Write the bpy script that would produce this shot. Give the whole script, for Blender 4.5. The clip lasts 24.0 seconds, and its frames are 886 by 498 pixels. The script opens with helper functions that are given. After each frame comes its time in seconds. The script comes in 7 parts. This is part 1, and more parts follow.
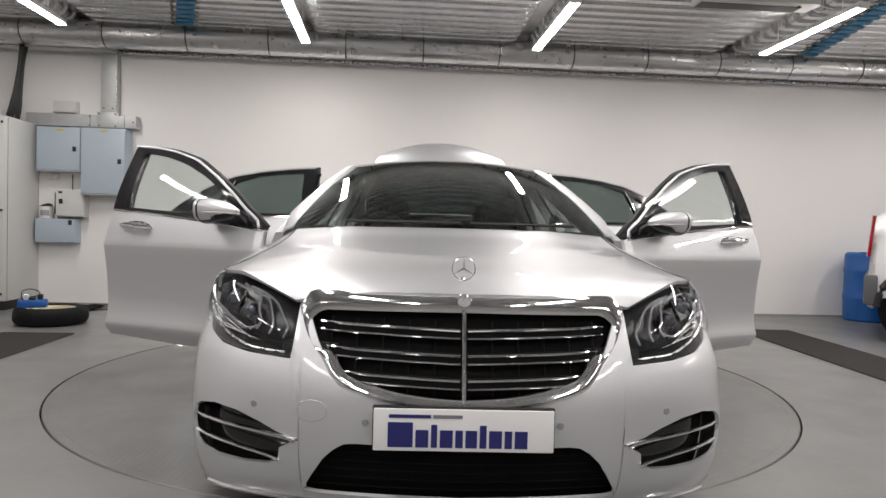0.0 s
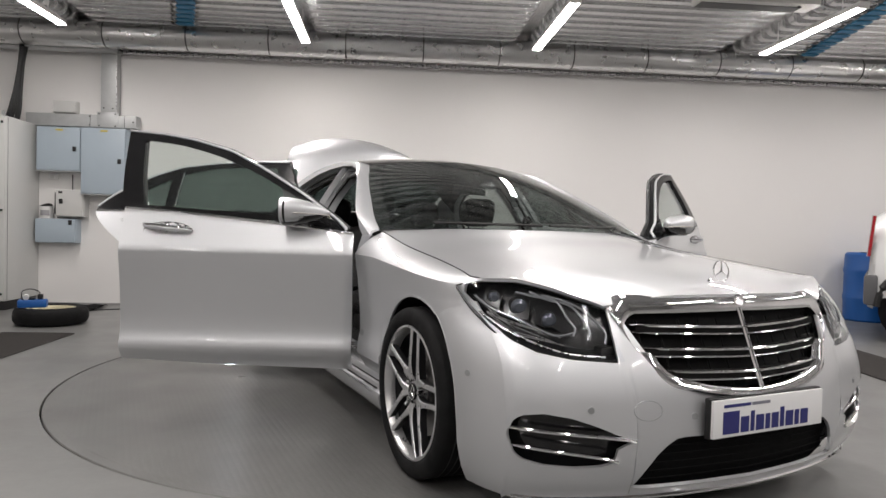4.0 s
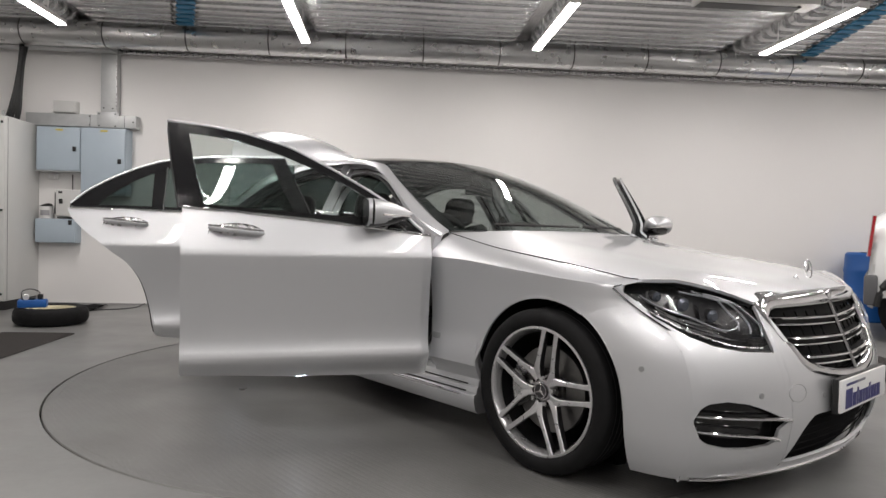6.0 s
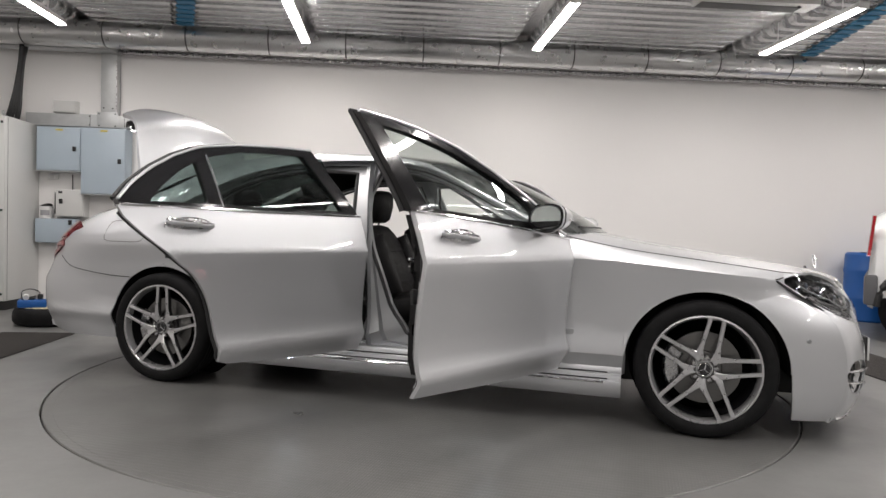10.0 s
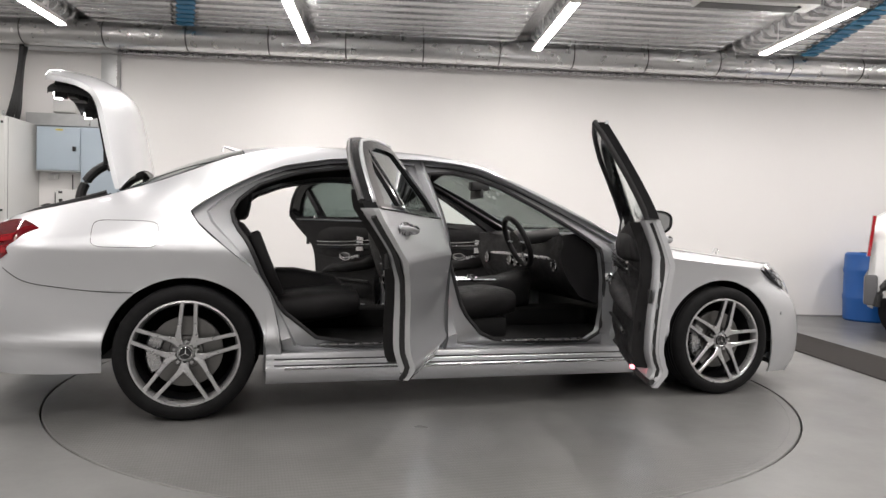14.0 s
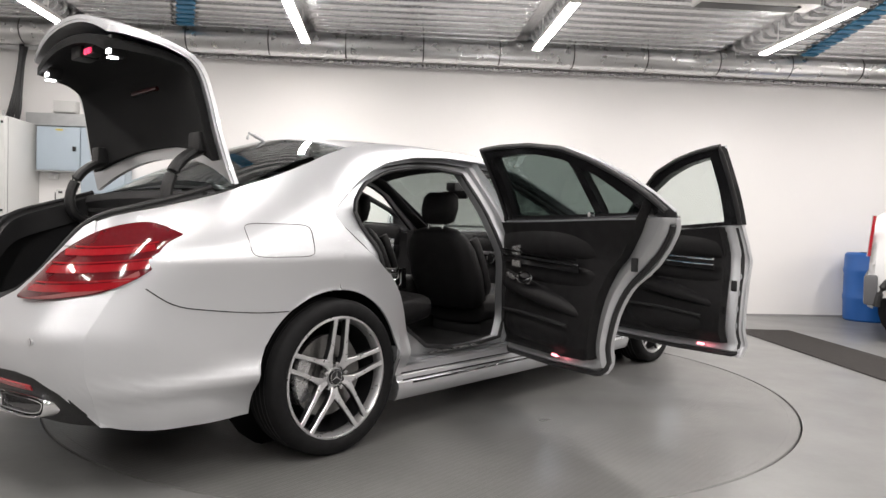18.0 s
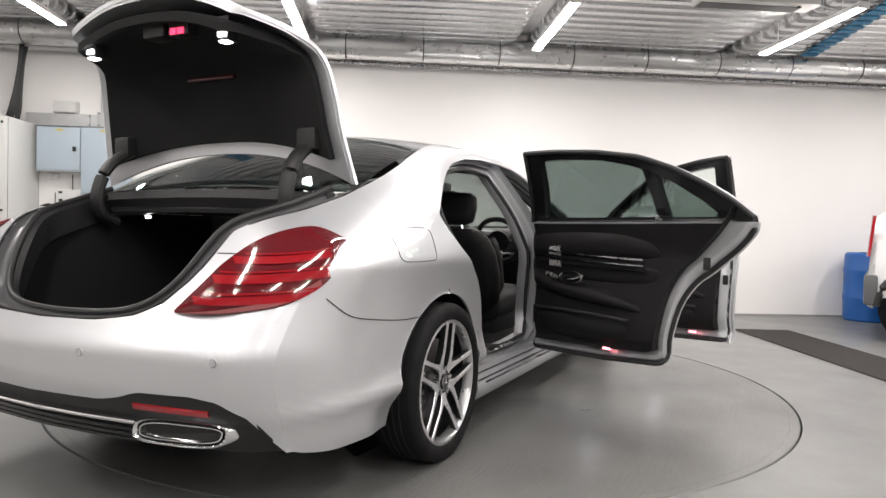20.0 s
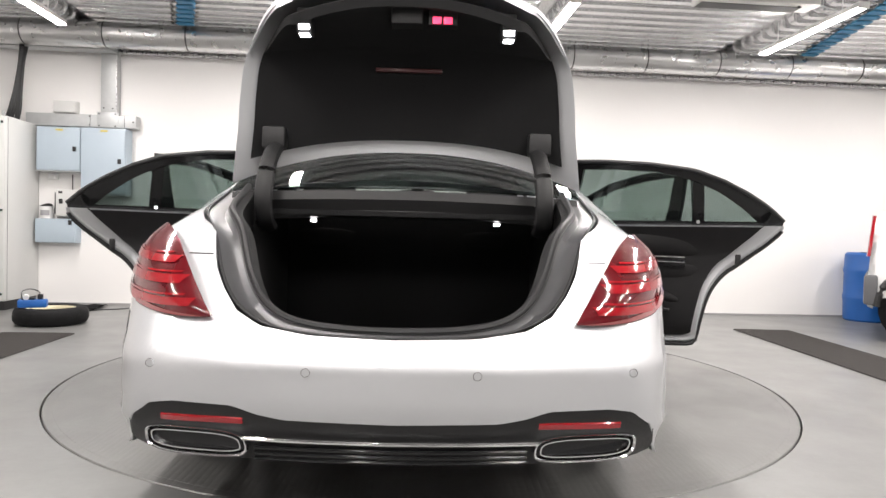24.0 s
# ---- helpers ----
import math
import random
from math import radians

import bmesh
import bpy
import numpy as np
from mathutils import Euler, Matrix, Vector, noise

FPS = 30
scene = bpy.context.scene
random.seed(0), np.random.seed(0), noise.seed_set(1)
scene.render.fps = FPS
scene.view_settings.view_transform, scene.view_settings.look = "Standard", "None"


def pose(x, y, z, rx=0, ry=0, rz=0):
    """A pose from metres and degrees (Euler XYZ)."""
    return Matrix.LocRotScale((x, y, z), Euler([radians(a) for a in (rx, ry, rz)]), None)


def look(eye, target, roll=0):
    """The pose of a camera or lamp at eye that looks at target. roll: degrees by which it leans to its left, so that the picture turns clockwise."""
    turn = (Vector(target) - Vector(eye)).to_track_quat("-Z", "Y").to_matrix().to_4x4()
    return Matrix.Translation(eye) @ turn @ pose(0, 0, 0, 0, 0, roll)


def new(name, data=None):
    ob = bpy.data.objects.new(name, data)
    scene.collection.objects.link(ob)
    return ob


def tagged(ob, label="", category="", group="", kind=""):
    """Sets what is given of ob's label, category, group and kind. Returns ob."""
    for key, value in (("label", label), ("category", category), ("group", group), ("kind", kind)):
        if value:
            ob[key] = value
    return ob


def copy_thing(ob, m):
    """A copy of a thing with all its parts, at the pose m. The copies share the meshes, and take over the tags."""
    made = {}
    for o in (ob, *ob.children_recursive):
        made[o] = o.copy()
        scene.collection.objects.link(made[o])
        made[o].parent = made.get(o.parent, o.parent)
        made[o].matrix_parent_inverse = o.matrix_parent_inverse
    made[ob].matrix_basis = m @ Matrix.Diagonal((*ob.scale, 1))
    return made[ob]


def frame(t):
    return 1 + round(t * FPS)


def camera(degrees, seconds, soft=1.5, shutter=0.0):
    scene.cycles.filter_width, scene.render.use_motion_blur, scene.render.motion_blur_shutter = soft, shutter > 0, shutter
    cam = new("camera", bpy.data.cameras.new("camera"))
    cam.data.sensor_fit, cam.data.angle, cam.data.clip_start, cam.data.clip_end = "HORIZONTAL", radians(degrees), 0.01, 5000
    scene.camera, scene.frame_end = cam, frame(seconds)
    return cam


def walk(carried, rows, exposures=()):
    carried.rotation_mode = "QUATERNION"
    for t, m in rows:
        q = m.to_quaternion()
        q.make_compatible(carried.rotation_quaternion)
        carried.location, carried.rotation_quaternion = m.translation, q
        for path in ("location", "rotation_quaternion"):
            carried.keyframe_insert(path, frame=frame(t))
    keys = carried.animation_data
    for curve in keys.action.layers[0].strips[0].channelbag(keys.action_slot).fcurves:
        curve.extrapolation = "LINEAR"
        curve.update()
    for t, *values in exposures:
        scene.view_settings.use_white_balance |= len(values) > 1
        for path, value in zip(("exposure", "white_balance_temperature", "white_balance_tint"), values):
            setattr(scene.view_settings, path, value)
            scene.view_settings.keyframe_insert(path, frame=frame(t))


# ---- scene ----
# ---------------------------------------------------------------- camera
# World: the turntable's axis is the origin, z up, the long white wall lies beyond (+y).
cam = camera(66.71, 24.0)
EYE = Vector((0.0, -4.565, 0.987))
AIM = EYE + Vector((math.sin(radians(1.141)) * math.cos(radians(1.594)),
                    math.cos(radians(1.141)) * math.cos(radians(1.594)), -math.sin(radians(1.594))))
STAND = look(EYE, AIM, 1.491)
walk(cam, [(0.0, STAND), (24.0, STAND)],
     exposures=[(0.0, -0.02), (9.0, 0.01), (12.5, 0.24), (17.0, 0.59), (21.0, 0.71), (24.0, 0.98)])

# ---------------------------------------------------------------- world (a closed room: only a faint grey beyond it)
world = bpy.data.worlds.new("world")
scene.world = world
world.use_nodes = True
world.node_tree.nodes["Background"].inputs[0].default_value = (0.5, 0.5, 0.52, 1)
world.node_tree.nodes["Background"].inputs[1].default_value = 0.02
TUBE_POWER = 75.0

ROOM = Matrix.Translation((0, 3.72, 0)) @ Matrix.Rotation(radians(3.5), 4, "Z")   # u along the wall, v away from it (room at v < 0)
# ---------------------------------------------------------------- tools
def mesh_of(bm, smooth=35):
    me = bpy.data.meshes.new("mesh")
    bm.normal_update()
    bm.to_mesh(me)
    bm.free()
    if smooth:
        me.shade_smooth()
        me.set_sharp_from_angle(angle=radians(smooth))
    return me


def part(name, bm, material, parent=None, label="", smooth=35, m=None):
    """One mesh object under a thing or a part (or a thing of its own when parent is None)."""
    me = mesh_of(bm, smooth)
    for mat in (material if isinstance(material, (list, tuple)) else [material]):
        me.materials.append(mat)
    ob = new(name, me)
    if parent is not None:
        ob.parent = parent
    if m is not None:
        ob.matrix_basis = m
    if label:
        ob["label"] = label
    return ob


def hub(name, m=None, parent=None):
    ob = new(name)
    ob.empty_display_size = 0.1
    if m is not None:
        ob.matrix_basis = m
    if parent is not None:
        ob.parent = parent
    return ob


def add_box(bm, lo, hi, bevel=0.0, seg=2, m=None):
    lo, hi = Vector(lo), Vector(hi)
    mm = Matrix.Translation((lo + hi) / 2) @ Matrix.Diagonal((*(hi - lo), 1))
    if m is not None:
        mm = m @ mm
    vs = bmesh.ops.create_cube(bm, size=1, matrix=mm)["verts"]
    if bevel:
        es = list({e for v in vs for e in v.link_edges})
        bmesh.ops.bevel(bm, geom=es, offset=bevel, segments=seg, affect="EDGES", profile=0.6)
    return bm


def box(lo, hi, bevel=0.0, seg=2, m=None):
    return add_box(bmesh.new(), lo, hi, bevel, seg, m)


def add_cyl(bm, a, b, r, seg=16, r2=None):
    a, b = Vector(a), Vector(b)
    d = b - a
    m = Matrix.Translation((a + b) / 2) @ d.to_track_quat("Z", "Y").to_matrix().to_4x4()
    bmesh.ops.create_cone(bm, cap_ends=True, segments=seg, radius1=r, radius2=r if r2 is None else r2, depth=d.length, matrix=m)
    return bm


def cyl(a, b, r, seg=16, r2=None):
    return add_cyl(bmesh.new(), a, b, r, seg, r2)


def add_grid(bm, rows, closed_u=False, closed_v=False, flip=False):
    """rows: lists of points of equal length, joined into quads."""
    vs = [[bm.verts.new(p) for p in row] for row in rows]
    nu, nv = len(vs), len(vs[0])
    for i in range(nu if closed_u else nu - 1):
        for j in range(nv if closed_v else nv - 1):
            q = [vs[i][j], vs[(i + 1) % nu][j], vs[(i + 1) % nu][(j + 1) % nv], vs[i][(j + 1) % nv]]
            if flip:
                q.reverse()
            if len({tuple(round(c, 6) for c in v.co) for v in q}) < 3:
                continue
            try:
                bm.faces.new(q)
            except ValueError:
                pass
    return vs


def grid(rows, closed_u=False, closed_v=False, flip=False, thick=0.0):
    bm = bmesh.new()
    add_grid(bm, rows, closed_u, closed_v, flip)
    bmesh.ops.remove_doubles(bm, verts=bm.verts, dist=1e-5)
    if thick:
        bm.normal_update()
        bmesh.ops.solidify(bm, geom=bm.faces[:], thickness=thick)
    return bm


def shell(rows_a, rows_b):
    """Two sheets of the same size, joined along their rims into one closed body."""
    bm = bmesh.new()
    a, b = add_grid(bm, rows_a), add_grid(bm, rows_b, flip=True)
    nu, nv = len(a), len(a[0])
    rim = [(i, 0) for i in range(nu)] + [(nu - 1, j) for j in range(1, nv)] + [(i, nv - 1) for i in range(nu - 2, -1, -1)] + [(0, j) for j in range(nv - 2, 0, -1)]
    for (i, j), (k, l) in zip(rim, rim[1:] + rim[:1]):
        try:
            bm.faces.new([a[i][j], a[k][l], b[k][l], b[i][j]])
        except ValueError:
            pass
    bmesh.ops.recalc_face_normals(bm, faces=bm.faces)
    return bm


def spline(pts, n):
    """Catmull-Rom through pts (tuples of any length), n points per span."""
    pts = [np.array(p, float) for p in pts]
    out = []
    for i in range(len(pts) - 1):
        p0, p1, p2, p3 = pts[max(i - 1, 0)], pts[i], pts[i + 1], pts[min(i + 2, len(pts) - 1)]
        for k in range(n):
            t = k / n
            out.append(0.5 * (2 * p1 + (p2 - p0) * t + (2 * p0 - 5 * p1 + 4 * p2 - p3) * t * t + (3 * p1 - p0 - 3 * p2 + p3) * t ** 3))
    out.append(pts[-1])
    return out


def resample(pts, n):
    p = [np.array(q, float) for q in pts]
    d = [0.0]
    for a, b in zip(p, p[1:]):
        d.append(d[-1] + float(np.linalg.norm(b - a)))
    return [tuple(np.array([np.interp(t, d, [q[k] for q in p]) for k in range(len(p[0]))])) for t in np.linspace(0, d[-1], n)]


def lerp_table(table, x):
    """Smooth (monotone cubic) interpolation in a table of (x, y)."""
    xs = [a for a, _ in table]
    ys = [b for _, b in table]
    if x <= xs[0]:
        return ys[0]
    if x >= xs[-1]:
        return ys[-1]
    i = max(k for k in range(len(xs) - 1) if xs[k] <= x)
    d = [(ys[k + 1] - ys[k]) / (xs[k + 1] - xs[k]) for k in range(len(xs) - 1)]

    def slope(k):
        if k == 0:
            return d[0]
        if k == len(xs) - 1:
            return d[-1]
        return 0.0 if d[k - 1] * d[k] <= 0 else 2 * d[k - 1] * d[k] / (d[k - 1] + d[k])
    h = xs[i + 1] - xs[i]
    t = (x - xs[i]) / h
    m0, m1 = slope(i) * h, slope(i + 1) * h
    return ((2 * t ** 3 - 3 * t * t + 1) * ys[i] + (t ** 3 - 2 * t * t + t) * m0 + (-2 * t ** 3 + 3 * t * t) * ys[i + 1] + (t ** 3 - t * t) * m1)


def line_table(table, x):
    return float(np.interp(x, [a for a, _ in table], [b for _, b in table]))


def tube(pts, r, seg=8, closed=False, flat=1.0, bm=None, cap=True):
    """A round (or flattened) rod along points."""
    bm = bm or bmesh.new()
    pts = [Vector(p) for p in pts]
    rows = []
    n = len(pts)
    for i, p in enumerate(pts):
        a = pts[(i - 1) % n] if closed or i > 0 else p
        b = pts[(i + 1) % n] if closed or i < n - 1 else p
        d = (b - a).normalized()
        up = Vector((0, 0, 1)) if abs(d.z) < 0.9 else Vector((1, 0, 0))
        s = d.cross(up).normalized()
        u = s.cross(d).normalized()
        rr = r[i] if isinstance(r, (list, tuple)) else r
        rows.append([p + s * rr * math.cos(2 * math.pi * k / seg) + u * rr * flat * math.sin(2 * math.pi * k / seg) for k in range(seg)])
    vs = add_grid(bm, rows, closed_u=closed, closed_v=True)
    if cap and not closed:
        for ring in (vs[0], vs[-1]):
            try:
                bm.faces.new(ring)
            except ValueError:
                pass
    return bm


def prism(outline, y0, y1, plane="xz", bevel=0.0):
    """A plate of a closed 2D outline between two depths."""
    bm = bmesh.new()
    def p3(a, b, d):
        return {"xz": (a, d, b), "yz": (d, a, b), "xy": (a, b, d)}[plane]
    lo = [bm.verts.new(p3(a, b, y0)) for a, b in outline]
    hi = [bm.verts.new(p3(a, b, y1)) for a, b in outline]
    bm.faces.new(lo)
    bm.faces.new(list(reversed(hi)))
    n = len(lo)
    for i in range(n):
        bm.faces.new([lo[i], hi[i], hi[(i + 1) % n], lo[(i + 1) % n]])
    bmesh.ops.recalc_face_normals(bm, faces=bm.faces)
    if bevel:
        es = [e for e in bm.edges if len(e.link_faces) == 2 and e.calc_face_angle(0) > 0.6]
        bmesh.ops.bevel(bm, geom=es, offset=bevel, segments=2, affect="EDGES")
    return bm


def mirrored(bm):
    """A copy of bm mirrored in the car's middle plane (y)."""
    c = bm.copy()
    bmesh.ops.scale(c, vec=(1, -1, 1), verts=c.verts)
    bmesh.ops.reverse_faces(c, faces=c.faces)
    return c


# ---------------------------------------------------------------- materials
def material(name, color, rough=0.5, metal=0.0, **more):
    """A principled material. more: noise=(scale, amount) colour variation, grain=(scale, strength) bump, wear=(scale, amount) of
    roughness, coat, emit=(colour, strength), transmission, ior, alpha, spec."""
    mat = bpy.data.materials.new(name)
    mat.use_nodes = True
    nt = mat.node_tree
    b = nt.nodes["Principled BSDF"]
    b.inputs["Base Color"].default_value = (*color, 1)
    b.inputs["Roughness"].default_value = rough
    b.inputs["Metallic"].default_value = metal
    co = nt.nodes.new("ShaderNodeTexCoord")
    if "noise" in more or "spots" in more:
        scale, amount = more.get("noise", (1, 0))
        mix = nt.nodes.new("ShaderNodeMix")
        mix.data_type = "RGBA"
        mix.inputs[6].default_value = (*[max(0, c * (1 - amount)) for c in color], 1)
        mix.inputs[7].default_value = (*[min(1, c * (1 + amount)) for c in color], 1)
        n1 = nt.nodes.new("ShaderNodeTexNoise")
        n1.inputs["Scale"].default_value = scale
        n1.inputs["Detail"].default_value = 6
        n1.inputs["Roughness"].default_value = more.get("fine", 0.65)
        nt.links.new(co.outputs["Object"], n1.inputs["Vector"])
        nt.links.new(n1.outputs["Fac"], mix.inputs[0])
        nt.links.new(mix.outputs[2], b.inputs["Base Color"])
        if "random" in more:
            info = nt.nodes.new("ShaderNodeObjectInfo")
            hsv = nt.nodes.new("ShaderNodeHueSaturation")
            mr = nt.nodes.new("ShaderNodeMapRange")
            mr.inputs[3].default_value, mr.inputs[4].default_value = 1 - more["random"], 1 + more["random"]
            nt.links.new(info.outputs["Random"], mr.inputs[0])
            nt.links.new(mr.outputs[0], hsv.inputs["Value"])
            nt.links.new(mix.outputs[2], hsv.inputs["Color"])
            nt.links.new(hsv.outputs[0], b.inputs["Base Color"])
    if "wear" in more:
        scale, amount = more["wear"]
        n2 = nt.nodes.new("ShaderNodeTexNoise")
        n2.inputs["Scale"].default_value = scale
        n2.inputs["Detail"].default_value = 5
        nt.links.new(co.outputs["Object"], n2.inputs["Vector"])
        mr = nt.nodes.new("ShaderNodeMapRange")
        mr.inputs[1].default_value, mr.inputs[2].default_value = 0.3, 0.7
        mr.inputs[3].default_value, mr.inputs[4].default_value = max(0, rough - amount), min(1, rough + amount)
        nt.links.new(n2.outputs["Fac"], mr.inputs[0])
        nt.links.new(mr.outputs[0], b.inputs["Roughness"])
    if "grain" in more:
        scale, strength = more["grain"]
        n3 = nt.nodes.new("ShaderNodeTexNoise")
        n3.inputs["Scale"].default_value = scale
        n3.inputs["Detail"].default_value = 4
        nt.links.new(co.outputs["Object"], n3.inputs["Vector"])
        bump = nt.nodes.new("ShaderNodeBump")
        bump.inputs["Strength"].default_value = strength
        bump.inputs["Distance"].default_value = 0.01
        nt.links.new(n3.outputs["Fac"], bump.inputs["Height"])
        nt.links.new(bump.outputs[0], b.inputs["Normal"])
    if "coat" in more:
        b.inputs["Coat Weight"].default_value = more["coat"]
        b.inputs["Coat Roughness"].default_value = 0.015
    if "emit" in more:
        b.inputs["Emission Color"].default_value = (*more["emit"][0], 1)
        b.inputs["Emission Strength"].default_value = more["emit"][1]
    if "transmission" in more:
        b.inputs["Transmission Weight"].default_value = more["transmission"]
    if "ior" in more:
        b.inputs["IOR"].default_value = more["ior"]
    if "spec" in more:
        b.inputs["Specular IOR Level"].default_value = more["spec"]
    return mat


def pane_glass(name, tint, rough=0.0, base=0.045):
    """Thin glass: what passes is tinted, the surface mirrors by Fresnel."""
    mat = bpy.data.materials.new(name)
    mat.use_nodes = True
    nt = mat.node_tree
    nt.nodes.clear()
    out = nt.nodes.new("ShaderNodeOutputMaterial")
    tr = nt.nodes.new("ShaderNodeBsdfTransparent")
    tr.inputs[0].default_value = (*tint, 1)
    gl = nt.nodes.new("ShaderNodeBsdfGlossy")
    gl.inputs["Roughness"].default_value = rough
    gl.inputs["Color"].default_value = (0.95, 0.97, 0.97, 1)
    lw = nt.nodes.new("ShaderNodeLayerWeight")
    lw.inputs[0].default_value = 0.5
    pw = nt.nodes.new("ShaderNodeMath")
    pw.operation = "POWER"
    pw.inputs[1].default_value = 4.0
    nt.links.new(lw.outputs["Facing"], pw.inputs[0])
    fr = nt.nodes.new("ShaderNodeMath")
    fr.operation = "MULTIPLY_ADD"
    fr.inputs[1].default_value, fr.inputs[2].default_value = 0.90, base
    nt.links.new(pw.outputs[0], fr.inputs[0])
    mx = nt.nodes.new("ShaderNodeMixShader")
    nt.links.new(fr.outputs[0], mx.inputs[0])
    nt.links.new(tr.outputs[0], mx.inputs[1])
    nt.links.new(gl.outputs[0], mx.inputs[2])
    nt.links.new(mx.outputs[0], out.inputs[0])
    return mat


M_paint = material("silver_paint", (0.67, 0.68, 0.698), 0.46, 0.78, coat=1.0, noise=(900, 0.05), wear=(3, 0.02))
# The body's silver, darkened so that inner frames carry shade in their colour.
M_paint_shaded = material("silver_paint_shaded", (0.45, 0.46, 0.472), 0.42, 0.80, coat=0.4, noise=(300, 0.05))
M_chrome = material("chrome", (0.86, 0.86, 0.87), 0.07, 1.0, wear=(20, 0.03))
M_satin = material("satin_metal", (0.62, 0.62, 0.63), 0.28, 1.0, wear=(30, 0.06))
M_black = material("gloss_black", (0.012, 0.012, 0.013), 0.12, 0.0, noise=(40, 0.2), wear=(8, 0.05))
M_trim = material("black_plastic", (0.013, 0.013, 0.0135), 0.5, 0.0, noise=(60, 0.25), grain=(500, 0.15))
M_rubber = material("tyre_rubber", (0.009, 0.009, 0.0095), 0.70, 0.0, spec=0.18, noise=(30, 0.35), wear=(12, 0.12), grain=(300, 0.1))
M_seal = material("rubber_seal", (0.016, 0.016, 0.017), 0.55, 0.0, noise=(80, 0.2))
M_leather = material("black_leather", (0.009, 0.0085, 0.009), 0.50, 0.0, spec=0.24, noise=(12, 0.25), wear=(15, 0.08), grain=(260, 0.35))
M_carpet = material("black_carpet", (0.007, 0.007, 0.0075), 0.95, 0.0, noise=(150, 0.5), grain=(700, 0.6))
M_liner = material("arch_liner", (0.006, 0.006, 0.0065), 0.9, 0.0, spec=0.15, noise=(40, 0.4), grain=(200, 0.4))
M_alloy = material("machined_alloy", (0.66, 0.66, 0.67), 0.32, 0.80, wear=(40, 0.06), noise=(60, 0.05))
M_alloy_dark = material("dark_alloy", (0.045, 0.045, 0.048), 0.38, 0.7, noise=(50, 0.15))
M_disc = material("brake_disc", (0.24, 0.235, 0.23), 0.40, 1.0, noise=(90, 0.15))
M_glass = pane_glass("clear_glass", (0.90, 0.935, 0.92))
M_screen = pane_glass("windscreen_glass", (0.56, 0.60, 0.585), base=0.06)
M_privacy = pane_glass("tinted_glass", (0.40, 0.455, 0.44))
M_backlight = pane_glass("rear_window_glass", (0.24, 0.28, 0.27), base=0.07)
M_lens = pane_glass("lamp_lens", (0.93, 0.94, 0.95), base=0.02)
M_roofglass = material("black_roof_glass", (0.008, 0.008, 0.009), 0.04, 0.0, noise=(20, 0.2))
M_red = material("red_lamp", (0.30, 0.004, 0.010), 0.12, 0.0, coat=1.0, noise=(60, 0.15), emit=((0.6, 0.01, 0.01), 0.02))
M_red_dark = material("dark_red_lamp", (0.115, 0.002, 0.006), 0.12, 0.0, coat=1.0, noise=(60, 0.2))
M_led = material("led", (0.9, 0.9, 0.95), 0.3, emit=((1.0, 0.95, 0.98), 14.0))
M_led_red = material("led_red", (0.9, 0.2, 0.35), 0.3, emit=((0.9, 0.02, 0.09), 1.1))
M_plate = material("plate_white", (0.80, 0.80, 0.80), 0.35, 0.0, noise=(15, 0.03))
M_navy = material("navy_print", (0.018, 0.02, 0.14), 0.4, 0.0, noise=(50, 0.1))
M_amber = material("amber", (0.45, 0.16, 0.05), 0.3)
# ---------------------------------------------------------------- materials of the room
M_wall = material("white_wall_paint", (0.84, 0.825, 0.81), 0.6, 0.0, noise=(0.8, 0.025), grain=(90, 0.05))
# Grey of the unseen south wall, picked for darker reflections in the car.
M_unseen_wall = material("unseen_wall_grey", (0.30, 0.30, 0.295), 0.55, 0.0, noise=(1.2, 0.08))
M_floor = material("grey_floor_paint", (0.182, 0.182, 0.177), 0.36, 0.0, noise=(1.4, 0.34), fine=0.82, wear=(2.2, 0.05), grain=(30, 0.015))
M_deck = material("galvanised_deck", (0.62, 0.62, 0.625), 0.25, 0.85, noise=(2.0, 0.06))
M_foil = material("foil_wrap", (0.68, 0.68, 0.68), 0.30, 1.0, noise=(5, 0.08), wear=(9, 0.06), grain=(22, 0.07))
M_band = material("dark_joint", (0.03, 0.03, 0.03), 0.5)
M_tube = material("light_tube", (0.9, 0.9, 0.9), 0.4, emit=((1.0, 0.945, 0.915), TUBE_POWER))
M_white_metal = material("white_enamel", (0.78, 0.78, 0.77), 0.35, 0.0, noise=(6, 0.03))
M_pit = material("dark_gap", (0.02, 0.02, 0.02), 0.8)

# ---------------------------------------------------------------- floor with the round hole of the turntable
R_TABLE = 2.255


def floor_sheet():
    bm = bmesh.new()
    n = 192
    inner, mid, outer, low = [], [], [], []
    for k in range(n):
        a = 2 * math.pi * k / n
        c, s = math.cos(a), math.sin(a)
        far = 11.0 / max(abs(c), abs(s))
        inner.append((c * (R_TABLE + 0.010), s * (R_TABLE + 0.010), 0))
        mid.append((c * 3.4, s * 3.4, 0))
        outer.append((c * far, s * far - 0.5, 0))
        low.append((c * (R_TABLE + 0.010), s * (R_TABLE + 0.010), -0.05))
    add_grid(bm, [low, inner, mid, outer], closed_v=True, flip=True)
    return bm


tagged(part("floor", floor_sheet(), M_floor), "smooth grey painted concrete workshop floor with scuffs", "floor", kind="structure")
tagged(part("floor_pit", prism([(2.5 * math.cos(2 * math.pi * k / 64), 2.5 * math.sin(2 * math.pi * k / 64)) for k in range(64)], -0.09, -0.05, "xy"), M_pit), "dark shallow pit under the turntable disc", "pit", kind="structure")


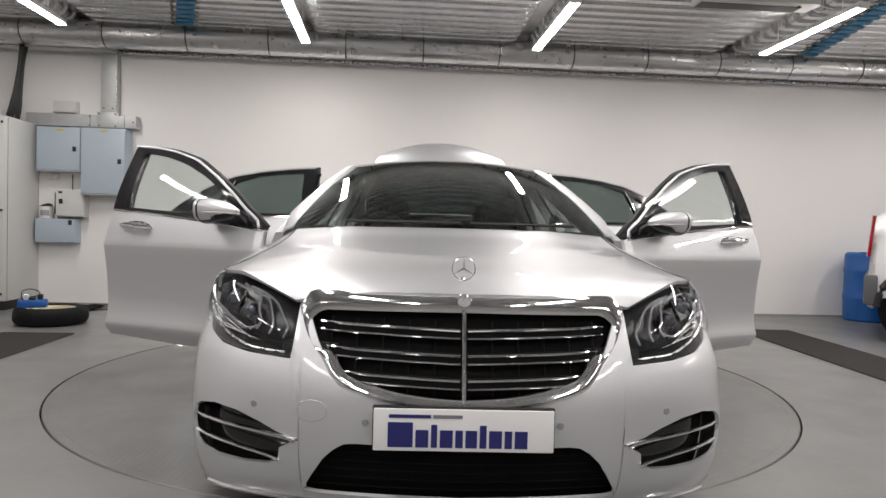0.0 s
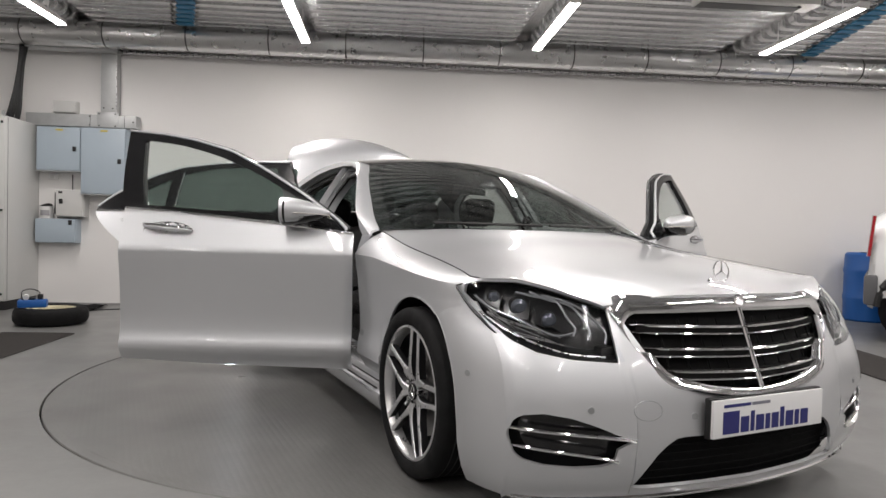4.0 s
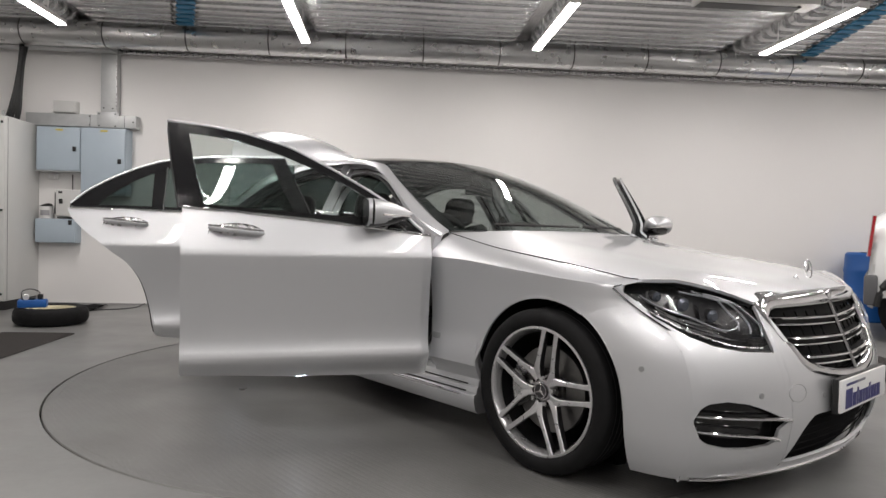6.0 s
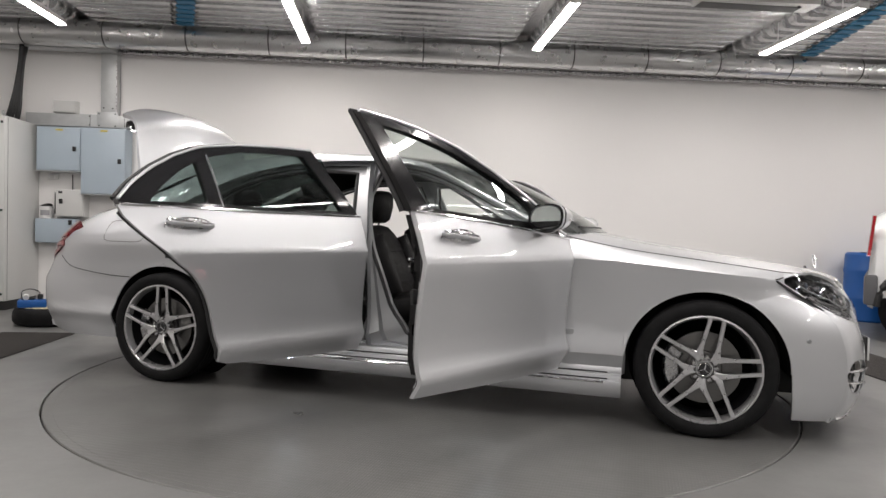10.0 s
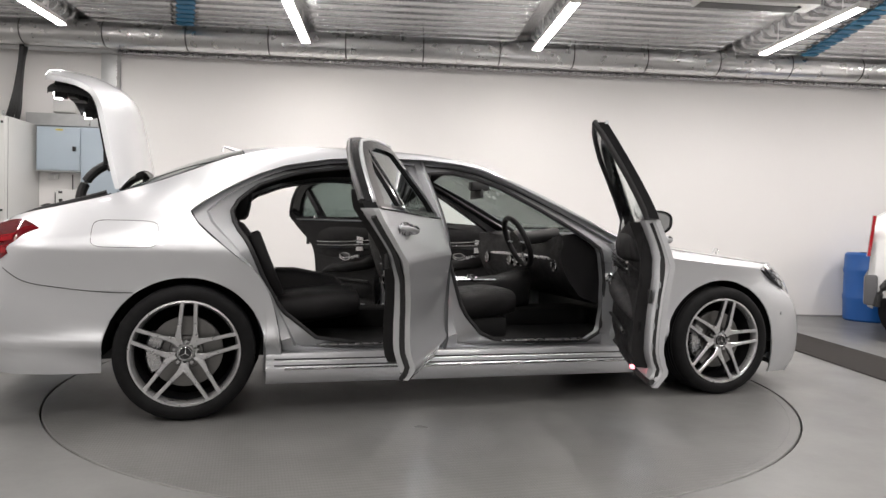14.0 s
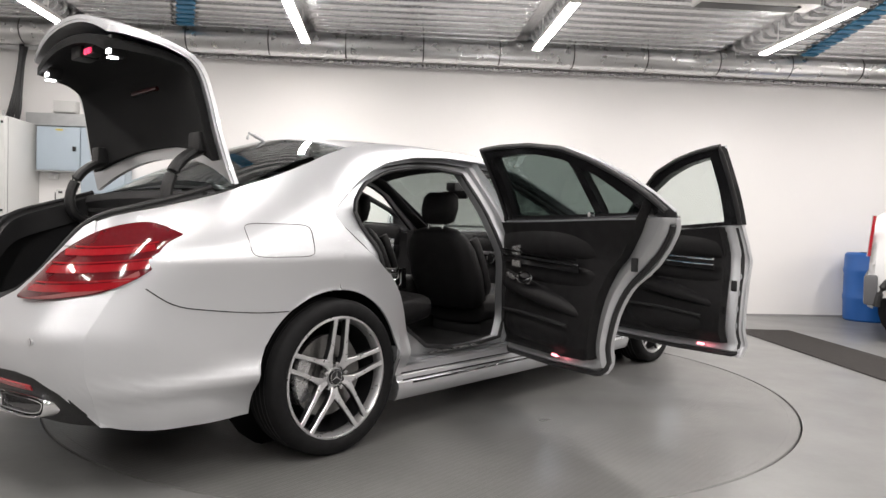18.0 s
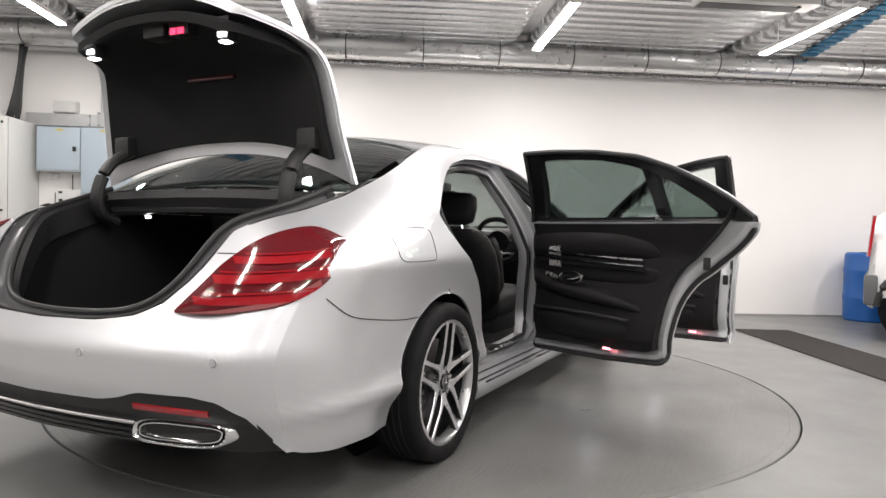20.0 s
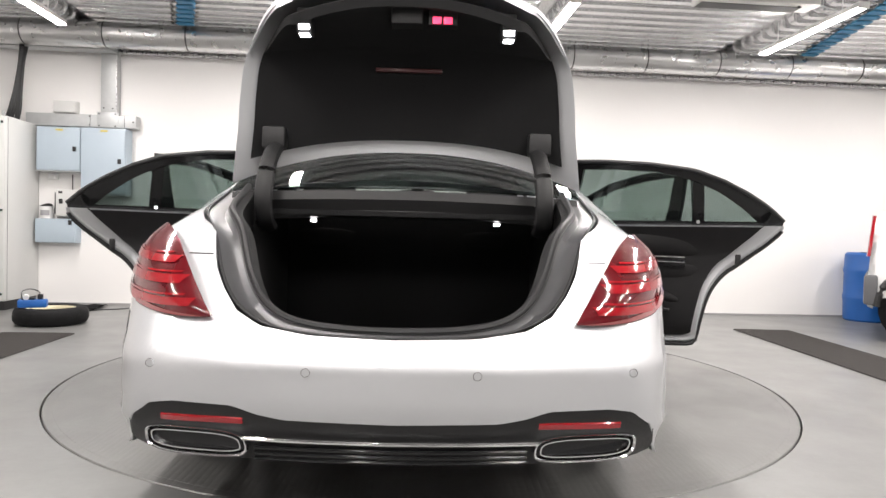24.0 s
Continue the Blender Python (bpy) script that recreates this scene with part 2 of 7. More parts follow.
def checker_plate_material():
    """Painted steel with the short crossed ribs of checker plate."""
    mat = material("painted_checker_plate", (0.148, 0.147, 0.142), 0.34, 0.0, noise=(1.2, 0.46), fine=0.80, wear=(1.8, 0.07))
    nt = mat.node_tree
    b = nt.nodes["Principled BSDF"]
    co = nt.nodes.new("ShaderNodeTexCoord")
    heights = []
    for turn, shift in ((45, 0.0), (-45, 0.5)):
        mp = nt.nodes.new("ShaderNodeMapping")
        mp.inputs["Rotation"].default_value = (0, 0, radians(turn))
        mp.inputs["Scale"].default_value = (55, 24, 1)
        mp.inputs["Location"].default_value = (shift, shift, 0)
        nt.links.new(co.outputs["Object"], mp.inputs["Vector"])
        vo = nt.nodes.new("ShaderNodeTexVoronoi")
        vo.inputs["Randomness"].default_value = 0.0
        vo.inputs["Scale"].default_value = 1.0
        nt.links.new(mp.outputs[0], vo.inputs["Vector"])
        mr = nt.nodes.new("ShaderNodeMapRange")
        mr.inputs[1].default_value, mr.inputs[2].default_value = 0.22, 0.36
        mr.inputs[3].default_value, mr.inputs[4].default_value = 1.0, 0.0
        nt.links.new(vo.outputs["Distance"], mr.inputs[0])
        heights.append(mr)
    mx = nt.nodes.new("ShaderNodeMath")
    mx.operation = "MAXIMUM"
    nt.links.new(heights[0].outputs[0], mx.inputs[0])
    nt.links.new(heights[1].outputs[0], mx.inputs[1])
    bump = nt.nodes.new("ShaderNodeBump")
    bump.inputs["Strength"].default_value = 0.30
    bump.inputs["Distance"].default_value = 0.0015
    nt.links.new(mx.outputs[0], bump.inputs["Height"])
    nt.links.new(bump.outputs[0], b.inputs["Normal"])
    return mat


M_table = checker_plate_material()


def disc(r, z0, z1, n=192):
    bm = bmesh.new()
    rows = []
    for rr, z in ((0.001, z1), (r * 0.5, z1), (r - 0.0006, z1), (r, z1 - 0.0005), (r, z0)):
        rows.append([(rr * math.cos(2 * math.pi * k / n), rr * math.sin(2 * math.pi * k / n), z) for k in range(n)])
    add_grid(bm, rows, closed_v=True)
    bm.normal_update()
    return bm


def ring_plate(r0, r1, z0, z1, n=192):
    rows = []
    for rr, z in ((r0, z0), (r0, z1 - 0.0005), (r0 + 0.0006, z1), (r1 - 0.005, z1), (r1, z1 - 0.004), (r1, z0)):
        rows.append([(rr * math.cos(2 * math.pi * k / n), rr * math.sin(2 * math.pi * k / n), z) for k in range(n)])
    bm = bmesh.new()
    add_grid(bm, rows, closed_v=True)
    return bm


turntable = hub("turntable")
part("deck_plate", disc(R_TABLE - 0.0502, -0.04, 0.0), M_table, turntable, "grey painted steel deck plate")
part("edge_ring", ring_plate(R_TABLE - 0.050, R_TABLE, -0.04, 0.0), M_table, turntable, "grey steel edge ring of the disc")
tagged(turntable, "flush round steel turntable painted floor grey", "turntable")

# ---------------------------------------------------------------- walls and ceiling
U0, U1, V0 = -7.0, 8.6, -13.0
tagged(part("wall_north", box((U0, 0, -0.05), (U1, 0.2, 3.6)), M_wall, m=ROOM), "long plain white painted workshop wall", "wall", kind="structure")
tagged(part("wall_west", box((U0 - 0.2, V0, -0.05), (U0, 0.2, 3.6)), M_wall, m=ROOM), "plain white painted workshop wall", "wall", kind="structure")
tagged(part("wall_east", box((U1, V0, -0.05), (U1 + 0.2, 0.2, 3.6)), M_wall, m=ROOM), "plain white painted workshop wall", "wall", kind="structure")
# The south wall is never in view: added in grey to dim the car's reflections.
tagged(part("wall_south", box((U0 - 0.2, V0 - 0.2, -0.05), (U1 + 0.2, V0, 3.6)), M_unseen_wall, m=ROOM), "unseen grey wall behind the camera, added to dim reflections on the car", "wall", kind="structure")
M_skirt = material("grey_skirting", (0.30, 0.30, 0.30), 0.45, 0.0, noise=(5, 0.1))
tagged(part("baseboard", box((-4.6, -0.012, 0.0), (U1, -0.0, 0.02)), M_skirt, m=ROOM), "thin grey sealant strip along the wall's foot", "baseboard", kind="structure")


LIGHT_U = (-3.86, -1.445, 1.046, 3.468, 5.95)     # the rows of lights run across the decking at these places


def deck():
    """Profiled steel decking: flat-bellied ribs that run along the wall; they end in rounded noses at the joints above the lights."""
    bm = bmesh.new()
    z0, pitch, deep = 3.175, 0.20, 0.085
    pts = []
    v = -13.0
    while v < -0.01:
        for dv, h in ((0.0, 0.0), (0.045, 0.0), (0.055, 0.04), (0.062, 0.40), (0.070, 0.80), (0.080, 0.96), (0.094, 1.0), (0.112, 0.985), (0.130, 0.975),
                      (0.148, 0.985), (0.166, 1.0), (0.180, 0.96), (0.189, 0.80), (0.195, 0.40)):
            pts.append((v + dv, h))
        v += pitch
    pts.append((0.0, 0.0))
    cols = []
    ends = [U0] + [x for u in LIGHT_U for x in (u - 0.115, u + 0.03)] + [U1]
    for a, b in zip(ends[::2], ends[1::2]):
        for du, k in ((0.0, 0.0), (0.012, 0.45), (0.035, 0.80), (0.07, 1.0)):
            cols.append((a + du, k))
        for du, k in ((0.07, 1.0), (0.035, 0.80), (0.012, 0.45), (0.0, 0.0)):
            cols.append((b - du, k))
    add_grid(bm, [[(u, p, z0 + deep * (1 - h * k)) for p, h in pts] for u, k in cols])
    return bm


tagged(part("ceiling", deck(), M_deck, m=ROOM, smooth=40), "ribbed galvanised steel decking as ceiling", "ceiling", kind="structure")
tagged(part("ceiling_slab", box((U0 - 0.2, V0 - 0.2, 3.30), (U1 + 0.2, 0.2, 3.5)), M_pit, m=ROOM), "slab above the steel decking", "ceiling", kind="structure")


# ---------------------------------------------------------------- lights
def batten():
    thing = hub("ceiling_light")
    part("housing", box((-0.046, -0.77, 0.012), (0.046, 0.77, 0.06), 0.006), M_white_metal, thing)
    prof = [(0.045 * math.cos(a), 0.012 - 0.010 * math.sin(a)) for a in np.linspace(0, math.pi, 7)]
    part("diffuser", grid([[(x, y, z) for x, z in prof] for y in (-0.765, 0.765)], flip=True), M_tube, thing, "glowing white diffuser")
    part("end_cap", box((-0.047, -0.78, 0.0), (0.047, -0.765, 0.06), 0.004), M_white_metal, thing)
    part("end_cap", box((-0.047, 0.765, 0.0), (0.047, 0.78, 0.06), 0.004), M_white_metal, thing)
    for y in (-0.5, 0.5):
        part("suspension", cyl((0, y, 0.055), (0, y, 0.27), 0.004, 6), M_white_metal, thing)
    return tagged(thing, "slim white LED batten light hung below the steel decking", "ceiling light", "rows of ceiling lights")


first = batten()
first.matrix_basis = ROOM @ Matrix.Translation((3.468, -2.03, 2.96))
for u, v in [(1.046, -1.78), (-1.445, -1.64), (-3.86, -1.87), (5.95, -2.05),
             (3.468, -4.6), (1.046, -4.6), (-1.445, -4.6), (-3.86, -4.6), (5.95, -4.6),
             # unseen rows, added as fill above and behind the camera
             (3.468, -7.4), (1.046, -7.4), (-1.445, -7.4), (-3.86, -7.4), (5.95, -7.4),
             (3.468, -10.2), (1.046, -10.2), (-1.445, -10.2), (-3.86, -10.2)]:
    copy_thing(first, ROOM @ Matrix.Translation((u, v, 2.96)))


# ---------------------------------------------------------------- foil-wrapped duct and the slim tray below it
def duct():
    thing = hub("air_duct", ROOM)
    v, zc, r = -0.42, 3.075, 0.15
    seams = [-6.4, -5.45, -4.56, -3.69, -2.80, -1.90, -1.04, -0.16, 0.72, 1.59, 2.47, 3.35, 4.24, 5.13, 6.0, 6.9, 7.8, 8.55]
    rng = random.Random(4)
    for a, b in zip(seams, seams[1:]):
        rows = []
        for i in range(13):
            u = a + 0.006 + (b - a - 0.012) * i / 12
            rr = r * (1 + rng.uniform(-0.008, 0.008)) * (0.985 if i in (0, 12) else 1)
            rows.append([(u, v + rr * math.cos(t) * (1 + rng.uniform(-0.006, 0.006)), zc + rr * math.sin(t)) for t in np.linspace(0, 2 * math.pi, 28, endpoint=False)])
        part("duct_section", grid(rows, closed_v=True), M_foil, thing, "crinkled silver foil wrap", smooth=50)
    for a in seams[1:-1]:
        part("joint_band", cyl((a - 0.007, v, zc), (a + 0.007, v, zc), r * 0.99, 28), M_band, thing)
    tagged(thing, "round ventilation duct wrapped in crinkled silver foil below the ceiling", "air duct")


duct()


def tray():
    thing = hub("cable_tray", ROOM)
    part("channel", box((-4.2, -0.10, 2.945), (8.5, -0.03, 2.985), 0.006), M_satin, thing)
    for k in range(70):
        part("slot", box((-3.95 + k * 0.175, -0.1035, 2.95), (-3.945 + k * 0.175, -0.1005, 2.98)), M_band, thing)
    tagged(thing, "slim slotted steel cable tray along the top of the wall", "cable tray")


tray()
# ================================================================ the car (x forward, y to its left, z up; middle of the wheelbase at 0)
car = hub("car")
tagged(car, "silver luxury saloon with all doors and boot open, on a turntable", "car")
AXLE, TYRE_R = 1.583, 0.335

SIDE = [(0.10, 0.850), (0.20, 0.872), (0.26, 0.880), (0.315, 0.893), (0.375, 0.936), (0.388, 0.942), (0.405, 0.942), (0.45, 0.924), (0.50, 0.920), (0.60, 0.925), (0.74, 0.939),
        (0.848, 0.957), (0.862, 0.957), (0.885, 0.949), (0.94, 0.932), (1.00, 0.910), (1.06, 0.884)]
NOSE_X = [(0.10, 2.38), (0.20, 2.44), (0.34, 2.462), (0.45, 2.452), (0.60, 2.405), (0.75, 2.325), (0.85, 2.24)]
TAIL_X = [(0.18, -2.69), (0.35, -2.755), (0.50, -2.795), (0.58, -2.795), (0.66, -2.755), (0.75, -2.70), (0.90, -2.605), (1.0, -2.53), (1.1, -2.45)]
FRONT_PLAN = spline([(0, 0), (-0.018, 0.25), (-0.07, 0.52), (-0.17, 0.74), (-0.30, 0.87), (-0.45, 0.93), (-0.60, 0.953), (-0.76, 0.958)], 10)
REAR_PLAN = spline([(0, 0), (0.013, 0.25), (0.045, 0.50), (0.10, 0.733), (0.20, 0.86), (0.36, 0.93), (0.55, 0.953), (0.75, 0.958)], 10)


NOSE_LOW = spline([(0, 0), (-0.018, 0.25), (-0.06, 0.50), (-0.135, 0.74), (-0.205, 0.86), (-0.264, 0.905), (-0.40, 0.944), (-0.60, 0.956), (-0.76, 0.958)], 10)
NOSE_SIDE = [(0.10, 0.900), (0.16, 0.924), (0.25, 0.940), (0.40, 0.946), (0.55, 0.945), (0.66, 0.938), (0.75, 0.925)]
PLAN_Y = [0.958 * (1 - (1 - k / 90) ** 2) for k in range(91)]
PLAN_LOW = [float(np.interp(y, [p[1] for p in NOSE_LOW], [p[0] for p in NOSE_LOW])) for y in PLAN_Y]
PLAN_HIGH = [float(np.interp(y, [p[1] for p in FRONT_PLAN], [p[0] for p in FRONT_PLAN])) for y in PLAN_Y]


def side_y(z):
    return line_table(SIDE, z)


def nose_y(z):
    """Half width of the front bumper, fuller than the flanks behind it."""
    return max(side_y(z), line_table(NOSE_SIDE, z) if z < 0.75 else 0.0)


TAIL_SIDE = [(0.10, 0.870), (0.20, 0.900), (0.28, 0.920), (0.40, 0.930), (0.60, 0.928), (0.70, 0.930)]


def tail_y(z):
    """Half width of the rear bumper."""
    return max(side_y(z), line_table(TAIL_SIDE, z) if z < 0.70 else 0.0)


def nose_plan(z):
    """How far the nose recedes along PLAN_Y: full corners at the bumper, rounder ones at the lamps."""
    w = min(1.0, max(0.0, (z - 0.56) / 0.20))
    w = w * w * (3 - 2 * w)
    return [a + (b - a) * w for a, b in zip(PLAN_LOW, PLAN_HIGH)]


def on_plan(plan, y):
    return float(np.interp(y, [p[1] for p in plan], [p[0] for p in plan]))


def front_at(y, z):
    """A point of the nose surface."""
    return (lerp_table(NOSE_X, z) + float(np.interp(y, PLAN_Y, nose_plan(z))), y * nose_y(z) / 0.958, z)


def rear_at(y, z):
    return (lerp_table(TAIL_X, z) + on_plan(REAR_PLAN, y), y * tail_y(z) / 0.958, z)


def side_at(x, z):
    """A point of the flank, also where it turns in to the nose or tail."""
    w = side_y(z)
    nose, tail = lerp_table(NOSE_X, z), lerp_table(TAIL_X, z)
    if x > nose - 0.76:
        k = min(1.0, (x - nose + 0.76) / 0.25)
        w += (nose_y(z) - w) * k * k * (3 - 2 * k)
        y = float(np.interp(nose - x, [-q for q in nose_plan(z)], PLAN_Y)) / 0.958 * w
    elif x < tail + 0.75:
        k = min(1.0, (tail + 0.75 - x) / 0.20)
        w += (tail_y(z) - w) * k * k * (3 - 2 * k)
        y = float(np.interp(x - tail, [p[0] for p in REAR_PLAN], [p[1] for p in REAR_PLAN])) / 0.958 * w
    else:
        y = w
    return (x, y, z)


def cabin_y(z):
    """Half width of the cabin's sides above the belt."""
    return 0.884 - 0.276 * max(0.0, (z - 1.06) / 0.40) ** 1.12


def skin(cols, thick=0.012, flip=False):
    """A panel from columns of points (y given positive, built for the car's left and right side)."""
    return grid(cols, thick=thick, flip=flip)


def both(name, bm, mat, parent, label="", smooth=35):
    """The same part on the left (+y) and on the right (-y)."""
    other = mirrored(bm)
    return part(name, bm, mat, parent, label, smooth), part(name, other, mat, parent, label, smooth)


def arch_z(cx, x, r):
    d = r * r - (x - cx) ** 2
    return 0.328 + math.sqrt(d) if d > 0 else 0.0


ARCH_R = 0.390


# ---- front wing
CREASE = [(0.88, 0.860), (1.1, 0.857), (1.34, 0.838), (1.6, 0.815), (1.93, 0.790)]
SEAM_Y = [(0.80, 0.815), (0.95, 0.812), (1.2, 0.818), (1.6, 0.832), (1.85, 0.856), (1.93, 0.872), (1.98, 0.856), (2.06, 0.785), (2.135, 0.712), (2.205, 0.630), (2.262, 0.548), (2.33, 0.44)]
SEAM_Z = [(0.80, 0.990), (0.95, 0.958), (1.2, 0.912), (1.6, 0.864), (1.85, 0.834), (1.93, 0.824), (1.98, 0.822), (2.06, 0.828), (2.135, 0.811), (2.205, 0.781), (2.262, 0.747), (2.33, 0.725)]


def wing():
    xs = sorted(set([0.885 + 0.245 * k / 6 for k in range(7)] + [AXLE - ARCH_R * math.cos(a) for a in np.linspace(0, math.pi * 0.86, 26)]))
    xs = [x for x in xs if x <= 1.925] + [1.93]
    cols = []
    for x in xs:
        lo = 0.268 if x < AXLE - ARCH_R + 1e-6 else arch_z(AXLE, x, ARCH_R)
        seam = line_table([(1.70, 0.640), (1.741, 0.655), (1.907, 0.705), (1.93, 0.72)], x)
        if x > 1.72:
            lo = max(lo, seam)
        zc = lerp_table(CREASE, x)
        ys, zs = lerp_table(SEAM_Y, x), lerp_table(SEAM_Z, x)
        col = [side_at(x, lo + (zc - lo) * t) for t in np.linspace(0, 1, 12)]
        yc = col[-1][1]
        for q in np.linspace(0.12, 1, 9):
            a = q * math.pi / 2
            col.append((x, yc - (yc - ys) * (0.62 * q + 0.38 * (1 - math.cos(a))), zc + (zs - zc) * (0.62 * q + 0.38 * math.sin(a))))
        cols.append(col)
    bm = skin(cols, -0.012)
    # the pointed end below and above the lamp's tip
    for k in (0, 1):
        tip = []
        for x in np.linspace(1.926, 2.03 if k == 0 else 1.985, 8):
            if k == 0:
                z0, z1 = 0.690, line_table([(1.905, 0.787), (2.02, 0.712), (2.04, 0.700)], x) + 0.003
                tip.append([side_at(x, z0 + (z1 - z0) * t) for t in np.linspace(0, 1, 6)])
            else:
                a = np.array([line_table([(1.905, 0.918), (1.98, 0.858), (2.0, 0.84)], x) + 0.003, line_table([(1.905, 0.790), (1.98, 0.815), (2.0, 0.818)], x)])
                b = np.array([lerp_table(SEAM_Y, x), lerp_table(SEAM_Z, x)])
                tip.append([(x, *(a + (b - a) * t)) for t in np.linspace(0, 1, 4)])
        add_grid(bm, tip)
    return bm


both("front_wing", wing(), M_paint, car)

# ---- bonnet
HOOD_Z = [(0.80, 1.035), (0.95, 1.012), (1.07, 0.996), (1.26, 0.960), (1.53, 0.922), (1.92, 0.868), (2.12, 0.838), (2.28, 0.802), (2.33, 0.784)]


EDGE_Z = [(0.80, 0.990), (0.95, 0.958), (1.2, 0.912), (1.6, 0.866), (1.85, 0.840), (2.06, 0.812), (2.205, 0.778), (2.33, 0.725)]


def hood_z(x, y):
    ys, zs, zc = lerp_table(SEAM_Y, x), lerp_table(SEAM_Z, x), lerp_table(HOOD_Z, x)
    t = min(1.0, abs(y) / ys)
    zm = lerp_table(EDGE_Z, x)
    dome = 0.004 * math.exp(-((t - 0.62) / 0.12) ** 2)
    return zm + (zc - zm) * (1 - t ** 2.6) + (zs - zm) * t ** 9 + dome


def bonnet():
    cols = []
    for k in range(29):
        f = -1 + 2 * k / 28
        col = []
        for i in range(30):
            t = i / 29
            back = 1.06 - 0.20 * abs(f) ** 2.2
            front = 2.325 - 0.063 * abs(f) ** 2
            x = back + (front - back) * t
            y = f * (lerp_table(SEAM_Y, x) - 0.004)
            col.append((x, y, hood_z(x, y)))
        cols.append(col)
    return skin(cols, flip=True)


part("bonnet", bonnet(), M_paint, car)
seam_line = [(x, lerp_table(SEAM_Y, x) - 0.002, lerp_table(SEAM_Z, x) + 0.0012) for x in np.linspace(0.87, 1.97, 26)]
both("bonnet_gap", tube(seam_line, 0.0026, 5), M_seal, car)

# ---- roof rail with A-pillar and C-pillar: from the door's top edge to the roof, windscreen and rear window
DOOR_TOP = [(-1.572, 1.055), (-1.54, 1.085), (-1.47, 1.135), (-1.37, 1.197), (-1.25, 1.262), (-1.10, 1.322), (-0.86, 1.372), (-0.60, 1.396), (-0.30, 1.398),
            (-0.10, 1.384), (0.05, 1.357), (0.25, 1.278), (0.45, 1.178), (0.65, 1.073), (0.82, 0.985), (0.885, 0.958)]
RAIL_Y = [(-2.02, 0.705), (-1.75, 0.70), (-1.58, 0.69), (-1.40, 0.668), (-1.20, 0.635), (-1.0, 0.612), (-0.5, 0.595), (0.0, 0.590), (0.12, 0.622), (0.226, 0.660), (0.4, 0.716),
          (0.61, 0.774), (0.75, 0.810), (0.885, 0.834)]
RAIL_Z = [(-2.02, 1.108), (-1.75, 1.205), (-1.58, 1.275), (-1.40, 1.350), (-1.20, 1.405), (-1.0, 1.432), (-0.66, 1.445), (-0.3, 1.432), (0.0, 1.388), (0.12, 1.343), (0.226, 1.292),
          (0.4, 1.208), (0.61, 1.106), (0.75, 1.042), (0.885, 0.988)]


def rail_columns():
    cols = []
    for x in np.linspace(-1.572, 0.885, 60):
        z0 = line_table(DOOR_TOP, x)
        y0 = cabin_y(z0)
        y1, z1 = lerp_table(RAIL_Y, x), lerp_table(RAIL_Z, x)
        col = []
        for t in np.linspace(0, 1, 7):
            bulge = 0.012 * math.sin(math.pi * t)
            up = bulge * min(1.0, (x + 1.572) / 0.2) if x < 0.0 else bulge * max(0.15, 1 - x / 0.25)
            col.append((x, y0 + (y1 - y0) * t + bulge, z0 + (z1 - z0) * t + up))
        cols.append(col)
    return cols


def pillar_trim():
    """Black inner lining of the pillars and the roof's edge."""
    cols = []
    for x in np.linspace(-1.45, 0.86, 40):
        z0 = line_table(DOOR_TOP, x)
        y0 = cabin_y(z0)
        y1, z1 = lerp_table(RAIL_Y, x), lerp_table(RAIL_Z, x)
        cols.append([(x - 0.01, y0 + (y1 - y0) * t - 0.045 - 0.03 * t, z0 + (z1 - z0) * t - 0.035) for t in np.linspace(0.02, 1.15, 6)])
    return grid(cols, thick=0.006)


both("pillar_trim", pillar_trim(), M_trim, car, "black inner pillar lining")

ROOF_Z = [(-2.03, 1.145), (-1.75, 1.310), (-1.5, 1.412), (-1.35, 1.452), (-1.12, 1.478), (-0.66, 1.493), (-0.355, 1.482), (0.04, 1.440), (0.12, 1.424)]


def roof_col(f, x0, x1, n=26, back_bow=0.0, front_bow=0.0, lift=0.0):
    col = []
    for i in range(n):
        t = i / (n - 1)
        a = x0 + back_bow * f * f
        b = x1 - front_bow * f * f
        x = a + (b - a) * t
        y = f * (lerp_table(RAIL_Y, x) - 0.003)
        zc, zr = lerp_table(ROOF_Z, x), lerp_table(RAIL_Z, x)
        col.append((x, y, zr + (max(zc, zr + 0.004) - zr) * (1 - abs(f) ** 2.1) + lift))
    return col


def sheet(x0, x1, nf=21, bb=0.0, fb=0.0, thick=0.008, n=26, lift=0.0, span=1.0):
    return skin([roof_col(span * (-1 + 2 * k / (nf - 1)), x0, x1, n, bb, fb, lift) for k in range(nf)], thick, flip=True)


part("roof_panel", sheet(-1.345, -0.90, bb=0.03), M_paint, car)
part("panoramic_roof", sheet(-0.895, 0.10, fb=0.075), M_roofglass, car, "black panoramic glass roof")


def windscreen():
    cols = []
    for k in range(25):
        f = -1 + 2 * k / 24
        col = []
        for i in range(20):
            t = i / 19
            top = Vector((0.105 - 0.075 * f * f, f * 0.602, 1.428 - 0.050 * abs(f) ** 2))
            low = Vector((1.055 - 0.19 * abs(f) ** 2.2, f * 0.832, 1.000 - 0.012 * f * f))
            p = top.lerp(low, t)
            p.z += 0.050 * math.sin(math.pi * t) * (1 - 0.75 * f * f)
            p.y *= 1 + 0.022 * math.sin(math.pi * t)
            col.append(p)
        cols.append(col)
    return skin(cols, 0.005, flip=True)


ws = part("windscreen", windscreen(), M_screen, car, "clear curved windscreen")
ws.visible_shadow = False


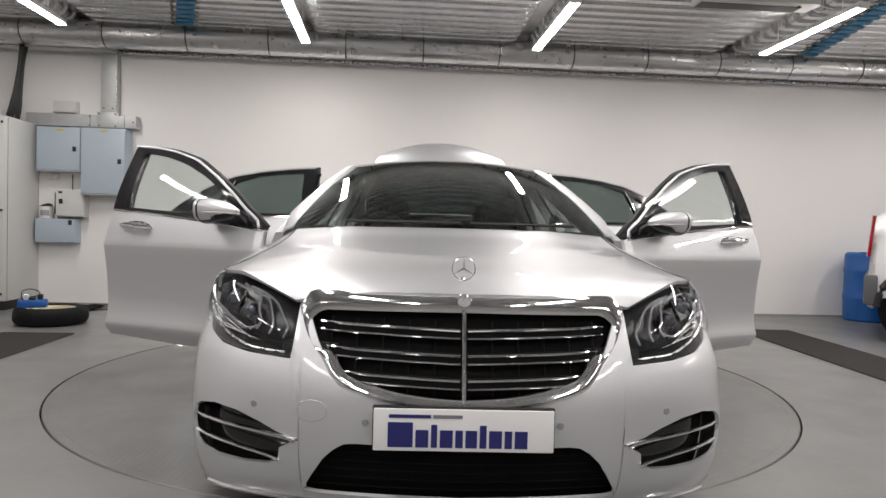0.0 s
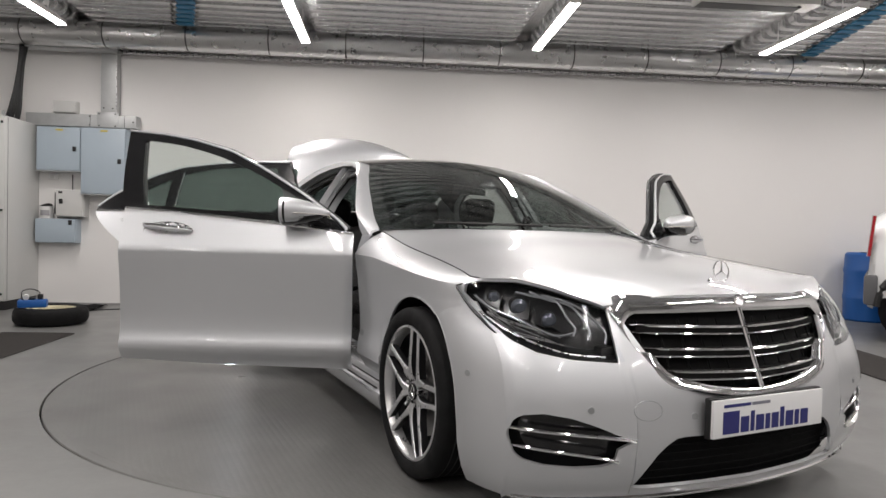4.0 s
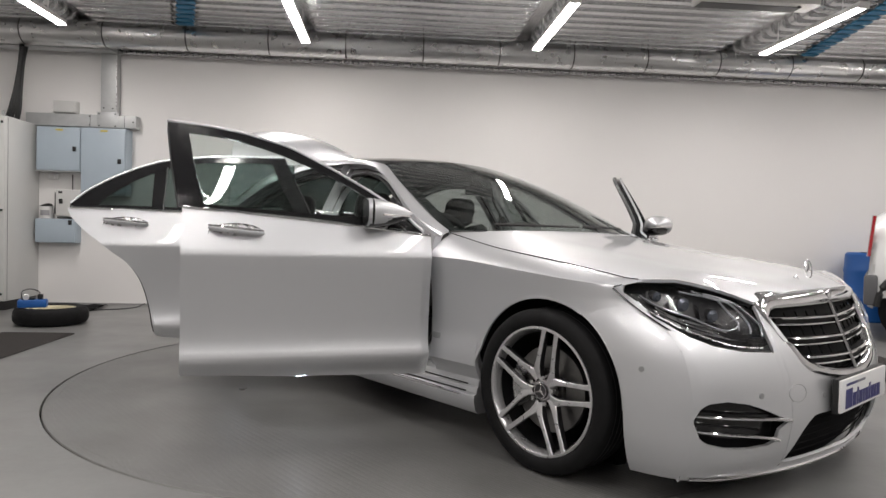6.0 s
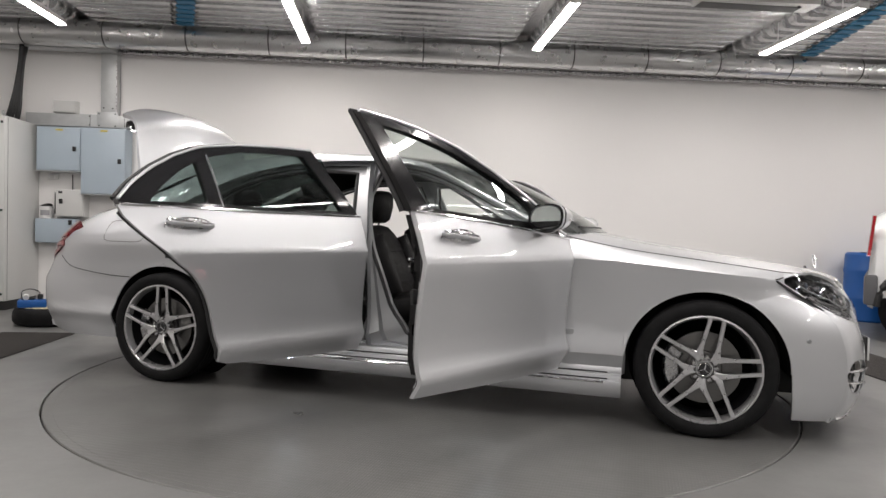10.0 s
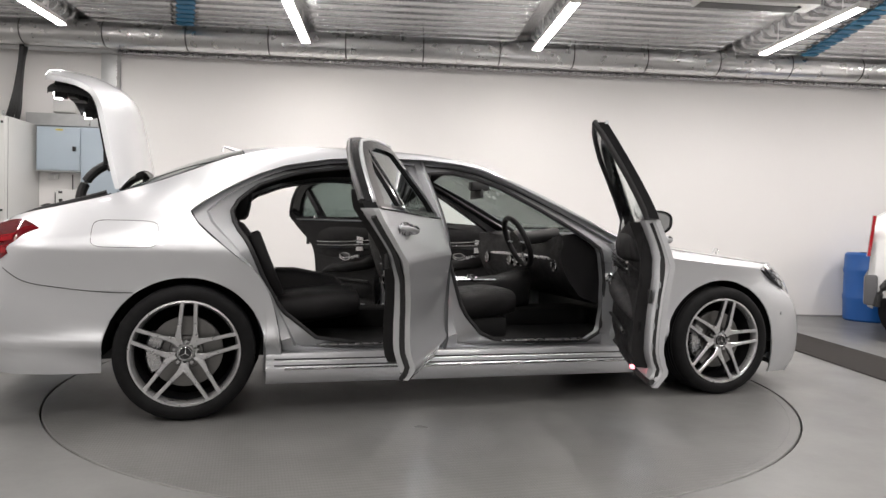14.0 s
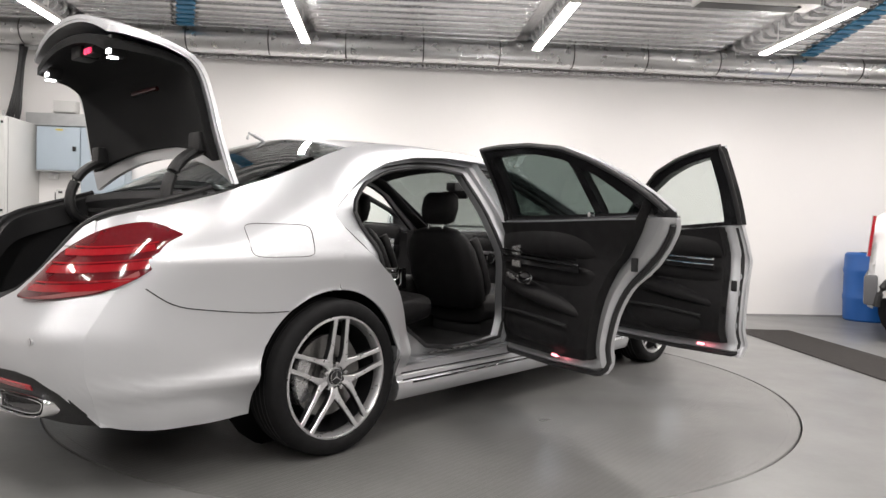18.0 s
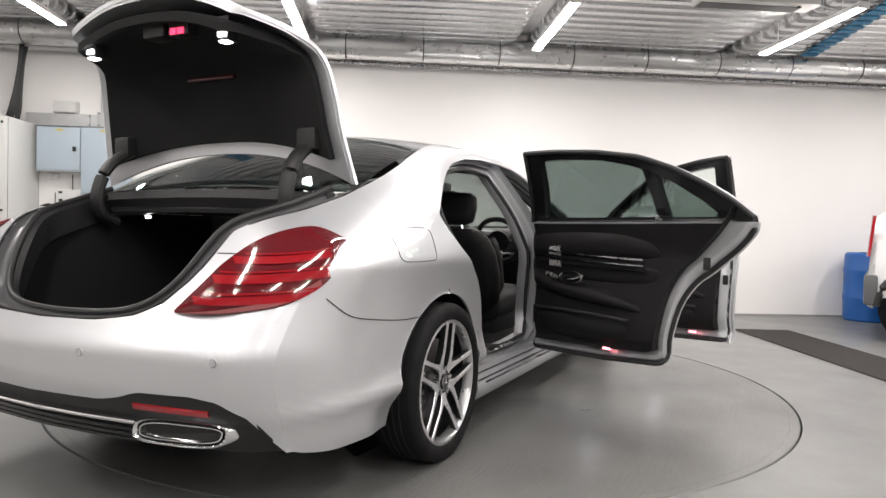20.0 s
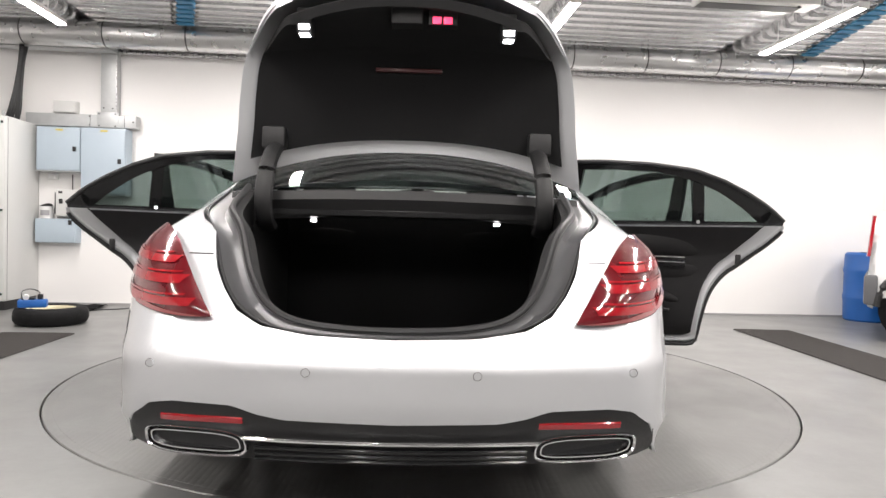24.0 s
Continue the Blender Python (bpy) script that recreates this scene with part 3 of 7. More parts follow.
def screen_band():
    """The dark printed edge inside the windscreen."""
    rows = []
    for f in np.linspace(0.925, 0.995, 4):
        col = []
        for t in np.linspace(0, 1, 16):
            top = Vector((0.105 - 0.075 * f * f, f * 0.602, 1.428 - 0.050 * f * f))
            low = Vector((1.055 - 0.19 * abs(f) ** 2.2, f * 0.832, 1.000 - 0.012 * f * f))
            p = top.lerp(low, t)
            p.z += 0.050 * math.sin(math.pi * t) * (1 - 0.75 * f * f) - 0.009
            p.y *= 1 + 0.022 * math.sin(math.pi * t)
            col.append(p)
        rows.append(col)
    return grid(rows)


both("screen_band", screen_band(), M_trim, ws)


def rear_window():
    cols = []
    for k in range(21):
        f = -1 + 2 * k / 20
        col = []
        for i in range(14):
            t = i / 13
            top = Vector((-1.348 + 0.03 * f * f, f * 0.655, 1.452 - 0.085 * f * f))
            low = Vector((-2.02 + 0.06 * f * f, f * 0.70, 1.148 - 0.02 * f * f))
            p = top.lerp(low, t)
            p.z += 0.03 * math.sin(math.pi * t)
            col.append(p)
        cols.append(col)
    return skin(cols, 0.005)


part("rear_window", rear_window(), M_backlight, car, "dark tinted rear window").visible_shadow = False

# ---- rear quarter
DOOR_REAR = [(-1.572, 1.054), (-1.550, 1.007), (-1.480, 0.936), (-1.405, 0.875), (-1.330, 0.812), (-1.250, 0.747), (-1.182, 0.640), (-1.143, 0.505), (-1.112, 0.342)]
TOP_Y = [(-2.545, 0.560), (-2.486, 0.590), (-2.463, 0.612), (-2.40, 0.662), (-2.25, 0.70), (-2.02, 0.705), (-1.572, 0.69)]
TOP_Z = [(-2.545, 0.898), (-2.486, 0.965), (-2.463, 0.986), (-2.40, 1.012), (-2.25, 1.050), (-2.1, 1.090), (-2.02, 1.112), (-1.94, 1.140), (-1.755, 1.203), (-1.572, 1.278)]


DOOR_REAR = [tuple(p) for p in spline(DOOR_REAR, 4)]


def quarter_y(x, z):
    """Half width of the rear quarter: round at the tail, blending into the roof pillar's flat side."""
    if z <= 0.862:
        return side_at(x, z)[1]
    ys, zs, yc = lerp_table(TOP_Y, x), lerp_table(TOP_Z, x), side_at(x, 0.862)[1]
    q = min(1.0, (z - 0.862) / (zs - 0.862))
    y = ys + (yc - ys) * (1 - q ** 1.65)
    w = min(1.0, max(0.0, (x + 2.05) / 0.47))
    w = w * w * (3 - 2 * w)
    t = (z - 1.055) / max(0.02, zs - 1.055)
    yr = side_at(x, z)[1] if t < 0 else cabin_y(1.055) + (ys - cabin_y(1.055)) * t + 0.012 * math.sin(math.pi * t)
    y += (yr - y) * w
    return max(ys, min(y, side_at(x, z)[1])) if z < zs - 0.001 else ys


def quarter():
    xs = sorted(set([-AXLE - ARCH_R * math.cos(a) for a in np.linspace(0.0, math.pi, 36)] + list(np.linspace(-2.53, -1.97, 11)) + [-1.572] + list(np.linspace(-1.205, -1.113, 7))))
    low_cols, cols = [], []
    for x in xs:
        lo = arch_z(-AXLE, x, ARCH_R)
        if x < -AXLE - ARCH_R + 0.005:
            lo = 0.645
        lo = max(lo, line_table([(-2.53, 0.80), (-2.45, 0.79), (-2.305, 0.695), (-2.158, 0.667), (-1.966, 0.645), (-1.802, 0.640), (-1.797, 0.10)], x))
        if x > -AXLE + ARCH_R - 0.001:
            lo = 0.225
        if x >= -1.5721:
            hi = line_table(sorted(DOOR_REAR), x)
            if hi < lo + 0.012:
                lo = hi - 0.012
            low_cols.append([side_at(x, lo + (hi - lo) * t) for t in np.linspace(0, 1, 14)])
        if x <= -1.5719:
            zc = 0.862
            col = [side_at(x, lo + (zc - lo) * t) for t in np.linspace(0, 1, 10)]
            ys, zs = lerp_table(TOP_Y, x), lerp_table(TOP_Z, x)
            yc = col[-1][1]
            for q in list(np.linspace(0.08, 0.464, 8))[:-1] + list(np.linspace(0.464, 1, 7)):
                zz = zc + (zs - zc) * q
                col.append((x, quarter_y(x, zz), zz))
            cols.append(col)
    bm = bmesh.new()
    add_grid(bm, low_cols)
    add_grid(bm, cols)
    pillar = rail_columns()
    pillar[0] = cols[-1][-7:]
    add_grid(bm, pillar)
    bmesh.ops.remove_doubles(bm, verts=bm.verts, dist=1e-4)
    bm.normal_update()
    bmesh.ops.solidify(bm, geom=bm.faces[:], thickness=-0.012)
    return bm


both("body_side", quarter(), M_paint, car, "silver roof rail and rear quarter in one panel")


# ---- front bumper with the openings of the lower grille and side intakes
def bumper_cut(y):
    a = line_table([(0, 0.160), (0.48, 0.160), (0.508, 0.168), (0.512, 0.331), (0.545, 0.318), (0.574, 0.302), (0.580, 0.260), (0.62, 0.247), (0.70, 0.243), (0.80, 0.250), (0.86, 0.266), (0.885, 0.292), (0.896, 0.345)], y)
    b = line_table([(0, 0.335), (0.36, 0.335), (0.42, 0.300), (0.508, 0.172), (0.512, 0.333), (0.58, 0.352), (0.64, 0.378), (0.72, 0.405), (0.80, 0.418), (0.86, 0.410), (0.885, 0.388), (0.896, 0.350)], y)
    return a, b


def bumper_top(y):
    return line_table([(0, 0.452), (0.20, 0.462), (0.33, 0.485), (0.40, 0.53), (0.45, 0.60), (0.50, 0.70), (0.515, 0.735), (0.54, 0.735), (0.55, 0.572), (0.70, 0.582), (0.80, 0.602),
                       (0.86, 0.635), (0.895, 0.69), (0.905, 0.72)], y)


def front_bumper():
    bm = bmesh.new()
    low, high = [], []
    for y in sorted(set(list(np.linspace(0, 0.50, 16)) + [0.508, 0.512, 0.525, 0.54, 0.549, 0.551, 0.562, 0.574] + list(np.linspace(0.58, 0.895, 24)))):
        a, b = bumper_cut(y)
        if a > b:
            a = b = (a + b) / 2
        lo, hi = 0.118, bumper_top(y)
        low.append([front_at(y, lo + (a - lo) * t) for t in np.linspace(0, 1, 6)])
        high.append([front_at(y, b + (hi - b) * t) for t in np.linspace(0, 1, 14)])
    add_grid(bm, low)
    add_grid(bm, high)
    # round the corner to the wheel arch
    cols = []
    for x in np.linspace(0, 1, 12):
        col = []
        for t in np.linspace(0, 1, 22):
            ztop = 0.744 - 0.072 * x
            zz = 0.118 + (ztop - 0.118) * t
            xa = front_at(0.895, zz)[0]
            d = ARCH_R ** 2 - max(0.0, zz - 0.335) ** 2
            xe = AXLE + math.sqrt(max(d, 0.02)) + 0.05 * max(0.0, 0.335 - zz)
            if xa < xe + 0.01:
                xa = xe + 0.01
            p = side_at(xa + (xe - xa) * x, zz)
            if x == 0:
                p = front_at(0.895, zz)
            col.append(p)
        cols.append(col)
    add_grid(bm, cols)
    c = mirrored(bm)
    me = bpy.data.meshes.new("tmp")
    c.to_mesh(me)
    c.free()
    bm.from_mesh(me)
    bmesh.ops.remove_doubles(bm, verts=bm.verts, dist=2e-4)
    bmesh.ops.recalc_face_normals(bm, faces=bm.faces)
    bmesh.ops.solidify(bm, geom=bm.faces[:], thickness=0.012)
    return bm


bumper_f = part("front_bumper", front_bumper(), M_paint, car)


def behind(ys, z0, z1, depth, at):
    """A dark backing behind an opening: the surface moved inwards."""
    sg = -1 if at is front_at else 1
    cols = []
    for y in ys:
        cols.append([Vector(at(abs(y), z)) * 1.0 for z in np.linspace(z0, z1, 6)])
        for p in cols[-1]:
            p.x += sg * depth
            p.y -= min(depth, 0.05) * max(0.0, abs(y) - 0.6) * 3.0
            p.y = math.copysign(p.y, y) if y else 0.0
    return grid(cols, thick=0.004)


part("lower_grille", behind(np.linspace(-0.54, 0.54, 24), 0.12, 0.36, 0.05, front_at), M_liner, bumper_f, "black lower grille mesh")
for k in range(5):
    z = 0.185 + 0.028 * k
    w = 0.49 - 0.03 * k
    part("grille_bar", tube([Vector(front_at(abs(y), z)) * 1.0 + Vector((-0.035, 0 if y >= 0 else -2 * abs(y), 0)) for y in np.linspace(-w, w, 15)], 0.0025, 6), M_liner, bumper_f)
for s in (1, -1):
    part("intake_back", behind([s * y for y in np.linspace(0.500, 0.898, 16)], 0.20, 0.45, 0.05, front_at), M_black, bumper_f, "black side air intake")
    for z0, z1, y0 in ((0.331, 0.366, 0.520), (0.264, 0.312, 0.572)):
        pts = []
        for y in np.linspace(y0, 0.885, 12):
            p = Vector(front_at(y, z0 + (z1 - z0) * ((y - y0) / (0.885 - y0)) ** 0.7))
            pts.append((p.x + 0.004 - 0.02 * ((y - y0) / 0.34), s * p.y, p.z))
        part("intake_fin", tube(pts, [0.0085] + [0.007] * 10 + [0.004], 8, flat=0.9), M_chrome, bumper_f, "chrome intake fin")
lip = [Vector(front_at(y, 0.128)) + Vector((0.006, 0, 0)) for y in np.linspace(0, 0.88, 16)]
lip = [Vector((p.x, -p.y, p.z)) for p in reversed(lip[1:])] + lip
part("front_lip", tube(lip, 0.009, 8), M_chrome, bumper_f, "chrome lower lip")
part("under_tray", behind(np.linspace(-0.86, 0.86, 24), 0.105, 0.13, 0.02, front_at), M_trim, bumper_f)
for s in (1, -1):
    for y, z in ((0.915, 0.507), (0.66, 0.43), (0.30, 0.40)):
        p = Vector(front_at(y, z)) if y < 0.9 else Vector(side_at(2.04, 0.507))
        q = Vector((p.x, s * p.y, p.z))
        n = Vector((0.93, s * 0.3, 0)) if y < 0.9 else Vector((0.45, s * 0.9, 0))
        part("parking_sensor", cyl(q - n * 0.004, q + n * 0.0035, 0.0105, 16), M_paint_shaded, bumper_f)
    hook = [Vector(front_at(0.47 + 0.05 * math.cos(a), 0.425 + 0.032 * math.sin(a))) + Vector((0.0, 0, 0)) for a in np.linspace(0, 2 * math.pi, 18, endpoint=False)]
    if s < 0:
        part("tow_cover", tube([(p.x, -p.y, p.z) for p in hook], 0.0014, 5, closed=True), M_paint_shaded, bumper_f)


# ---- radiator grille
def grille_at(y, z):
    return Vector((2.463 - (z - 0.43) * 0.42 - 0.25 * y * y, y, z))


def grille_loop(inset, n=8):
    w1, w0, zt, zb = 0.525 - inset, 0.375 - inset * 0.9, 0.778 - inset * 1.5, 0.448 + inset * 0.85
    side = spline([(w0 * 0.72, zb + 0.022), (w0 + 0.012, zb + 0.055), (w0 + 0.075, zb + 0.125), (w1 - 0.025, zt - 0.12), (w1, zt - 0.045), (w1 - 0.028, zt - 0.008)], n)
    top = [(w1 - 0.05 - (w1 - 0.05) * t, zt + 0.004 * t) for t in np.linspace(0, 1, 8)]
    bot = [(w0 * 0.72 * t, zb + 0.022 * t * t) for t in np.linspace(0, 0.9, 7)]
    half = [tuple(p) for p in bot] + [tuple(p) for p in side] + top
    return half + [(-y, z) for y, z in reversed(half[1:-1])]


M_void = material("matt_black_plastic", (0.006, 0.006, 0.006), 0.6, 0.0, spec=0.12, noise=(60, 0.2))


def grille():
    bm = bmesh.new()
    rows = []
    for inset, out in ((-0.004, -0.012), (0.0, 0.004), (0.010, 0.014), (0.026, 0.012), (0.036, 0.002), (0.038, -0.03)):
        rows.append([grille_at(y, z) + Vector((out, 0, 0)) for y, z in grille_loop(inset)])
    add_grid(bm, rows, closed_v=True)
    g = part("radiator_grille", bm, M_chrome, car, "black radiator grille in a chrome frame", smooth=50)
    back = [grille_at(y, z) + Vector((-0.05, 0, 0)) for y, z in grille_loop(0.0)]
    bk = bmesh.new()
    bk.faces.new([bk.verts.new(p) for p in back])
    bmesh.ops.triangulate(bk, faces=bk.faces)
    part("grille_backing", bk, M_void, g, smooth=0)
    for z, w in ((0.678, 0.455), (0.604, 0.43), (0.533, 0.385)):
        for sgn in (1, -1):
            for dz, rr, out in ((0.009, 0.0075, 0.002), (-0.0155, 0.0052, -0.002)):
                pts = [grille_at(sgn * y, z + dz - 0.012 * (1 - y / w) + 0.0) + Vector((out + 0.002 - 0.02 * (y / w) ** 6, 0, 0)) for y in np.linspace(0.012, w, 14)]
                part("slat_trim", tube(pts, [rr] * 12 + [rr * 0.8, rr * 0.4], 8, flat=0.8), M_chrome, g, "chrome slat edge")
            prof = []
            for y in np.linspace(0.01, w - 0.01, 8):
                p = grille_at(sgn * y, z - 0.012 * (1 - y / w))
                prof.append([p + Vector((-0.004, 0, 0.010)), p + Vector((-0.002, 0, -0.014)), p + Vector((-0.035, 0, -0.014)), p + Vector((-0.035, 0, 0.010))])
            part("slat", grid(prof, closed_v=True, flip=sgn < 0), M_void, g)
    for sgn in (1, -1):
        for y in np.linspace(0.09, 0.42, 5):
            zt = 0.70
            zb = 0.47 + 0.25 * max(0, y - 0.28)
            part("grille_rib", tube([grille_at(sgn * y, zb) + Vector((-0.03, 0, 0)), grille_at(sgn * y, zt) + Vector((-0.03, 0, 0))], 0.0035, 6), M_void, g)
    part("centre_bar", tube([grille_at(0, z) + Vector((0.004, 0, 0)) for z in np.linspace(0.47, 0.735, 8)], 0.0085, 8), M_chrome, g, "chrome centre bar")
    c = grille_at(0, 0.765) + Vector((0.012, 0, 0))
    part("badge", cyl(c - Vector((0.006, 0, 0.002)), c + Vector((0.004, 0, 0.002)), 0.021, 24), M_satin, g, "round metal badge")
    part("badge_ring", tube([c + Vector((0.004, 0.0195 * math.cos(a), 0.0195 * math.sin(a))) for a in np.linspace(0, 2 * math.pi, 24, endpoint=False)], 0.003, 6, closed=True), M_chrome, g)
    return g


grille()

# ---- bonnet ornament: a ring with three arms on a short foot
orn_c, orn_r = Vector((2.255, 0, 0.862)), 0.038
orn = part("bonnet_ornament", tube([orn_c + Vector((-0.005 * math.sin(a), orn_r * math.cos(a), orn_r * math.sin(a))) for a in np.linspace(0, 2 * math.pi, 32, endpoint=False)], 0.0028, 6, closed=True), M_chrome, car, "upright chrome ring ornament on the bonnet")
for k in range(3):
    a = math.pi / 2 + k * 2 * math.pi / 3
    part("ornament_arm", cyl(orn_c, orn_c + Vector((0, orn_r * math.cos(a), orn_r * math.sin(a))), 0.004, 8, 0.0012), M_chrome, orn)
part("ornament_foot", cyl((2.205, 0, 0.812), (2.205, 0, 0.833), 0.016, 16, 0.005), M_chrome, orn)

# ---- dealer plate
def show_plate():
    pl = part("show_plate", box((2.474, -0.268, 0.333), (2.486, 0.268, 0.458), 0.004), M_plate, car, "white dealer plate with navy lettering bars")
    part("plate_holder", box((2.452, -0.272, 0.329), (2.4735, 0.272, 0.462), 0.003), M_trim, pl)
    x = 2.4865
    widths = [(0.082, 0.074, 0), (0.046, 0.052, 0), (0.026, 0.068, 0), (0.046, 0.052, 0), (0.03, 0.052, 0), (0.042, 0.052, 0), (0.028, 0.068, 0), (0.046, 0.052, 0), (0.03, 0.052, 0), (0.046, 0.052, 0)]
    y = -0.225
    for w, h, _ in widths:
        part("print_bar", box((x, y, 0.345), (x + 0.0012, y + w - 0.008, 0.345 + h), 0.0), M_navy, pl)
        y += w
    part("print_bar", box((x, -0.222, 0.432), (x + 0.0012, -0.098, 0.442)), M_navy, pl)
    part("print_bar", box((x, -0.092, 0.432), (x + 0.0012, -0.005, 0.442)), material("grey_print", (0.2, 0.2, 0.24), 0.4), pl)
    return pl


show_plate()


# ---- headlamps
def ruled(low, up, nu, nv, bulge):
    lo, hi = spline(low, nu), spline(up, nu)
    rows = []
    for a, b in zip(lo, hi):
        a, b = Vector(a), Vector(b)
        row = []
        for v in np.linspace(0, 1, nv):
            p = a.lerp(b, v)
            d = (b - a).length
            p += Vector(bulge) * math.sin(math.pi * v) * min(1, d / 0.15)
            row.append(p)
        rows.append(row)
    return rows


HL_LOW = [(2.348, 0.520, 0.576), (2.315, 0.640, 0.582), (2.245, 0.770, 0.600), (2.14, 0.862, 0.640), (2.02, 0.908, 0.712), (1.905, 0.918, 0.787)]
HL_UP = [(2.262, 0.548, 0.742), (2.205, 0.630, 0.777), (2.135, 0.712, 0.806), (2.06, 0.785, 0.822), (1.98, 0.858, 0.815), (1.905, 0.918, 0.790)]


M_projector = material("projector_glass", (0.10, 0.11, 0.13), 0.05, 0.3, noise=(40, 0.1))
M_bezel = material("lamp_bezel", (0.008, 0.008, 0.009), 0.28, 0.0, noise=(40, 0.2))


def headlamp(s):
    def f(pts):
        return [(x, s * y, z) for x, y, z in pts]
    rows = ruled(f(HL_LOW), f(HL_UP), 8, 10, (0.018, s * 0.012, 0.0))
    h = part("headlamp", grid(rows, flip=s < 0), M_lens, car, "headlamp with clear lens and light strips")
    h.visible_shadow = False
    back = [[p + Vector((-0.05 - 0.02 * (i / len(rows)), -s * 0.05, 0.0)) if 0 < j < len(r) - 1 else p + Vector((-0.006, -s * 0.006, 0)) for j, p in enumerate(r)] for i, r in enumerate(rows)]
    part("lamp_housing", grid(back, flip=s < 0, thick=0.004), M_bezel, h)

    def at(u, v, inward):
        i = u * (len(rows) - 1)
        j = v * (len(rows[0]) - 1)
        a = rows[int(i)][int(j)]
        b = rows[min(int(i) + 1, len(rows) - 1)][min(int(j) + 1, len(rows[0]) - 1)]
        p = a.lerp(b, ((i % 1) + (j % 1)) / 2)
        return p + Vector((-inward, -s * inward * 0.6, 0))
    strip = material("light_strip", (0.34, 0.35, 0.37), 0.22, 0.6, noise=(60, 0.05))
    for du in (0.05, 0.13, 0.21):           # three light strips along the inner edge, bent round below and above
        pts = [at(du + 0.04, 0.30 + 0.2 * du, 0.012), at(du + 0.02, 0.48, 0.014), at(du + 0.04, 0.66, 0.014), at(du + 0.11, 0.80, 0.014), at(du + 0.22, 0.88 - du * 0.25, 0.014), at(du + 0.34, 0.90 - du * 0.3, 0.012)]
        part("light_strip", tube(spline(pts, 5), 0.0042, 6), strip, h)
    pts = [at(0.24, 0.40, 0.016), at(0.34, 0.30, 0.016), at(0.52, 0.34, 0.016), at(0.68, 0.42, 0.014), at(0.80, 0.55, 0.012)]
    part("light_strip", tube(spline(pts, 5), 0.0045, 6), strip, h)
    for u, v, r in ((0.36, 0.50, 0.030), (0.53, 0.56, 0.034), (0.68, 0.62, 0.024)):
        c = at(u, v, 0.045)
        n = Vector((0.9, s * 0.35, 0))
        part("projector", cyl(c - n * 0.02, c + n * 0.012, r, 20, r * 0.85), M_alloy_dark, h, "dark metal projector")
        part("projector_lens", cyl(c + n * 0.0125, c + n * 0.022, r * 0.8, 20, r * 0.45), M_projector, h)
    for u0, u1, v0, v1 in ((0.30, 0.44, 0.36, 0.66), (0.47, 0.60, 0.40, 0.70), (0.63, 0.74, 0.44, 0.74)):
        cell = [[at(u, v, 0.040) for v in np.linspace(v0, v1, 4)] for u in np.linspace(u0, u1, 4)]
        part("reflector_cell", grid(cell, flip=s < 0, thick=0.004), M_bezel, h, "silver reflector")
    for k in range(6):
        v = 0.20 + 0.03 * k
        part("lamp_fin", tube([at(0.26 + 0.02 * k, v - 0.06, 0.03), at(0.50 + 0.03 * k, v - 0.03, 0.03), at(0.70, v + 0.02, 0.028)], 0.0018, 5), M_satin, h)
    part("reflector_trim", tube(spline([at(0.10, 0.1, 0.02), at(0.3, 0.10, 0.02), at(0.55, 0.16, 0.02), at(0.75, 0.2, 0.02)], 5), 0.004, 6), M_satin, h)
    return h


for s in (1, -1):
    headlamp(s)


# ---- rear bumper, panel round the boot opening
def boot_edge(y):
    """Height of the boot opening's edge above the tail at y."""
    return line_table([(0, 0.668), (0.25, 0.674), (0.40, 0.695), (0.48, 0.735), (0.53, 0.80), (0.58, 0.90), (0.61, 0.965), (0.655, 0.99)], y)


def rear_bumper():
    bm = bmesh.new()
    ys = list(np.linspace(0, 0.48, 18)) + list(np.linspace(0.50, 0.655, 12)) + list(np.linspace(0.68, 0.87, 12))
    cols = []
    for y in ys:
        lo = line_table([(0, 0.432), (0.32, 0.436), (0.40, 0.450), (0.47, 0.472), (0.66, 0.474), (0.74, 0.460), (0.80, 0.412), (0.84, 0.345), (0.87, 0.290)], y)
        hi = boot_edge(y) if y <= 0.655 else line_table([(0.655, 0.988), (0.70, 0.945), (0.75, 0.855), (0.80, 0.79), (0.87, 0.79)], y)
        cols.append([(Vector(rear_at(y, lo + (hi - lo) * t)) + Vector((-0.004 * min(1.0, max(0.0, (0.85 - y) / 0.1)), 0, 0)))[:] for t in np.linspace(0, 1, 20)])
    add_grid(bm, cols, flip=True)
    cols = []
    for k in np.linspace(0, 1, 12):
        col = []
        for t in np.linspace(0, 1, 20):
            zt = line_table([(0, 0.80), (0.35, 0.70), (0.6, 0.668), (1, 0.640)], k)
            zb = line_table([(0, 0.290), (0.12, 0.265), (0.3, 0.250), (1, 0.240)], k)
            z = zb + (zt - zb) * t
            xa = rear_at(0.87, z)[0]
            d = ARCH_R ** 2 - max(0.0, z - 0.335) ** 2
            xe = -AXLE - math.sqrt(max(d, 0.03)) - 0.04 * max(0.0, 0.335 - z)
            p = side_at(xa + (xe - xa) * k, z)
            if k == 0:
                p = rear_at(0.87, z)
            col.append(p)
        cols.append(col)
    add_grid(bm, cols, flip=True)
    c = mirrored(bm)
    me = bpy.data.meshes.new("tmp")
    c.to_mesh(me)
    c.free()
    bm.from_mesh(me)
    bmesh.ops.remove_doubles(bm, verts=bm.verts, dist=2e-4)
    bmesh.ops.recalc_face_normals(bm, faces=bm.faces)
    bmesh.ops.solidify(bm, geom=bm.faces[:], thickness=0.012)
    return bm


# Dark grey, far below the body paint, for the boot channel and sensor rings.
M_gutter = material("dark_grey", (0.075, 0.075, 0.078), 0.34, 0.2, noise=(20, 0.1))
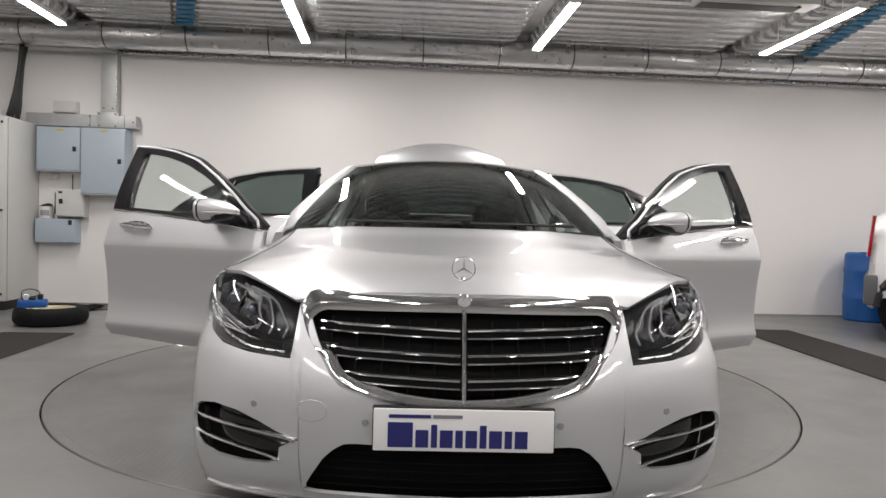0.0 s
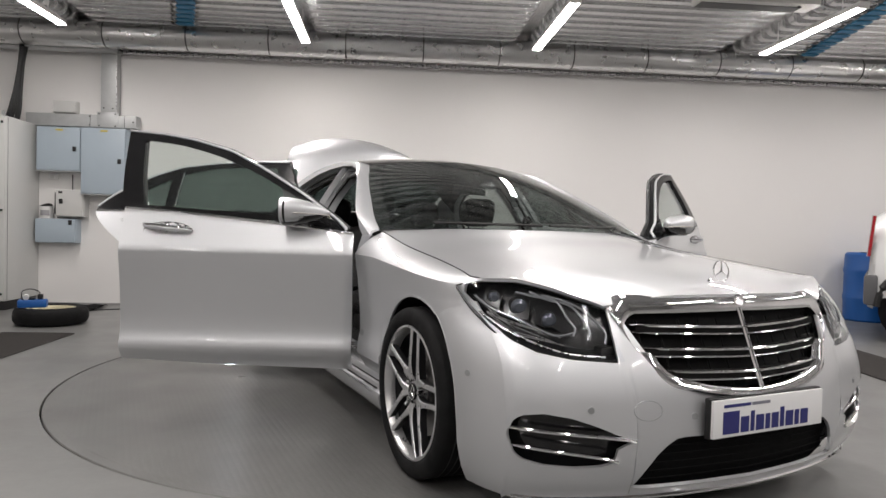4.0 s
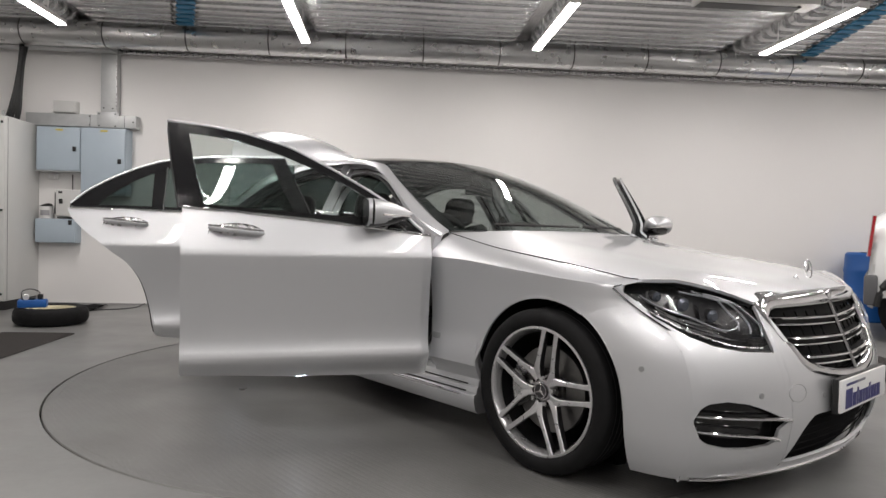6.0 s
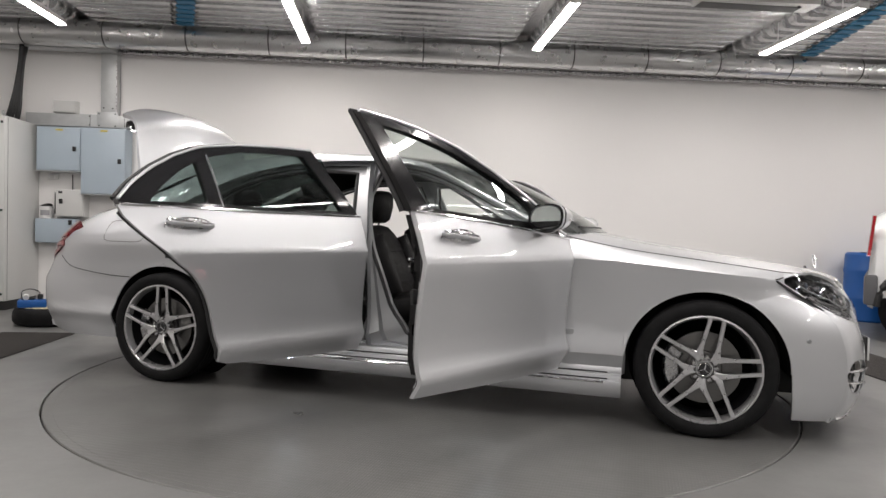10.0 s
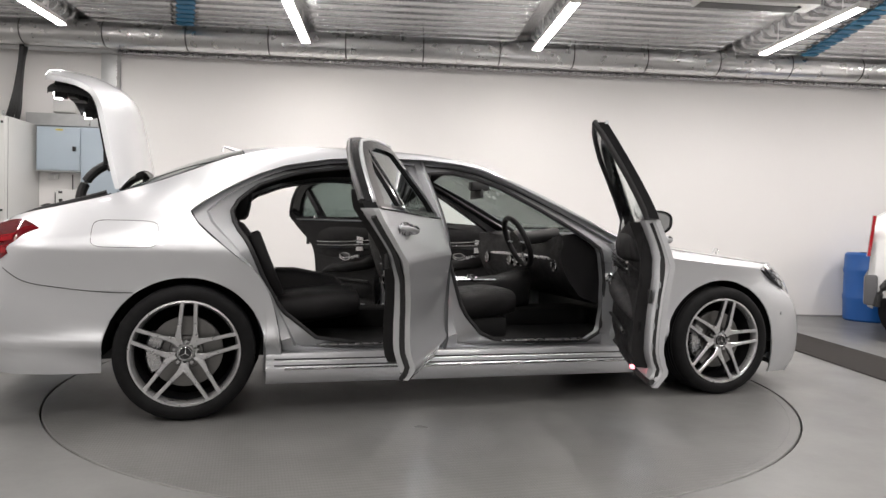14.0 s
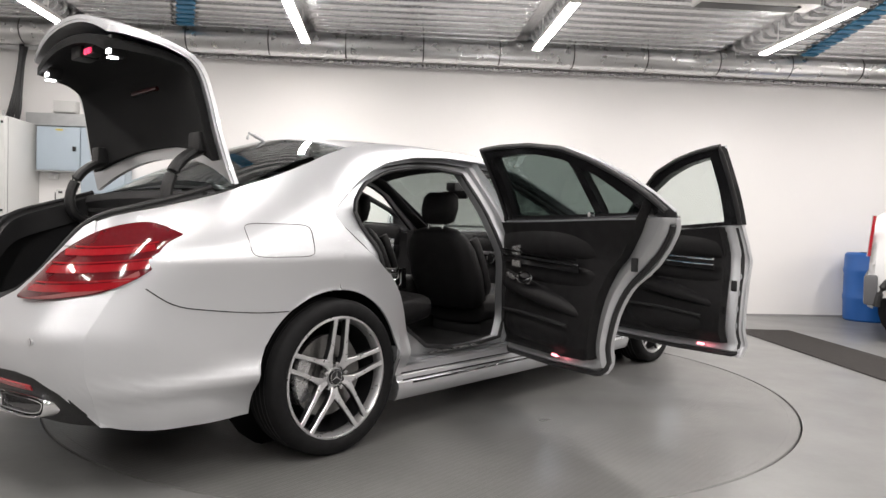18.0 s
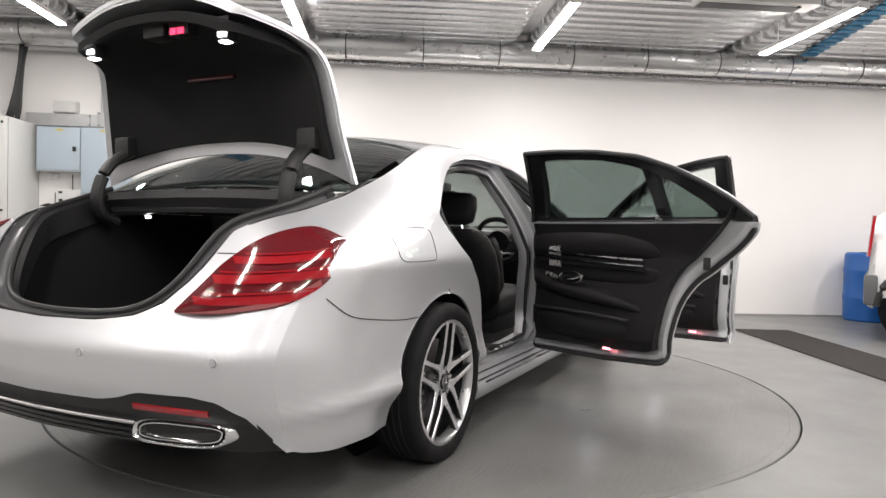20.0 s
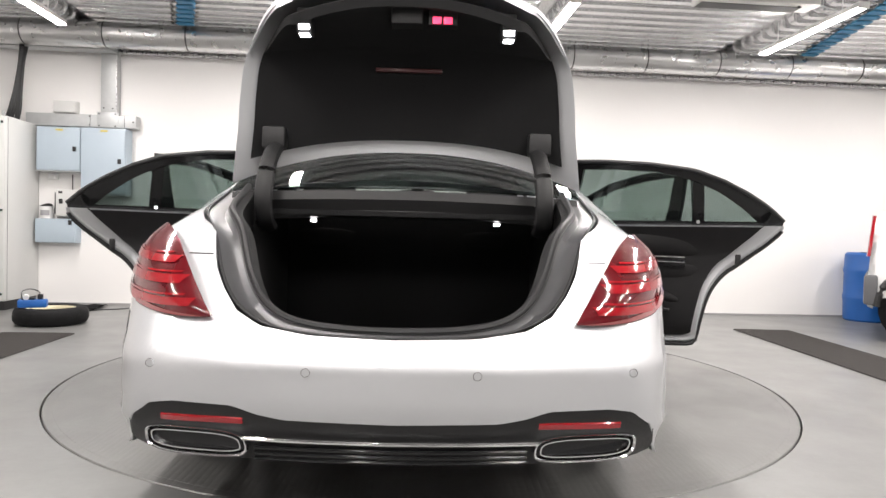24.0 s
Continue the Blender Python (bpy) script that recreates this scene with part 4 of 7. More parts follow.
bumper_r = part("rear_bumper", rear_bumper(), M_paint, car)


def diffuser():
    cols = []
    for y in np.linspace(-0.846, 0.846, 54):
        hi = line_table([(0, 0.430), (0.32, 0.434), (0.40, 0.448), (0.47, 0.470), (0.66, 0.472), (0.74, 0.458), (0.80, 0.410), (0.84, 0.343), (0.87, 0.288)], abs(y)) + 0.006
        lo = min(0.288, hi - 0.02)
        col = []
        for t in np.linspace(0, 1, 9):
            p = Vector(rear_at(abs(y), lo + (hi - lo) * t))
            p.x += 0.014 + 0.05 * (1 - t) ** 2
            p.y = math.copysign(p.y, y)
            col.append(p)
        cols.append(col)
    return grid(cols, thick=0.01)


dif = part("rear_diffuser", diffuser(), M_trim, bumper_r, "black rear diffuser")
bar = [Vector(rear_at(abs(y), 0.372)) + Vector((-0.004, 0, 0)) for y in np.linspace(-0.43, 0.43, 17)]
part("chrome_bar", tube([(p.x, y, p.z + 0.0) for p, y in zip(bar, np.linspace(-0.43, 0.43, 17))], 0.0075, 8), M_chrome, bumper_r, "chrome bar across the diffuser")
for k in range(3):
    z = 0.304 + 0.018 * k
    bar = [Vector(rear_at(abs(y), z)) + Vector((0.012, 0, 0)) for y in np.linspace(-0.40, 0.40, 11)]
    part("diffuser_rib", tube([(p.x, y, p.z) for p, y in zip(bar, np.linspace(-0.40, 0.40, 11))], 0.006, 6), M_black, bumper_r)


def exhaust(s):
    def loop(w, h, dx):
        pts = []
        for a in np.linspace(0, 2 * math.pi, 40, endpoint=False):
            c, sn = math.cos(a), math.sin(a)
            y = 0.578 + w * math.copysign(abs(c) ** 0.58, c) + 0.018 * sn
            z = 0.352 + h * math.copysign(abs(sn) ** 0.62, sn)
            x = rear_at(min(abs(y), 0.84), 0.33)[0]
            pts.append(Vector((x + dx, s * y, z)))
        return pts
    rows = [loop(0.162, 0.043, 0.03), loop(0.160, 0.042, -0.016), loop(0.156, 0.039, -0.020), loop(0.150, 0.034, -0.015), loop(0.148, 0.032, 0.0)]
    e = part("exhaust_tip", grid(rows, closed_v=True, flip=s < 0), M_chrome, bumper_r, "chrome exhaust outlet", smooth=50)
    rows = [loop(0.140, 0.027, -0.012), loop(0.136, 0.024, -0.012), loop(0.134, 0.023, 0.012)]
    part("inner_ring", grid(rows, closed_v=True, flip=s < 0), M_chrome, e, smooth=50)
    bm = bmesh.new()
    bm.faces.new([bm.verts.new(p) for p in loop(0.149, 0.033, 0.004)])
    bmesh.ops.triangulate(bm, faces=bm.faces)
    part("outlet", bm, M_black, e, smooth=0)
    pts = [Vector(rear_at(y, 0.428 + 0.004 * math.sin(y * 6))) for y in np.linspace(0.44, 0.70, 9)]
    rows = [[Vector((p.x + 0.008, s * p.y, p.z - 0.015)), Vector((p.x + 0.002, s * p.y, p.z)), Vector((p.x + 0.008, s * p.y, p.z + 0.012))] for p in pts]
    part("reflector", grid(rows, flip=s > 0, thick=0.006), M_red, bumper_r, "red rear reflector")


for s in (1, -1):
    exhaust(s)
    for y, z in ((0.25, 0.577), (0.733, 0.579)):
        p = Vector(rear_at(y, z))
        q = Vector((p.x - 0.0055, s * p.y, p.z))
        n = Vector((-0.97, s * (0.05 if y < 0.5 else 0.4), 0)).normalized()
        sensor = part("parking_sensor", cyl(q - n * 0.004, q + n * 0.002, 0.0115, 18), M_paint, bumper_r)
        part("sensor_ring", tube([q + n * 0.002 + Vector((0, 0.0122 * math.cos(a), 0.0122 * math.sin(a))) for a in np.linspace(0, 2 * math.pi, 18, endpoint=False)], 0.0008, 5, closed=True), M_gutter, sensor)

# ---- tail lamps
TL_LOW = [(-2.677, 0.533, 0.712), (-2.655, 0.64, 0.712), (-2.595, 0.745, 0.722), (-2.50, 0.835, 0.748), (-2.37, 0.888, 0.820), (-2.243, 0.862, 0.942)]
TL_UP = [(-2.680, 0.533, 0.720), (-2.628, 0.59, 0.800), (-2.570, 0.645, 0.880), (-2.47, 0.715, 0.955), (-2.34, 0.795, 0.988), (-2.243, 0.862, 0.948)]


def taillamp(s):
    def f(pts):
        return [(x - 0.012, s * (y + 0.008), z + 0.002) for x, y, z in pts]
    rows = ruled(f(TL_LOW), f(TL_UP), 8, 12, (-0.016, s * 0.016, 0.006))
    h = part("tail_lamp", grid(rows, flip=s > 0, thick=0.012), M_red_dark, car, "red tail lamp with bright light bands")

    def at(u, v, out=0.004):
        i, j = u * (len(rows) - 1), v * (len(rows[0]) - 1)
        i0, j0 = min(int(i), len(rows) - 2), min(int(j), len(rows[0]) - 2)
        a = rows[i0][j0].lerp(rows[i0 + 1][j0], i - i0)
        b = rows[i0][j0 + 1].lerp(rows[i0 + 1][j0 + 1], i - i0)
        return a.lerp(b, j - j0) + Vector((-out * 0.8, s * out * 0.7, 0.0))
    def v_at(u, z):
        zs = [at(u, v, 0)[2] for v in np.linspace(0, 1, 30)]
        return float(np.interp(z, zs, np.linspace(0, 1, 30)))
    for z0, z1, u0, u1, drop in ((0.744, 0.768, 0.14, 0.72, 0.035), (0.774, 0.780, 0.20, 0.76, 0.035), (0.808, 0.834, 0.28, 0.80, 0.03), (0.840, 0.845, 0.33, 0.82, 0.03), (0.868, 0.890, 0.42, 0.84, 0.025), (0.896, 0.901, 0.48, 0.86, 0.025)):
        band = []
        for u in np.linspace(u0, u1, 16):
            t = (u - u0) / (u1 - u0)
            va, vb = v_at(u, z0 - drop * t * 0.3 + 0.03 * t * t), v_at(u, z1 - drop * t * 0.3 + 0.03 * t * t)
            band.append([at(u, va + (vb - va) * k, 0.005) for k in (0, 0.33, 0.66, 1)])
        part("light_band", grid(band, flip=s > 0), M_red, h, "bright red light band")
    band = [[at(u, v, 0.004) for v in (0.02, 0.06, 0.10)] for u in np.linspace(0.06, 0.75, 14)]
    part("reversing_strip", grid(band, flip=s > 0), material("pale_lamp", (0.30, 0.09, 0.09), 0.15, 0.0, coat=1.0), h)


for s in (1, -1):
    taillamp(s)
    cut = [(-2.40, 0.757), (-2.305, 0.695), (-2.158, 0.667), (-1.966, 0.645), (-1.83, 0.641)]
    part("bumper_seam", tube([(x, s * (side_at(x, z)[1] + 0.0005), z) for x, z in resample(spline(cut, 6), 24)], 0.0022, 5), M_seal, bumper_r)
    seam = [Vector(rear_at(y, 0.895)) + Vector((-0.004, 0, 0)) for y in np.linspace(0.585, 0.668, 6)]
    part("panel_seam", tube([(p.x, s * p.y, p.z) for p in seam], 0.0022, 5), M_seal, bumper_r)

# ---- fuel flap on the right flank
fl = []
for a in np.linspace(0, 2 * math.pi, 40, endpoint=False):
    c, sn = math.cos(a), math.sin(a)
    x = -1.868 + 0.150 * math.copysign(abs(c) ** 0.35, c)
    z = 0.930 + 0.066 * math.copysign(abs(sn) ** 0.35, sn)
    fl.append((x, -(quarter_y(x, z) + 0.001), z))
part("fuel_flap", tube(fl, 0.0014, 6, closed=True), M_seal, car, "round-cornered fuel flap in the flank")


# ---- sills, wheel-arch liners, underbody
def sill():
    prof = [(0.322, 0.870), (0.318, 0.892), (0.300, 0.900), (0.284, 0.900), (0.278, 0.908), (0.256, 0.912), (0.246, 0.926), (0.225, 0.930), (0.180, 0.918), (0.160, 0.900), (0.155, 0.80), (0.322, 0.80)]
    cols = [[(x, y, z + 0.01 * ((x + 1.18) / 2.3) * -1) for z, y in prof] for x in np.linspace(-1.192, 1.188, 12)]
    bm = grid(cols, closed_v=True, flip=True)
    bmesh.ops.holes_fill(bm, edges=bm.edges)
    return bm


both("sill", sill(), M_paint, car)
for s in (1, -1):
    part("sill_trim", tube([(x, s * 0.929, 0.236 - 0.004 * x) for x in np.linspace(-1.1, 1.1, 9)], 0.006, 8), M_chrome, car, "bright sill strip")
    for z, y in ((0.283, 0.9), (0.252, 0.915)):
        part("sill_joint", tube([(x, s * y, z - 0.004 * x) for x in np.linspace(-1.15, 1.12, 9)], 0.0035, 6), M_seal, car)


def liner(cx):
    rows = []
    for a in np.linspace(-0.04, math.pi + 0.04, 24):
        x, z = cx + (ARCH_R + 0.004) * math.cos(a), 0.335 + (ARCH_R + 0.004) * math.sin(a)
        rows.append([(x, y, max(z, 0.12)) for y in (min(side_at(x, max(z, 0.15))[1] - 0.014, 0.93), 0.88, 0.78, 0.62)])
    bm = grid(rows)
    r2 = [bm.verts.new((cx + 0.37 * math.cos(a), 0.60, 0.335 + 0.37 * math.sin(a))) for a in np.linspace(0, 2 * math.pi, 24, endpoint=False)]
    bm.faces.new(r2)
    return bm


for cx in (AXLE, -AXLE):
    both("wheel_arch_liner", liner(cx), M_liner, car)


def arch_lip(cx):
    pts = []
    for a in np.linspace(0.02, math.pi - 0.02, 40):
        x, z = cx + ARCH_R * math.cos(a), 0.335 + ARCH_R * math.sin(a)
        p = side_at(x, z)
        pts.append((p[0], p[1] - 0.004, p[2]))
    return tube(pts, 0.005, 6)


for cx in (AXLE, -AXLE):
    both("arch_lip", arch_lip(cx), M_paint, car)

for lo_c, hi_c in (((-1.16, -0.80, 0.16), (1.14, 0.80, 0.30)), ((1.145, -0.58, 0.18), (2.30, 0.58, 0.62)), ((-2.46, -0.58, 0.25), (-1.165, 0.58, 0.36))):
    part("underbody_panel", box(lo_c, hi_c, 0.02), M_trim, car, "dark underbody")
# ---------------------------------------------------------------- wheels
def wheel_meshes():
    """Meshes of one wheel about its own axis (y outwards), outer face at y = 0.10."""
    m = {}
    prof = [(0.260, 0.074), (0.266, 0.094), (0.282, 0.106), (0.306, 0.106), (0.329, 0.098), (0.3375, 0.080), (0.340, 0.0), (0.3375, -0.080), (0.329, -0.096), (0.30, -0.105), (0.27, -0.095), (0.260, -0.07)]
    n = 64

    def turn(prof, n=n, closed=True):
        return grid([[(r * math.cos(a), y, r * math.sin(a)) for r, y in prof] for a in np.linspace(0, 2 * math.pi, n, endpoint=False)], closed_u=True, closed_v=closed, flip=True)
    bm = turn(prof)
    m["tyre"] = mesh_of(bm, 60)
    m["tyre"].materials.append(M_rubber)
    bm = bmesh.new()
    for y in (-0.045, -0.015, 0.015, 0.045):
        add_grid(bm, [[(r * math.cos(a), y + d, r * math.sin(a)) for r, d in ((0.3405, -0.003), (0.3405, 0.003))] for a in np.linspace(0, 2 * math.pi, 48, endpoint=False)], closed_u=True)
    m["tread_groove"] = mesh_of(bm, 60)
    m["tread_groove"].materials.append(M_band)
    bm = turn([(0.261, 0.078), (0.268, 0.088), (0.266, 0.097), (0.257, 0.099), (0.252, 0.092), (0.244, 0.06), (0.240, -0.08), (0.264, -0.085), (0.261, -0.07)])
    m["rim"] = mesh_of(bm, 40)
    m["rim"].materials.append(M_alloy)
    bm = turn([(0.2395, 0.058), (0.2355, -0.075), (0.2395, -0.078)], closed=False)
    m["barrel"] = mesh_of(bm, 40)
    m["barrel"].materials.append(M_alloy_dark)

    # one arm of a twin spoke; side = +1 / -1
    def spoke(side):
        rows = []
        for r, off, w, y, t in ((0.042, 0.030, 0.0195, 0.076, 0.03), (0.068, 0.0395, 0.0185, 0.082, 0.034), (0.092, 0.0405, 0.0140, 0.086, 0.034), (0.125, 0.0380, 0.0105, 0.090, 0.034),
                                (0.190, 0.0345, 0.0098, 0.094, 0.032), (0.236, 0.0325, 0.0104, 0.097, 0.030), (0.259, 0.0320, 0.0125, 0.098, 0.028)):
            o = side * off
            rows.append([(o - w, y - 0.004, r), (o - w * 0.72, y, r), (o + w * 0.72, y, r), (o + w, y - 0.004, r), (o + w * 0.8, y - t, r), (o - w * 0.8, y - t, r)])
        bm = bmesh.new()
        vs = add_grid(bm, rows, closed_v=True)
        bm.faces.new(vs[0])
        bm.faces.new(vs[-1])
        bmesh.ops.recalc_face_normals(bm, faces=bm.faces)
        me = mesh_of(bm, 25)
        me.materials.append(M_alloy)
        me.materials.append(M_alloy_dark)
        for p in me.polygons:
            p.material_index = 0 if p.normal.y > 0.35 else 1
        return me
    m["spoke_a"], m["spoke_b"] = spoke(1), spoke(-1)
    bm = grid([[(r * math.cos(a), y, r * math.sin(a)) for r, y in ((0.001, 0.073), (0.040, 0.073), (0.047, 0.067), (0.052, 0.04), (0.060, 0.0))] for a in np.linspace(0, 2 * math.pi, 40, endpoint=False)], closed_u=True, flip=True)
    m["hub"] = mesh_of(bm, 40)
    m["hub"].materials.append(M_alloy)
    bm = cyl((0, 0.072, 0), (0, 0.083, 0), 0.034, 28)
    m["hub_cap"] = mesh_of(bm, 40)
    m["hub_cap"].materials.append(M_alloy_dark)
    bm = tube([(0.030 * math.cos(a), 0.0835, 0.030 * math.sin(a)) for a in np.linspace(0, 2 * math.pi, 24, endpoint=False)], 0.0022, 6, closed=True)
    for k in range(3):
        a = math.pi / 2 + k * 2 * math.pi / 3
        add_cyl(bm, (0, 0.084, 0), (0.028 * math.cos(a), 0.0835, 0.028 * math.sin(a)), 0.004, 6, 0.001)
    m["cap_emblem"] = mesh_of(bm, 40)
    m["cap_emblem"].materials.append(M_chrome)
    bm = cyl((0, 0.045, 0), (0, 0.082, 0), 0.0095, 12)
    m["wheel_bolt"] = mesh_of(bm, 40)
    m["wheel_bolt"].materials.append(M_satin)
    bm = turn([(0.085, 0.022), (0.178, 0.022), (0.178, -0.004), (0.085, -0.004)], 48)
    bm2 = grid([[(r * math.cos(a), y, r * math.sin(a)) for r, y in ((0.0, 0.034), (0.080, 0.034), (0.086, 0.0))] for a in np.linspace(0, 2 * math.pi, 32, endpoint=False)], closed_u=True, flip=True)
    me2 = bpy.data.meshes.new("tmp")
    bm2.to_mesh(me2)
    bm2.free()
    bm.from_mesh(me2)
    m["brake_disc"] = mesh_of(bm, 40)
    m["brake_disc"].materials.append(M_disc)
    rows = []
    for a in np.linspace(radians(148), radians(212), 9):
        rows.append([(r * math.cos(a), y, r * math.sin(a)) for r, y in ((0.115, 0.028), (0.125, 0.044), (0.185, 0.044), (0.195, 0.03), (0.195, -0.03), (0.115, -0.03))])
    bm = bmesh.new()
    vs = add_grid(bm, rows, closed_v=True)
    bm.faces.new(vs[0])
    bm.faces.new(vs[-1])
    bmesh.ops.recalc_face_normals(bm, faces=bm.faces)
    m["brake_caliper"] = mesh_of(bm, 30)
    m["brake_caliper"].materials.append(M_satin)
    return m


WHEEL = wheel_meshes()


def put(name, me, parent, m=None):
    ob = new(name, me)
    ob.parent = parent
    if m is not None:
        ob.matrix_basis = m
    return ob


def wheel(x, s, turn):
    """s = +1: left side. The tyre is the part, the rest hangs on it."""
    m = Matrix.Translation((x, s * 0.856, 0.3385)) @ Matrix.Rotation(0 if s > 0 else math.pi, 4, "Z") @ Matrix.Rotation(radians(turn), 4, "Y")
    w = put("wheel", WHEEL["tyre"], car, m)
    w["label"] = "twin-spoke alloy wheel with low-profile black tyre"
    for name in ("tread_groove", "rim", "barrel", "hub", "hub_cap", "cap_emblem"):
        put(name, WHEEL[name], w)
    for k in range(5):
        r = Matrix.Rotation(2 * math.pi * k / 5, 4, "Y")
        put("spoke", WHEEL["spoke_a"], w, r)
        put("spoke", WHEEL["spoke_b"], w, r)
        a = 2 * math.pi * k / 5
        put("wheel_bolt", WHEEL["wheel_bolt"], w, Matrix.Translation((0.056 * math.sin(a), 0, 0.056 * math.cos(a))))
    put("brake_disc", WHEEL["brake_disc"], w)
    put("brake_caliper", WHEEL["brake_caliper"], w, Matrix.Rotation(radians(-turn) + (0 if s > 0 else math.pi), 4, "Y"))


wheel(AXLE, -1, -11.5)
wheel(-AXLE, -1, -3.5)
wheel(AXLE, 1, 20)
wheel(-AXLE, 1, -15)
# ---------------------------------------------------------------- doors
FRONT_HINGE, REAR_HINGE = (0.961, -0.946), (-0.2285, -0.935)
OPEN = {("front", -1): 65.0, ("rear", -1): 65.0, ("front", 1): 61.0, ("rear", 1): 61.0}     # degrees
BELT = [(-1.60, 1.062), (-1.10, 1.055), (-0.80, 1.047), (-0.37, 1.040), (-0.22, 1.058), (0.02, 1.043), (0.26, 1.022), (0.52, 0.997), (0.77, 0.969), (0.89, 0.955)]
FRONT_BELT = [(-0.23, 1.058), (0.02, 1.043), (0.26, 1.024), (0.52, 1.000), (0.77, 0.974), (0.89, 0.958)]
REAR_BELT = [(-1.60, 1.060), (-1.36, 1.059), (-1.10, 1.056), (-0.79, 1.052), (-0.37, 1.050), (-0.20, 1.050)]


def door_columns(kind):
    if kind == "front":
        return -0.200, 0.915, [(-0.25, 0.328), (0.28, 0.304), (0.89, 0.294)], FRONT_BELT
    return -1.568, -0.226, [(x, z) for x, z in DOOR_REAR] + [(-1.09, 0.327), (-0.74, 0.306), (-0.22, 0.298)], REAR_BELT


def door_solid(kind, dy, thick, inset=0.0, z_top=0.0, flange=0.0):
    """A closed shell of the lower door: outer face dy inside the flank, thick deep, its outline drawn in by inset."""
    x0, x1, low, belt = door_columns(kind)
    xs = [x0 + 0.012, x0 + 0.03] + list(np.linspace(x0, x1 - 0.05, 34)) + list(np.linspace(x1 - 0.045, x1, 7))
    xs.sort()
    if kind == "rear":
        xs = sorted(set([p[0] for p in DOOR_REAR] + list(np.linspace(x0, -1.112, 22)) + list(np.linspace(-1.112, x1, 20))))
    rows = []
    for x in xs:
        xx = x
        if inset:
            xx = x0 + inset + (x - x0) * ((x1 - x0 - 2 * inset) / (x1 - x0))
        lo = line_table(low, x) + inset
        hi = line_table(belt, x) - inset * 0.3 + z_top
        hi = max(hi, lo + 0.004)
        levels = [lo, lo + 0.016, lo + 0.034, lo + 0.055, 0.385, 0.405, 0.43, 0.48, 0.56, 0.64, 0.72, 0.80, 0.848, 0.862, 0.885, 0.95, hi]
        zs = []
        for k, z in enumerate(levels):
            z = min(max(z, lo + 0.0004 * k, zs[-1] + 0.0002 if zs else lo), hi - 0.0004 * (16 - k))
            zs.append(max(z, zs[-1] + 0.0001) if zs else z)

        def deep(z):
            if not flange:
                return thick
            d = min(z - lo, (x - x0) if kind == "front" else 1.0, x1 - x + 0.02)
            e = min(1.0, max(0.0, (d - 0.010) / 0.036))
            return flange + (thick - flange) * e * e * (3 - 2 * e)
        tuck = 0.012 * (max(0.0, xx - 0.87) / 0.045) ** 1.5 if kind == "front" else 0.0
        out = [(xx, -(side_at(xx, z)[1] - dy - tuck), z) for z in zs]
        flat = 0.945
        inn = [(xx, -(min(side_at(xx, z)[1], flat + (1 - deep(z) / thick) * 0.02) - dy - deep(z)), z) for z in reversed(zs)]
        rows.append(out + inn)
    bm = bmesh.new()
    vs = add_grid(bm, rows, closed_v=True)
    for ring in (vs[0], vs[-1]):
        n = len(ring) // 2
        for i in range(n - 1):
            try:
                bm.faces.new([ring[i], ring[i + 1], ring[2 * n - 2 - i], ring[2 * n - 1 - i]])
            except ValueError:
                pass
    bmesh.ops.remove_doubles(bm, verts=bm.verts, dist=1e-5)
    bmesh.ops.recalc_face_normals(bm, faces=bm.faces)
    return bm


def ring(outer, inner, dy0, dy1, bow=0.0):
    """A frame between two loops of (x, z) of equal length on the cabin's side, dy0 to dy1 inside it."""
    bm = bmesh.new()
    rows = []
    for loop, dy in ((outer, dy1), (outer, dy0), (inner, dy0), (inner, dy1)):
        rows.append([(x, -(cabin_y(z) - dy), z) for x, z in loop])
    add_grid(bm, rows, closed_u=True, closed_v=True)
    bmesh.ops.recalc_face_normals(bm, faces=bm.faces)
    return bm


def loops(outer_sides, inner_sides, n=14):
    """Loops from matching sides (each a polyline), resampled side by side."""
    o, i = [], []
    for a, b in zip(outer_sides, inner_sides):
        o += resample(a, n)[:-1]
        i += resample(b, n)[:-1]
    return o, i


F_TOP = [(0.880, 0.980), (0.82, 1.035), (0.65, 1.152), (0.455, 1.266), (0.26, 1.365), (0.05, 1.422), (-0.10, 1.446), (-0.285, 1.462)]
F_TOP_IN = [(0.665, 1.090), (0.640, 1.118), (0.53, 1.184), (0.39, 1.258), (0.21, 1.332), (0.04, 1.380), (-0.09, 1.402), (-0.192, 1.410)]
R_TOP = [(-1.566, 1.085), (-1.49, 1.160), (-1.38, 1.236), (-1.25, 1.305), (-1.10, 1.363), (-0.86, 1.400), (-0.60, 1.418), (-0.39, 1.422)]
R_TOP_IN = [(-1.425, 1.085), (-1.40, 1.115), (-1.33, 1.172), (-1.22, 1.250), (-1.07, 1.318), (-0.86, 1.362), (-0.62, 1.377), (-0.465, 1.378)]


def window_strip(top, x0, x1, low, dy, thick=0.004):
    cols = []
    tx = sorted(top)
    for x in np.linspace(x0, x1, 24):
        hi = line_table(tx, x)
        lo = low(x)
        hi = max(hi, lo + 0.002)
        cols.append([(x, -(cabin_y(z) - dy), z) for z in np.linspace(lo, hi, 8)])
    return grid(cols, thick=thick)


def surface_tube(pts, dy, r, belt=False, seg=6):
    return tube([(x, -(cabin_y(z) if z > 1.0 and not belt else side_at(x, z)[1]) + dy, z) for x, z in pts], r, seg)


